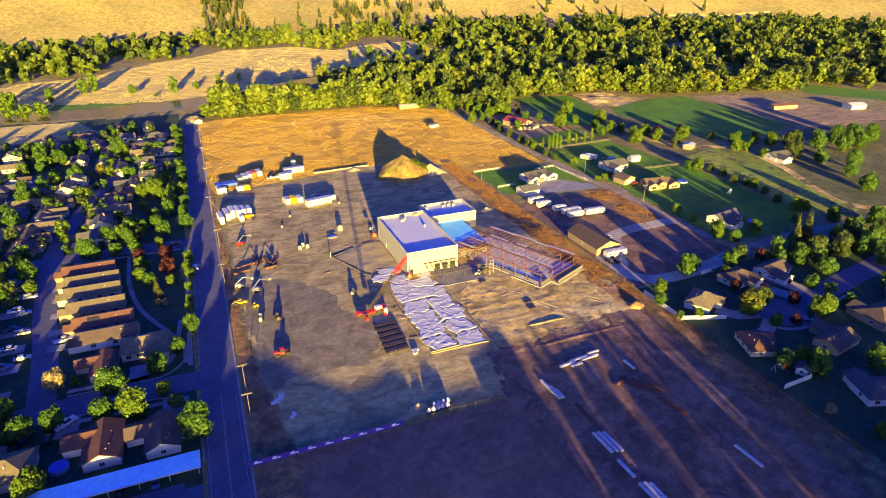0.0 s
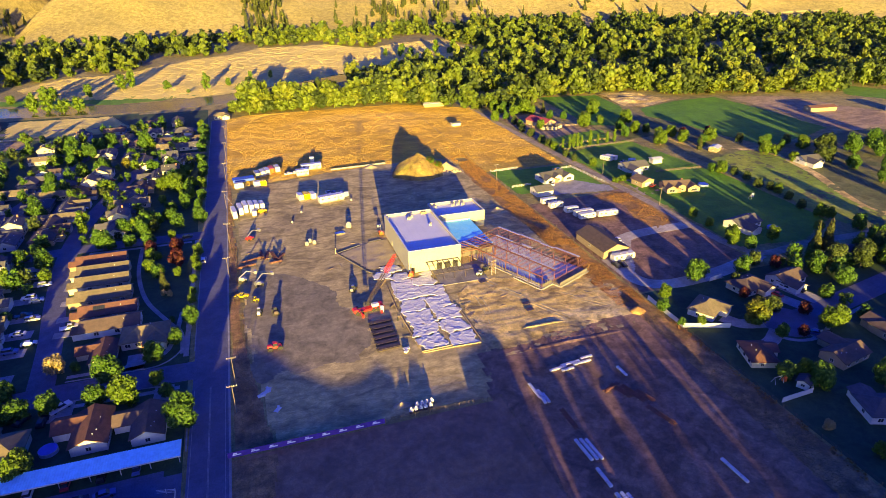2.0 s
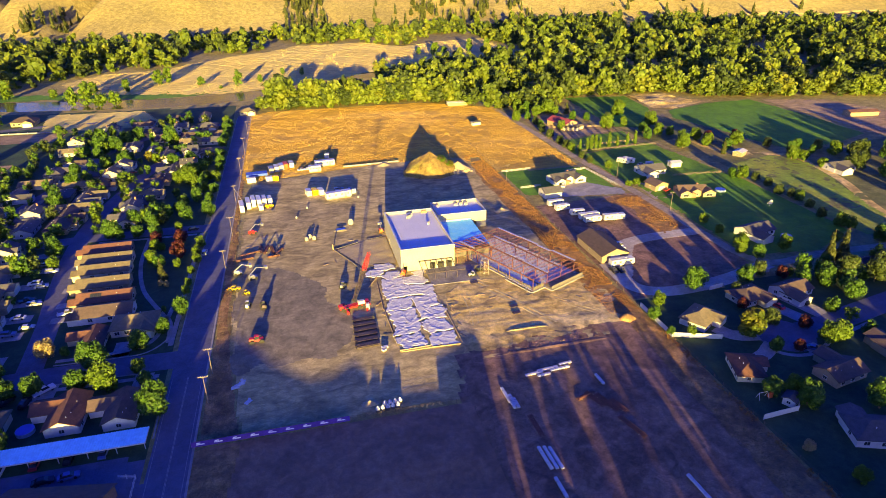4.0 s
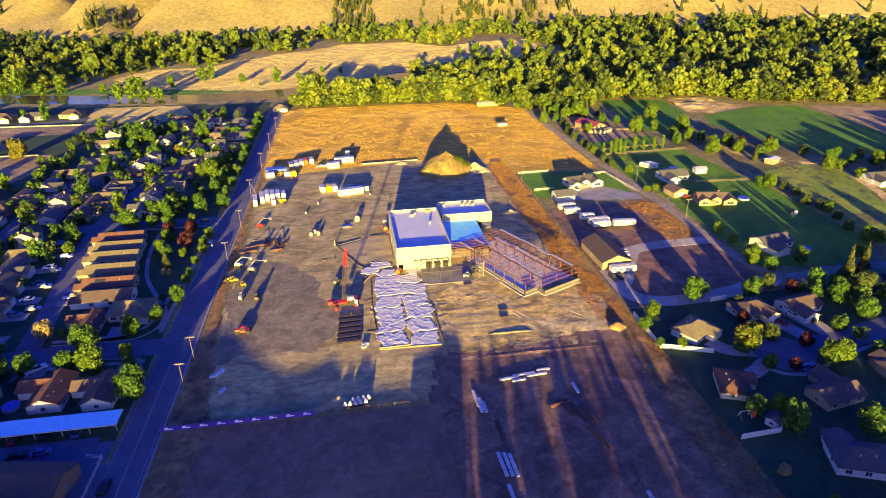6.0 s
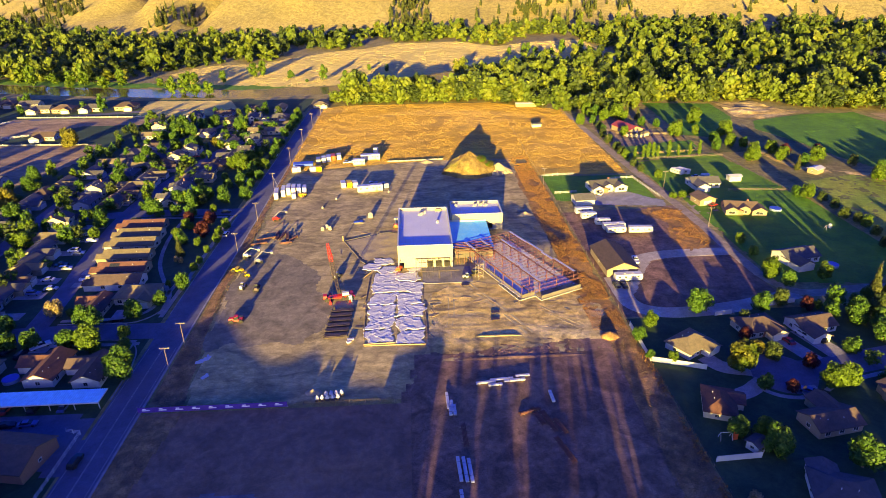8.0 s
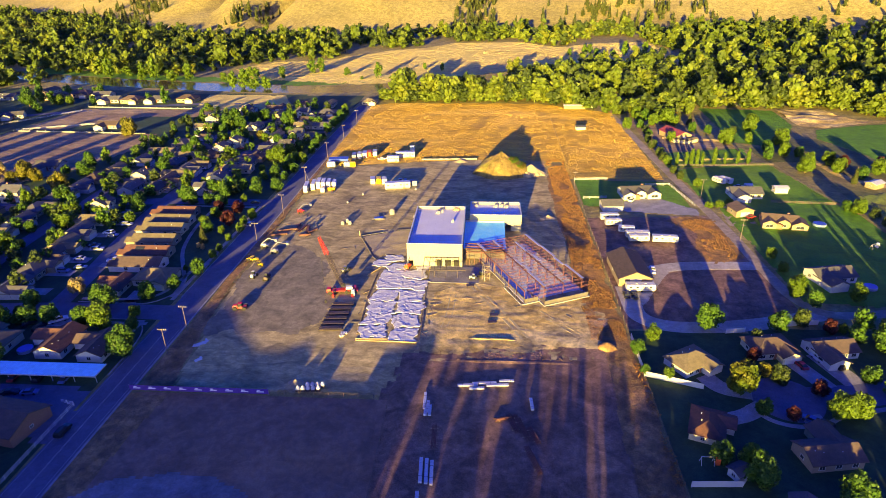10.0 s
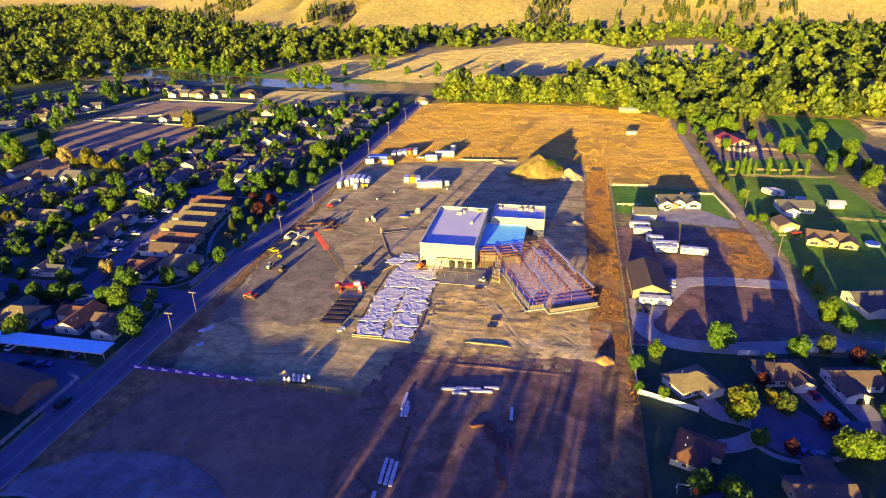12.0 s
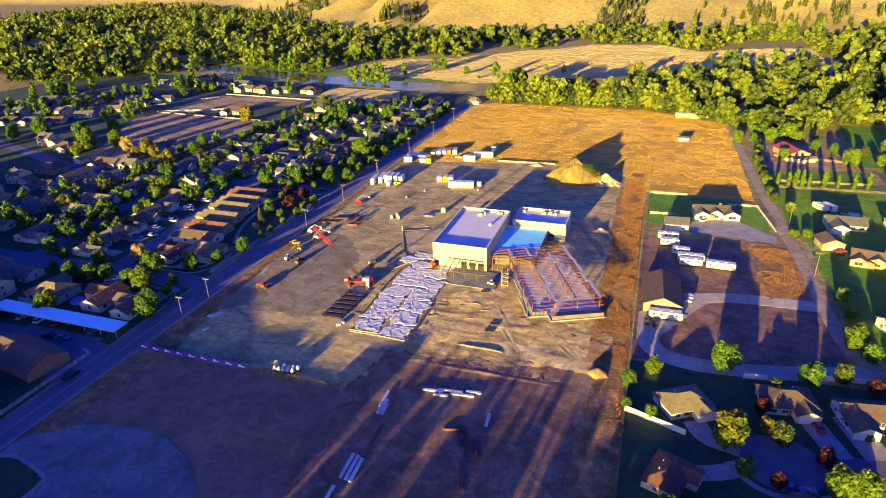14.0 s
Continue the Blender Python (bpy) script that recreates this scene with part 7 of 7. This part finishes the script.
def fence(label, pts, h=1.5, style="solid", material=None, post=None, step=3.0):
    fobj = thing("fence", label, "fence", "fences", pose(pts[0][0], pts[0][1], 0))
    o = Vector((*pts[0], 0))
    material = material or M["white"]
    for a, b in zip(pts, pts[1:]):
        a, b = Vector((*a, 0)) - o, Vector((*b, 0)) - o
        n = max(1, round((b - a).length / step))
        ang = math.degrees(math.atan2(b.y - a.y, b.x - a.x))
        d = (b - a) / n
        for k in range(n):
            p = a + d * k
            piece("post", post or POST_W, fobj, pose(p.x, p.y, 0, 0, 0, ang))
        bm = bmesh.new()
        mid, ln = (a + b) / 2, (b - a).length
        if style == "solid":
            box(bm, (0, 0, h / 2 + 0.05), (ln, 0.06, h - 0.1)), box(bm, (0, 0, h), (ln, 0.1, 0.12))
        elif style == "rail":
            for z in (0.45, 0.85, 1.25):
                box(bm, (0, 0, z), (ln, 0.05, 0.12))
        else:
            for z in (0.4, 0.75, 1.1, 1.4):
                box(bm, (0, 0, z), (ln, 0.02, 0.03))
        pn = part("panel" if style == "solid" else "rail", bm, material, fobj)
        pn.matrix_basis = pose(mid.x, mid.y, 0, 0, 0, ang)
    return fobj


fence("white vinyl privacy fence round a back yard", [(124.9, 152), (124.8, 133), (139, 128)], 1.7)
fence("white vinyl privacy fence behind houses", [(126, 93.8), (137, 94.4), (140, 98)], 1.7)
fence("white vinyl privacy fence behind houses", [(154, 155.6), (160, 156.6)], 1.7), fence("white vinyl privacy fence behind houses", [(174, 160.6), (184, 162)], 1.7)
fence("wire fence with wooden posts along dry weeds", [(124.6, 60), (124.6, 132)], 1.4, "wire", M["bark"], POST_T, 4)
fence("wire fence with wooden posts along dry weeds", [(124.8, 153), (125, 300), (125.5, 440)], 1.4, "wire", M["bark"], POST_T, 5)
fence("white rail fence beside the road", [(-26, 80), (-26, 113), (-30, 114)], 1.3, "rail", step=2.5)
fence("pale rail fence round the green pasture", [(184, 322), (236, 325), (238, 290), (241, 262)], 1.3, "rail", M["pole"], POST_T, 3.5)
fence("pale rail fence across the pasture", [(212, 268), (240, 266)], 1.3, "rail", M["pole"], POST_T, 3.5)
fence("white rail fence round the lawn", [(160, 290), (172, 291), (176, 262)], 1.2, "rail", step=3), fence("white rail fence round the lawn", [(126, 298), (143, 299)], 1.2, "rail", step=3), fence("white rail fence round the lawn", [(127, 271), (138, 272)], 1.2, "rail", step=3)
fence("long white vinyl fence beside a bare field", [(-247, 392), (-149, 386)], 0.9, material=M["paleboard"], step=6), fence("long white vinyl fence beside a bare field", [(-239, 468), (-139, 461)], 0.9, material=M["paleboard"], step=6)
fence("white rail fence across a bare field", [(-246, 394), (-200, 412)], 1.4, "rail", step=4), fence("white rail fence across a bare field", [(-300, 372), (-236, 454)], 1.4, "rail", step=5)
fence("white vinyl privacy fence beside a carport", [(-76, 131), (-71, 131), (-68.5, 145)], 1.8)
fence("wooden rail fence round the horse pens", [(187, 332), (226, 335), (228, 372), (190, 378)], 1.3, "rail", M["lumber"], POST_T, 4)
M["signwhite"] = plain("white_print", (0.85, 0.85, 0.85), 0.5, vary=0.05)
bf = thing("banner_fence", "purple banner fence with white printed marks", "banner fence", m=pose(-14.7, 120.1, 0))
part("cloth", bm_box(((19.2, 0, 0.95), (38.4, 0.05, 1.6))), M["purple"], bf)
for k in range(10):
    part("post", bm_box(((k * 4.26, 0.06, 0.95), (0.07, 0.07, 2.0))), M["galv"], bf)
for k in range(9):
    part("printed_mark", bm_box(((2.1 + k * 4.26, -0.035, 0.85), (2.0, 0.02, 0.34)), ((1.7 + k * 4.26, -0.035, 1.25), (0.9, 0.02, 0.34))), M["signwhite"], bf)
fence("low wire fence with wooden posts between fields", [(23.9, 120.2), (56, 120), (56.5, 60)], 1.3, "wire", M["bark"], POST_T, 4)


# ---- poles ----
def power_pole(x, y, h=9.0):
    p = thing("power_pole", "weathered wooden power pole with crossarm", "power pole", "power poles", pose(x, y, 0))
    bm = bmesh.new()
    tube(bm, (0, 0, -0.2), (0, 0, h), 0.12, 0.08)
    part("pole", bm, M["pole"], p)
    part("crossarm", bm_box(((0, 0.12, h - 0.5), (2.6, 0.14, 0.18))), M["pole"], p)
    for s in (-1.2, -0.5, 0.5, 1.2):
        bm = bmesh.new()
        tube(bm, (s, 0.12, h - 0.42), (s, 0.12, h - 0.15), 0.06, 0.04, 6)
        part("insulator", bm, M["white"], p)


for x, y in ((-12.3, 136.8), (-12.2, 149.8), (-12.6, 215.6), (-12.0, 249), (-12.6, 290), (-12.3, 336), (-11.8, 378), (-11.4, 420), (-11, 462), (183.4, 226), (182.6, 275), (177.8, 356), (124.2, 285)):
    power_pole(x, y)
guy = thing("guy_wire", "pale diagonal guy wire of a power pole", "guy wire", m=pose(-12.6, 290, 0))
bm = bmesh.new()
bar(bm, (0, 0, 7.5), (5.5, -9, 0.1), 0.09)
part("wire", bm, M["galv"], guy)


# ---- vehicles ----
PAINT = {"white": plain("white_car_paint", (0.58, 0.58, 0.59), 0.3, vary=0.05), "black": plain("black_car_paint", (0.02, 0.02, 0.025), 0.25, vary=0.05),
         "silver": plain("silver_car_paint", (0.42, 0.43, 0.45), 0.3, 0.4, vary=0.05), "red": plain("red_car_paint", (0.35, 0.03, 0.03), 0.3, vary=0.05), "blue": plain("blue_car_paint", (0.05, 0.10, 0.25), 0.3, vary=0.05)}
CAR = {}


def loft(bm, prof, w, top_w):
    """A body from a side outline (x, z), narrower towards its top."""
    zmax, zmin = max(p[1] for p in prof), min(p[1] for p in prof)
    rows = []
    for s in (-1, 1):
        rows.append([bm.verts.new((x, s * (w + (top_w - w) * (z - zmin) / (zmax - zmin)) / 2, z)) for x, z in prof])
    n = len(prof)
    bm.faces.new(rows[0][::-1]), bm.faces.new(rows[1])
    for i in range(n):
        bm.faces.new((rows[0][i], rows[0][(i + 1) % n], rows[1][(i + 1) % n], rows[1][i]))
    bmesh.ops.recalc_face_normals(bm, faces=bm.faces)


def build_car(style, paint):
    c = thing("car", {"sedan": f"parked {paint} sedan with dark windows", "suv": f"parked {paint} sport utility car with dark windows", "pickup": f"parked {paint} pickup truck with open bed"}[style], "car" if style != "pickup" else "pickup truck", "parked cars")
    bm = bmesh.new()
    if style == "sedan":
        loft(bm, [(-2.3, 0.35), (2.3, 0.35), (2.32, 0.7), (1.2, 0.92), (-1.7, 0.95), (-2.3, 0.85)], 1.8, 1.66)
        glass = [(-1.7, 0.95), (1.15, 0.92), (0.45, 1.4), (-1.0, 1.42)]
    elif style == "suv":
        loft(bm, [(-2.35, 0.4), (2.35, 0.4), (2.35, 0.95), (1.2, 1.08), (-2.3, 1.1)], 1.9, 1.8)
        glass = [(-2.2, 1.1), (1.1, 1.08), (0.5, 1.7), (-2.0, 1.72)]
    else:
        loft(bm, [(-2.9, 0.5), (2.9, 0.5), (2.9, 1.05), (1.5, 1.15), (-0.6, 1.15), (-0.6, 0.8), (-2.8, 0.8), (-2.8, 1.15), (-2.9, 1.15)], 1.95, 1.9)
        glass = [(-0.6, 1.15), (1.45, 1.15), (0.8, 1.78), (-0.45, 1.8)]
    part("body", bm, PAINT[paint], c)
    bm = bmesh.new()
    loft(bm, glass, 1.62, 1.3)
    part("window_glass", bm, M["glass"], c)
    (x0, z0), (x1, z1) = glass[3], glass[2]
    part("roof", bm_box((((x0 + x1) / 2, 0, (z0 + z1) / 2 + 0.02), (x1 - x0, 1.3, 0.05))), PAINT[paint], c)
    k = 1.4 if style != "pickup" else 1.8
    for wx in (-k, k):
        for wy in (-0.82, 0.82):
            piece("wheel", WHEEL[0.34], c, pose(wx, wy, 0.34))
    for wy in (-0.6, 0.6):
        part("headlight", bm_box(((2.33 if style != "pickup" else 2.9, wy, 0.7), (0.05, 0.35, 0.14))), M["chrome"], c)
    return c


def car(style, paint, x, y, rot, z=0.1):
    if (style, paint) in CAR:
        ob = copy_thing(CAR[style, paint], Matrix())
    else:
        ob = CAR[style, paint] = build_car(style, paint)
    ob.matrix_basis = pose(x, y, z, 0, 0, rot)


for st_, pt, x, y, r in (("pickup", "white", -67.3, 247.6, 5), ("suv", "white", -76.7, 231.6, 8), ("pickup", "white", -62.2, 196.4, 8), ("sedan", "silver", -72.4, 190.3, 5), ("pickup", "white", -56.6, 153.0, 40), ("sedan", "white", -45.6, 157.6, 5),
                         ("sedan", "black", -65, 150.6, 60), ("suv", "black", -59.8, 148.4, 85), ("suv", "silver", -21.9, 233.7, 88), ("sedan", "black", -29, 260.4, 10), ("sedan", "red", -70.4, 352, 15), ("sedan", "white", -77.4, 311.3, 8),
                         ("sedan", "silver", -76.8, 219.7, 8), ("sedan", "white", -64.5, 224, 8), ("suv", "silver", -75.0, 206, 8), ("sedan", "black", -63, 213.6, 8)):
    car(st_, pt, x, y, r)
for st_, pt, x, y, r in (("suv", "black", -26.4 + 4, 103, 88), ("sedan", "black", -46.3, 117, 10), ("sedan", "blue", -41, 117.2, 10), ("suv", "white", 175.2, 143.0, 105), ("suv", "black", 178.6, 139.8, 105), ("sedan", "red", 168.9, 139.6, 105), ("suv", "black", 163.4, 115.0, 140), ("sedan", "blue", 161.2, 116.6, 140),
                         ("sedan", "black", 128.6, 177.5, 90), ("sedan", "black", 131.2, 177, 90), ("pickup", "white", 141.6, 196.0, 80), ("suv", "blue", 39.0, 293, 100), ("suv", "blue", 42.5, 292, 100), ("pickup", "white", 36.5, 293, 100), ("sedan", "white", 24, 332, 10), ("sedan", "white", 20.5, 331.5, 20),
                         ("suv", "white", 149, 268.5, 60), ("sedan", "silver", 205, 289, 5), ("pickup", "black", 141.0, 233.5, 175), ("suv", "white", 210, 160, 20), ("sedan", "black", 205, 158, 20), ("sedan", "red", 196, 249, 30), ("pickup", "white", -30.5, 303, 88), ("suv", "white", -23, 348, 88), ("sedan", "silver", -24.6, 402, 88),
                         ("pickup", "black", 79.5, 190.2, 20)):
    car(st_, pt, x, y, r, 0.26 if st_ == "pickup" and x == 79.5 else 0.11)


for i, y in enumerate((238, 222, 208.8, 197, 186.5, 276, 289, 298.4, 318, 330.5)):
    x0 = -68.5 - max(0, min(y, 255) - 192) * 0.1
    car(("sedan", "suv", "pickup")[i % 3], ("silver", "white", "black", "white", "blue")[i % 5], x0 - 8.2, y + 0.4, 180 if i % 2 else 0, 0.13)
for i, y in enumerate((277, 287.6, 298.5, 308, 319.4, 331)):
    car(("suv", "sedan")[i % 2], ("white", "silver", "black", "red", "white", "blue")[i], -64.6 + (y - 276) * 0.1, y, 0, 0.13)


def camper(x, y, rot, ln=8.5):
    c = thing("travel_trailer", "long white travel trailer with small dark windows", "travel trailer", "travel trailers", pose(x, y, 0.06, 0, 0, rot))
    bm = bmesh.new()
    loft(bm, [(-ln / 2, 0.6), (ln / 2 - 0.4, 0.6), (ln / 2, 1.2), (ln / 2 - 0.3, 2.9), (-ln / 2, 3.0)], 2.5, 2.45)
    part("body", bm, M["white"], c)
    for k in range(4):
        for s in (-1, 1):
            part("window", bm_box(((-ln / 2 + ln * (k + 0.6) / 4.4, s * 1.25, 2.0), (0.8, 0.06, 0.55))), M["glass"], c)
    part("door", bm_box(((0.8, -1.26, 1.6), (0.7, 0.05, 1.9))), M["galv"], c)
    part("stripe", bm_box(((-0.2, -1.255, 1.3), (ln - 0.8, 0.04, 0.18)), ((-0.2, 1.255, 1.3), (ln - 0.8, 0.04, 0.18))), M["chrome"], c)
    for k in range(2):
        part("roof_vent", bm_box(((-1.5 + 3 * k, 0, 3.05), (0.6, 0.6, 0.2))), M["galv"], c)
    for wx in (-0.6, 0.3):
        for wy in (-1.05, 1.05):
            piece("wheel", WHEEL[0.34], c, pose(wx, wy, 0.34))
    bm = bmesh.new()
    bar(bm, (ln / 2 - 0.3, 0.4, 0.55), (ln / 2 + 1.2, 0, 0.5), 0.1), bar(bm, (ln / 2 - 0.3, -0.4, 0.55), (ln / 2 + 1.2, 0, 0.5), 0.1)
    part("drawbar", bm, M["black"], c)


for x, y, r, ln in ((134.6, 245.4, 5, 8.0), (135.2, 239.2, 5, 7.0), (139.0, 231.6, 175, 6.5), (142.6, 226.6, 3, 9.5), (142.4, 222.8, 3, 8.0), (152.6, 222.4, -3, 10.0), (134.0, 181.4, 3, 10.0), (201, 296, 120, 7), (197.5, 295.5, 120, 7), (208.3, 285.8, 0, 4)):
    camper(x, y, r, ln)

# ---- outbuildings ----
def shed(name, label, cat, x, y, rot, lx, ly, hw, slope, along, wallm, roofm, door=None):
    s = thing(name, label, cat, m=pose(x, y, 0, 0, 0, rot))
    bw, br = bmesh.new(), bmesh.new()
    gable(bw, br, 0, 0, lx, ly, hw, slope, along, 0.5)
    part("wall", bw, wallm, s), part("roof", br, roofm, s)
    if door:
        dx, w, h = door
        bm = bmesh.new()
        for k in range(4):
            box(bm, (0, -0.03, h * (k + 0.5) / 4), (w, 0.08, h / 4 - 0.04))
        d = part("overhead_door", bm, M["white"], s)
        d.matrix_basis = pose(dx, -ly / 2 - 0.01, 0)
    for q in (-1, 1):
        window_on(s, q * lx / 2, 0, hw * 0.55, 1.0, 0.8, 90 * q)
    return s


shed("workshop", "large tan workshop with dark brown gabled roof", "workshop", 132.6, 194.6, 2, 11.4, 20, 3.2, 0.42, "y", M["wall_tan"], M["roof_brown"], (0, 4, 2.9))
shed("garage", "white detached garage with grey hip roof", "garage", 137.6, 258.8, 4, 9, 7.5, 2.8, 0.45, "x", M["wall_white"], M["roof_grey"], (0, 5, 2.3))
shed("barn", "red-roofed horse barn with pale end walls", "barn", 199, 383, 20, 11, 18, 3.4, 0.4, "y", M["wall_tan"], plain("faded_red_roofing", (0.24, 0.045, 0.05), 0.7), (0, 3, 2.8))
shed("long_shed", "long low white-roofed shed at the field edge", "shed", 147, 466, -2, 17, 5, 2.6, 0.2, "x", M["wall_tan"], M["roof_white"])
shed("small_shed", "small grey-roofed farm shed on bare ground", "shed", 270, 291, 30, 7, 5, 2.6, 0.3, "x", M["wall_tan"], M["roof_white"])
shed("garage", "brown detached garage beside a farmhouse", "garage", 193, 254, 10, 8, 8, 3.0, 0.4, "y", M["wall_tan"], M["roof_brown"], (0, 4, 2.4))
shed("garden_shed", "small white garden shed behind a house", "shed", 137.2, 97.5, 30, 3.5, 3, 2.2, 0.4, "x", M["wall_white"], M["roof_grey"])
shed("stock_shelter", "small open stock shelter in the golden field", "shed", 142.6, 402, 5, 6, 3.5, 2.2, 0.25, "x", M["wall_white"], M["roof_grey"])
shed("tack_room", "small white cabin beside the pasture", "shed", 222, 283, 0, 6, 4, 2.6, 0.3, "x", M["wall_white"], M["roof_white"])
shed("red_shed", "long red-roofed shed in far pasture", "shed", 418, 352, -8, 22, 8, 3, 0.25, "x", M["wall_tan"], M["roof_red"])
shed("far_shed", "pale farm shed in far pasture", "shed", 470, 330, -8, 14, 9, 3.2, 0.3, "x", M["wall_white"], M["roof_white"])
shed("church_hall", "brick hall with brown roof beside parking", "hall", -41, 105, -10, 22, 12, 3.2, 0.4, "x", M["brick"], M["roof_brown"])
shed("field_hut", "small white hut in the golden field", "hut", 160, 470, 0, 4, 3.5, 2.3, 0.4, "x", M["wall_white"], M["roof_grey"])
for k, (x, y) in enumerate(((196, 372), (199, 370.5), (202, 369), (205, 371), (208, 373))):
    shed("horse_stall", "small cream horse stall beside the barn", "stall", x, y, 15, 2.6, 3.2, 2.2, 0.3, "x", M["wall_cream"], M["roof_tan"])

cp = thing("carport", "long blue metal-roofed carport", "carport", m=pose(-51, 124.6, 0))
bm = bmesh.new()
L2, D2 = 26.0, 2.9
prof = []
for k in range(86):
    x0, q = -L2 + k * 2 * L2 / 86, 2 * L2 / 86
    prof += [(x0, 2.9), (x0 + 0.5 * q, 2.9), (x0 + 0.6 * q, 2.99), (x0 + 0.9 * q, 2.99)]
prof.append((L2, 2.9))
grid = [[bm.verts.new((x, y, z + dz)) for x, z in prof] for y, dz in ((-D2, 0), (D2, 0), (D2, -0.05), (-D2, -0.05))]
for i in range(len(prof) - 1):
    for r0 in range(4):
        bm.faces.new((grid[r0][i], grid[r0][i + 1], grid[(r0 + 1) % 4][i + 1], grid[(r0 + 1) % 4][i]))
bmesh.ops.recalc_face_normals(bm, faces=bm.faces)
rf = part("roof", bm, plain("blue_metal_roof", (0.27, 0.84, 0.98), 0.6, 0.0), cp)
part("fascia", bm_box(((0, -D2 - 0.03, 2.78), (2 * L2 + 0.1, 0.06, 0.35)), ((L2 + 0.03, 0, 2.78), (0.06, 2 * D2, 0.35))), M["white"], cp)
for k in range(9):
    part("post", bm_box(((-L2 + 0.6 + k * (2 * L2 - 1.2) / 8, -1.8, 1.4), (0.16, 0.16, 2.8))), M["white"], cp)
for k, pt in enumerate(("black", "silver", "white", "red", "black", "blue")):
    car("sedan" if k % 2 else "suv", pt, -72 + k * 7.4, 123.4, 90)

# driveways of the houses along the street
for y in (244, 234.5, 225, 213.5, 202, 192):
    x = -66.5 - (y - 192) * 0.09
    ribbon("driveway", "pale concrete driveway between lawns", "driveway", M["concrete"], [(x, y + 1.2), (x + 6.5 + (244 - y) * 0.06, y + 1.2)], 3.6, 0.12)
for y in (208, 197, 186, 172, 221, 234, 248, 276, 288, 298, 308, 318, 330):
    x0 = -68.5 - max(0, min(y, 255) - 192) * 0.1
    ribbon("driveway", "pale concrete driveway between lawns", "driveway", M["concrete"], [(x0 - 4, y), (x0 - (14 if y < 260 else 12), y)], 4.6, 0.12)
for y in (276, 287, 298, 308, 319, 331):
    ribbon("driveway", "pale concrete driveway between lawns", "driveway", M["concrete"], [(-69 + (y - 276) * 0.1, y), (-61 + (y - 276) * 0.1, y)], 4.2, 0.12)
ribbon("driveway", "pale concrete driveway to the house", "driveway", M["concrete"], [(-40, 165), (-40, 174)], 5, 0.12)
ribbon("driveway", "pale concrete driveway to the house", "driveway", M["concrete"], [(-31, 155), (-31, 142), (-27, 138)], 5, 0.12)
ribbon("driveway", "pale concrete driveway to the house", "driveway", M["concrete"], [(-57, 156), (-57, 148)], 7, 0.12)
ribbon("driveway", "pale concrete driveway to the house", "driveway", M["concrete"], [(172, 130), (168, 141)], 5.5, 0.12)
ribbon("driveway", "pale concrete driveway to the house", "driveway", M["concrete"], [(180, 132), (176, 146)], 6.5, 0.12)
ribbon("driveway", "pale concrete driveway to the house", "driveway", M["concrete"], [(151, 127), (144, 129), (141, 134)], 5.5, 0.12)
ribbon("driveway", "pale concrete driveway to the house", "driveway", M["concrete"], [(152, 122), (146, 118), (140, 116)], 4.5, 0.12)
ribbon("driveway", "pale concrete driveway to the house", "driveway", M["concrete"], [(162, 119), (163, 112)], 5.5, 0.12)
ribbon("sidewalk", "curved pale sidewalk round the turning circle", "sidewalk", M["concrete"], [(148, 122), (152, 116.5), (158, 114.5), (165, 116), (172, 119.5), (190, 124)], 1.4, 0.13)


def pool(x, y, r):
    p = thing("round_pool", "round above-ground pool with blue water", "pool", "pools", pose(x, y, 0.05))
    bm = bmesh.new()
    tube(bm, (0, 0, 0), (0, 0, 1.0), r, n=24)
    part("wall", bm, M["sheath"], p)
    bm = bmesh.new()
    tube(bm, (0, 0, 0.9), (0, 0, 1.03), r * 0.93, n=24)
    part("water", bm, M["bluep"], p)


pool(221.4, 241.8, 2.6), pool(212.4, 186.4, 2.2), pool(-56, 136.5, 2.2)


def playset(x, y, rot, label, tower, chute):
    p = thing("play_set", label, "play set", m=pose(x, y, 0.05, 0, 0, rot))
    bm = bmesh.new()
    for a in (-1.4, 1.4):
        bar(bm, (a, -0.8, 0), (a, 0, 2.0), 0.09), bar(bm, (a, 0.8, 0), (a, 0, 2.0), 0.09)
    bar(bm, (-1.5, 0, 2.0), (1.5, 0, 2.0), 0.09)
    part("swing_frame", bm, M["white"], p)
    part("tower", bm_box(((2.3, 0, 1.0), (1.0, 1.0, 2.0), 0, 0.9)), tower, p)
    bm = bmesh.new()
    bar(bm, (2.8, 0, 1.4), (4.4, 0, 0.2), 0.6, 0.1)
    part("slide", bm, chute, p)


playset(131.5, 101, 0, "small red and white garden play set", M["orange"], M["redp"])
# stand-in for a white dish-like object, made with the play set's shape
playset(231, 219, 30, "small white dish-like object on a lawn, in play set shape", M["white"], M["white"])
pv = thing("solar_panel", "dark solar panels on a house roof", "solar panel", m=pose(-53.6, 200.3, 3.98, 22.8, 0, 0))
for k in range(3):
    part("module", bm_box(((k * 1.2 - 1.2, 0, 0.1), (1.1, 1.8, 0.05))), M["glass"], pv)
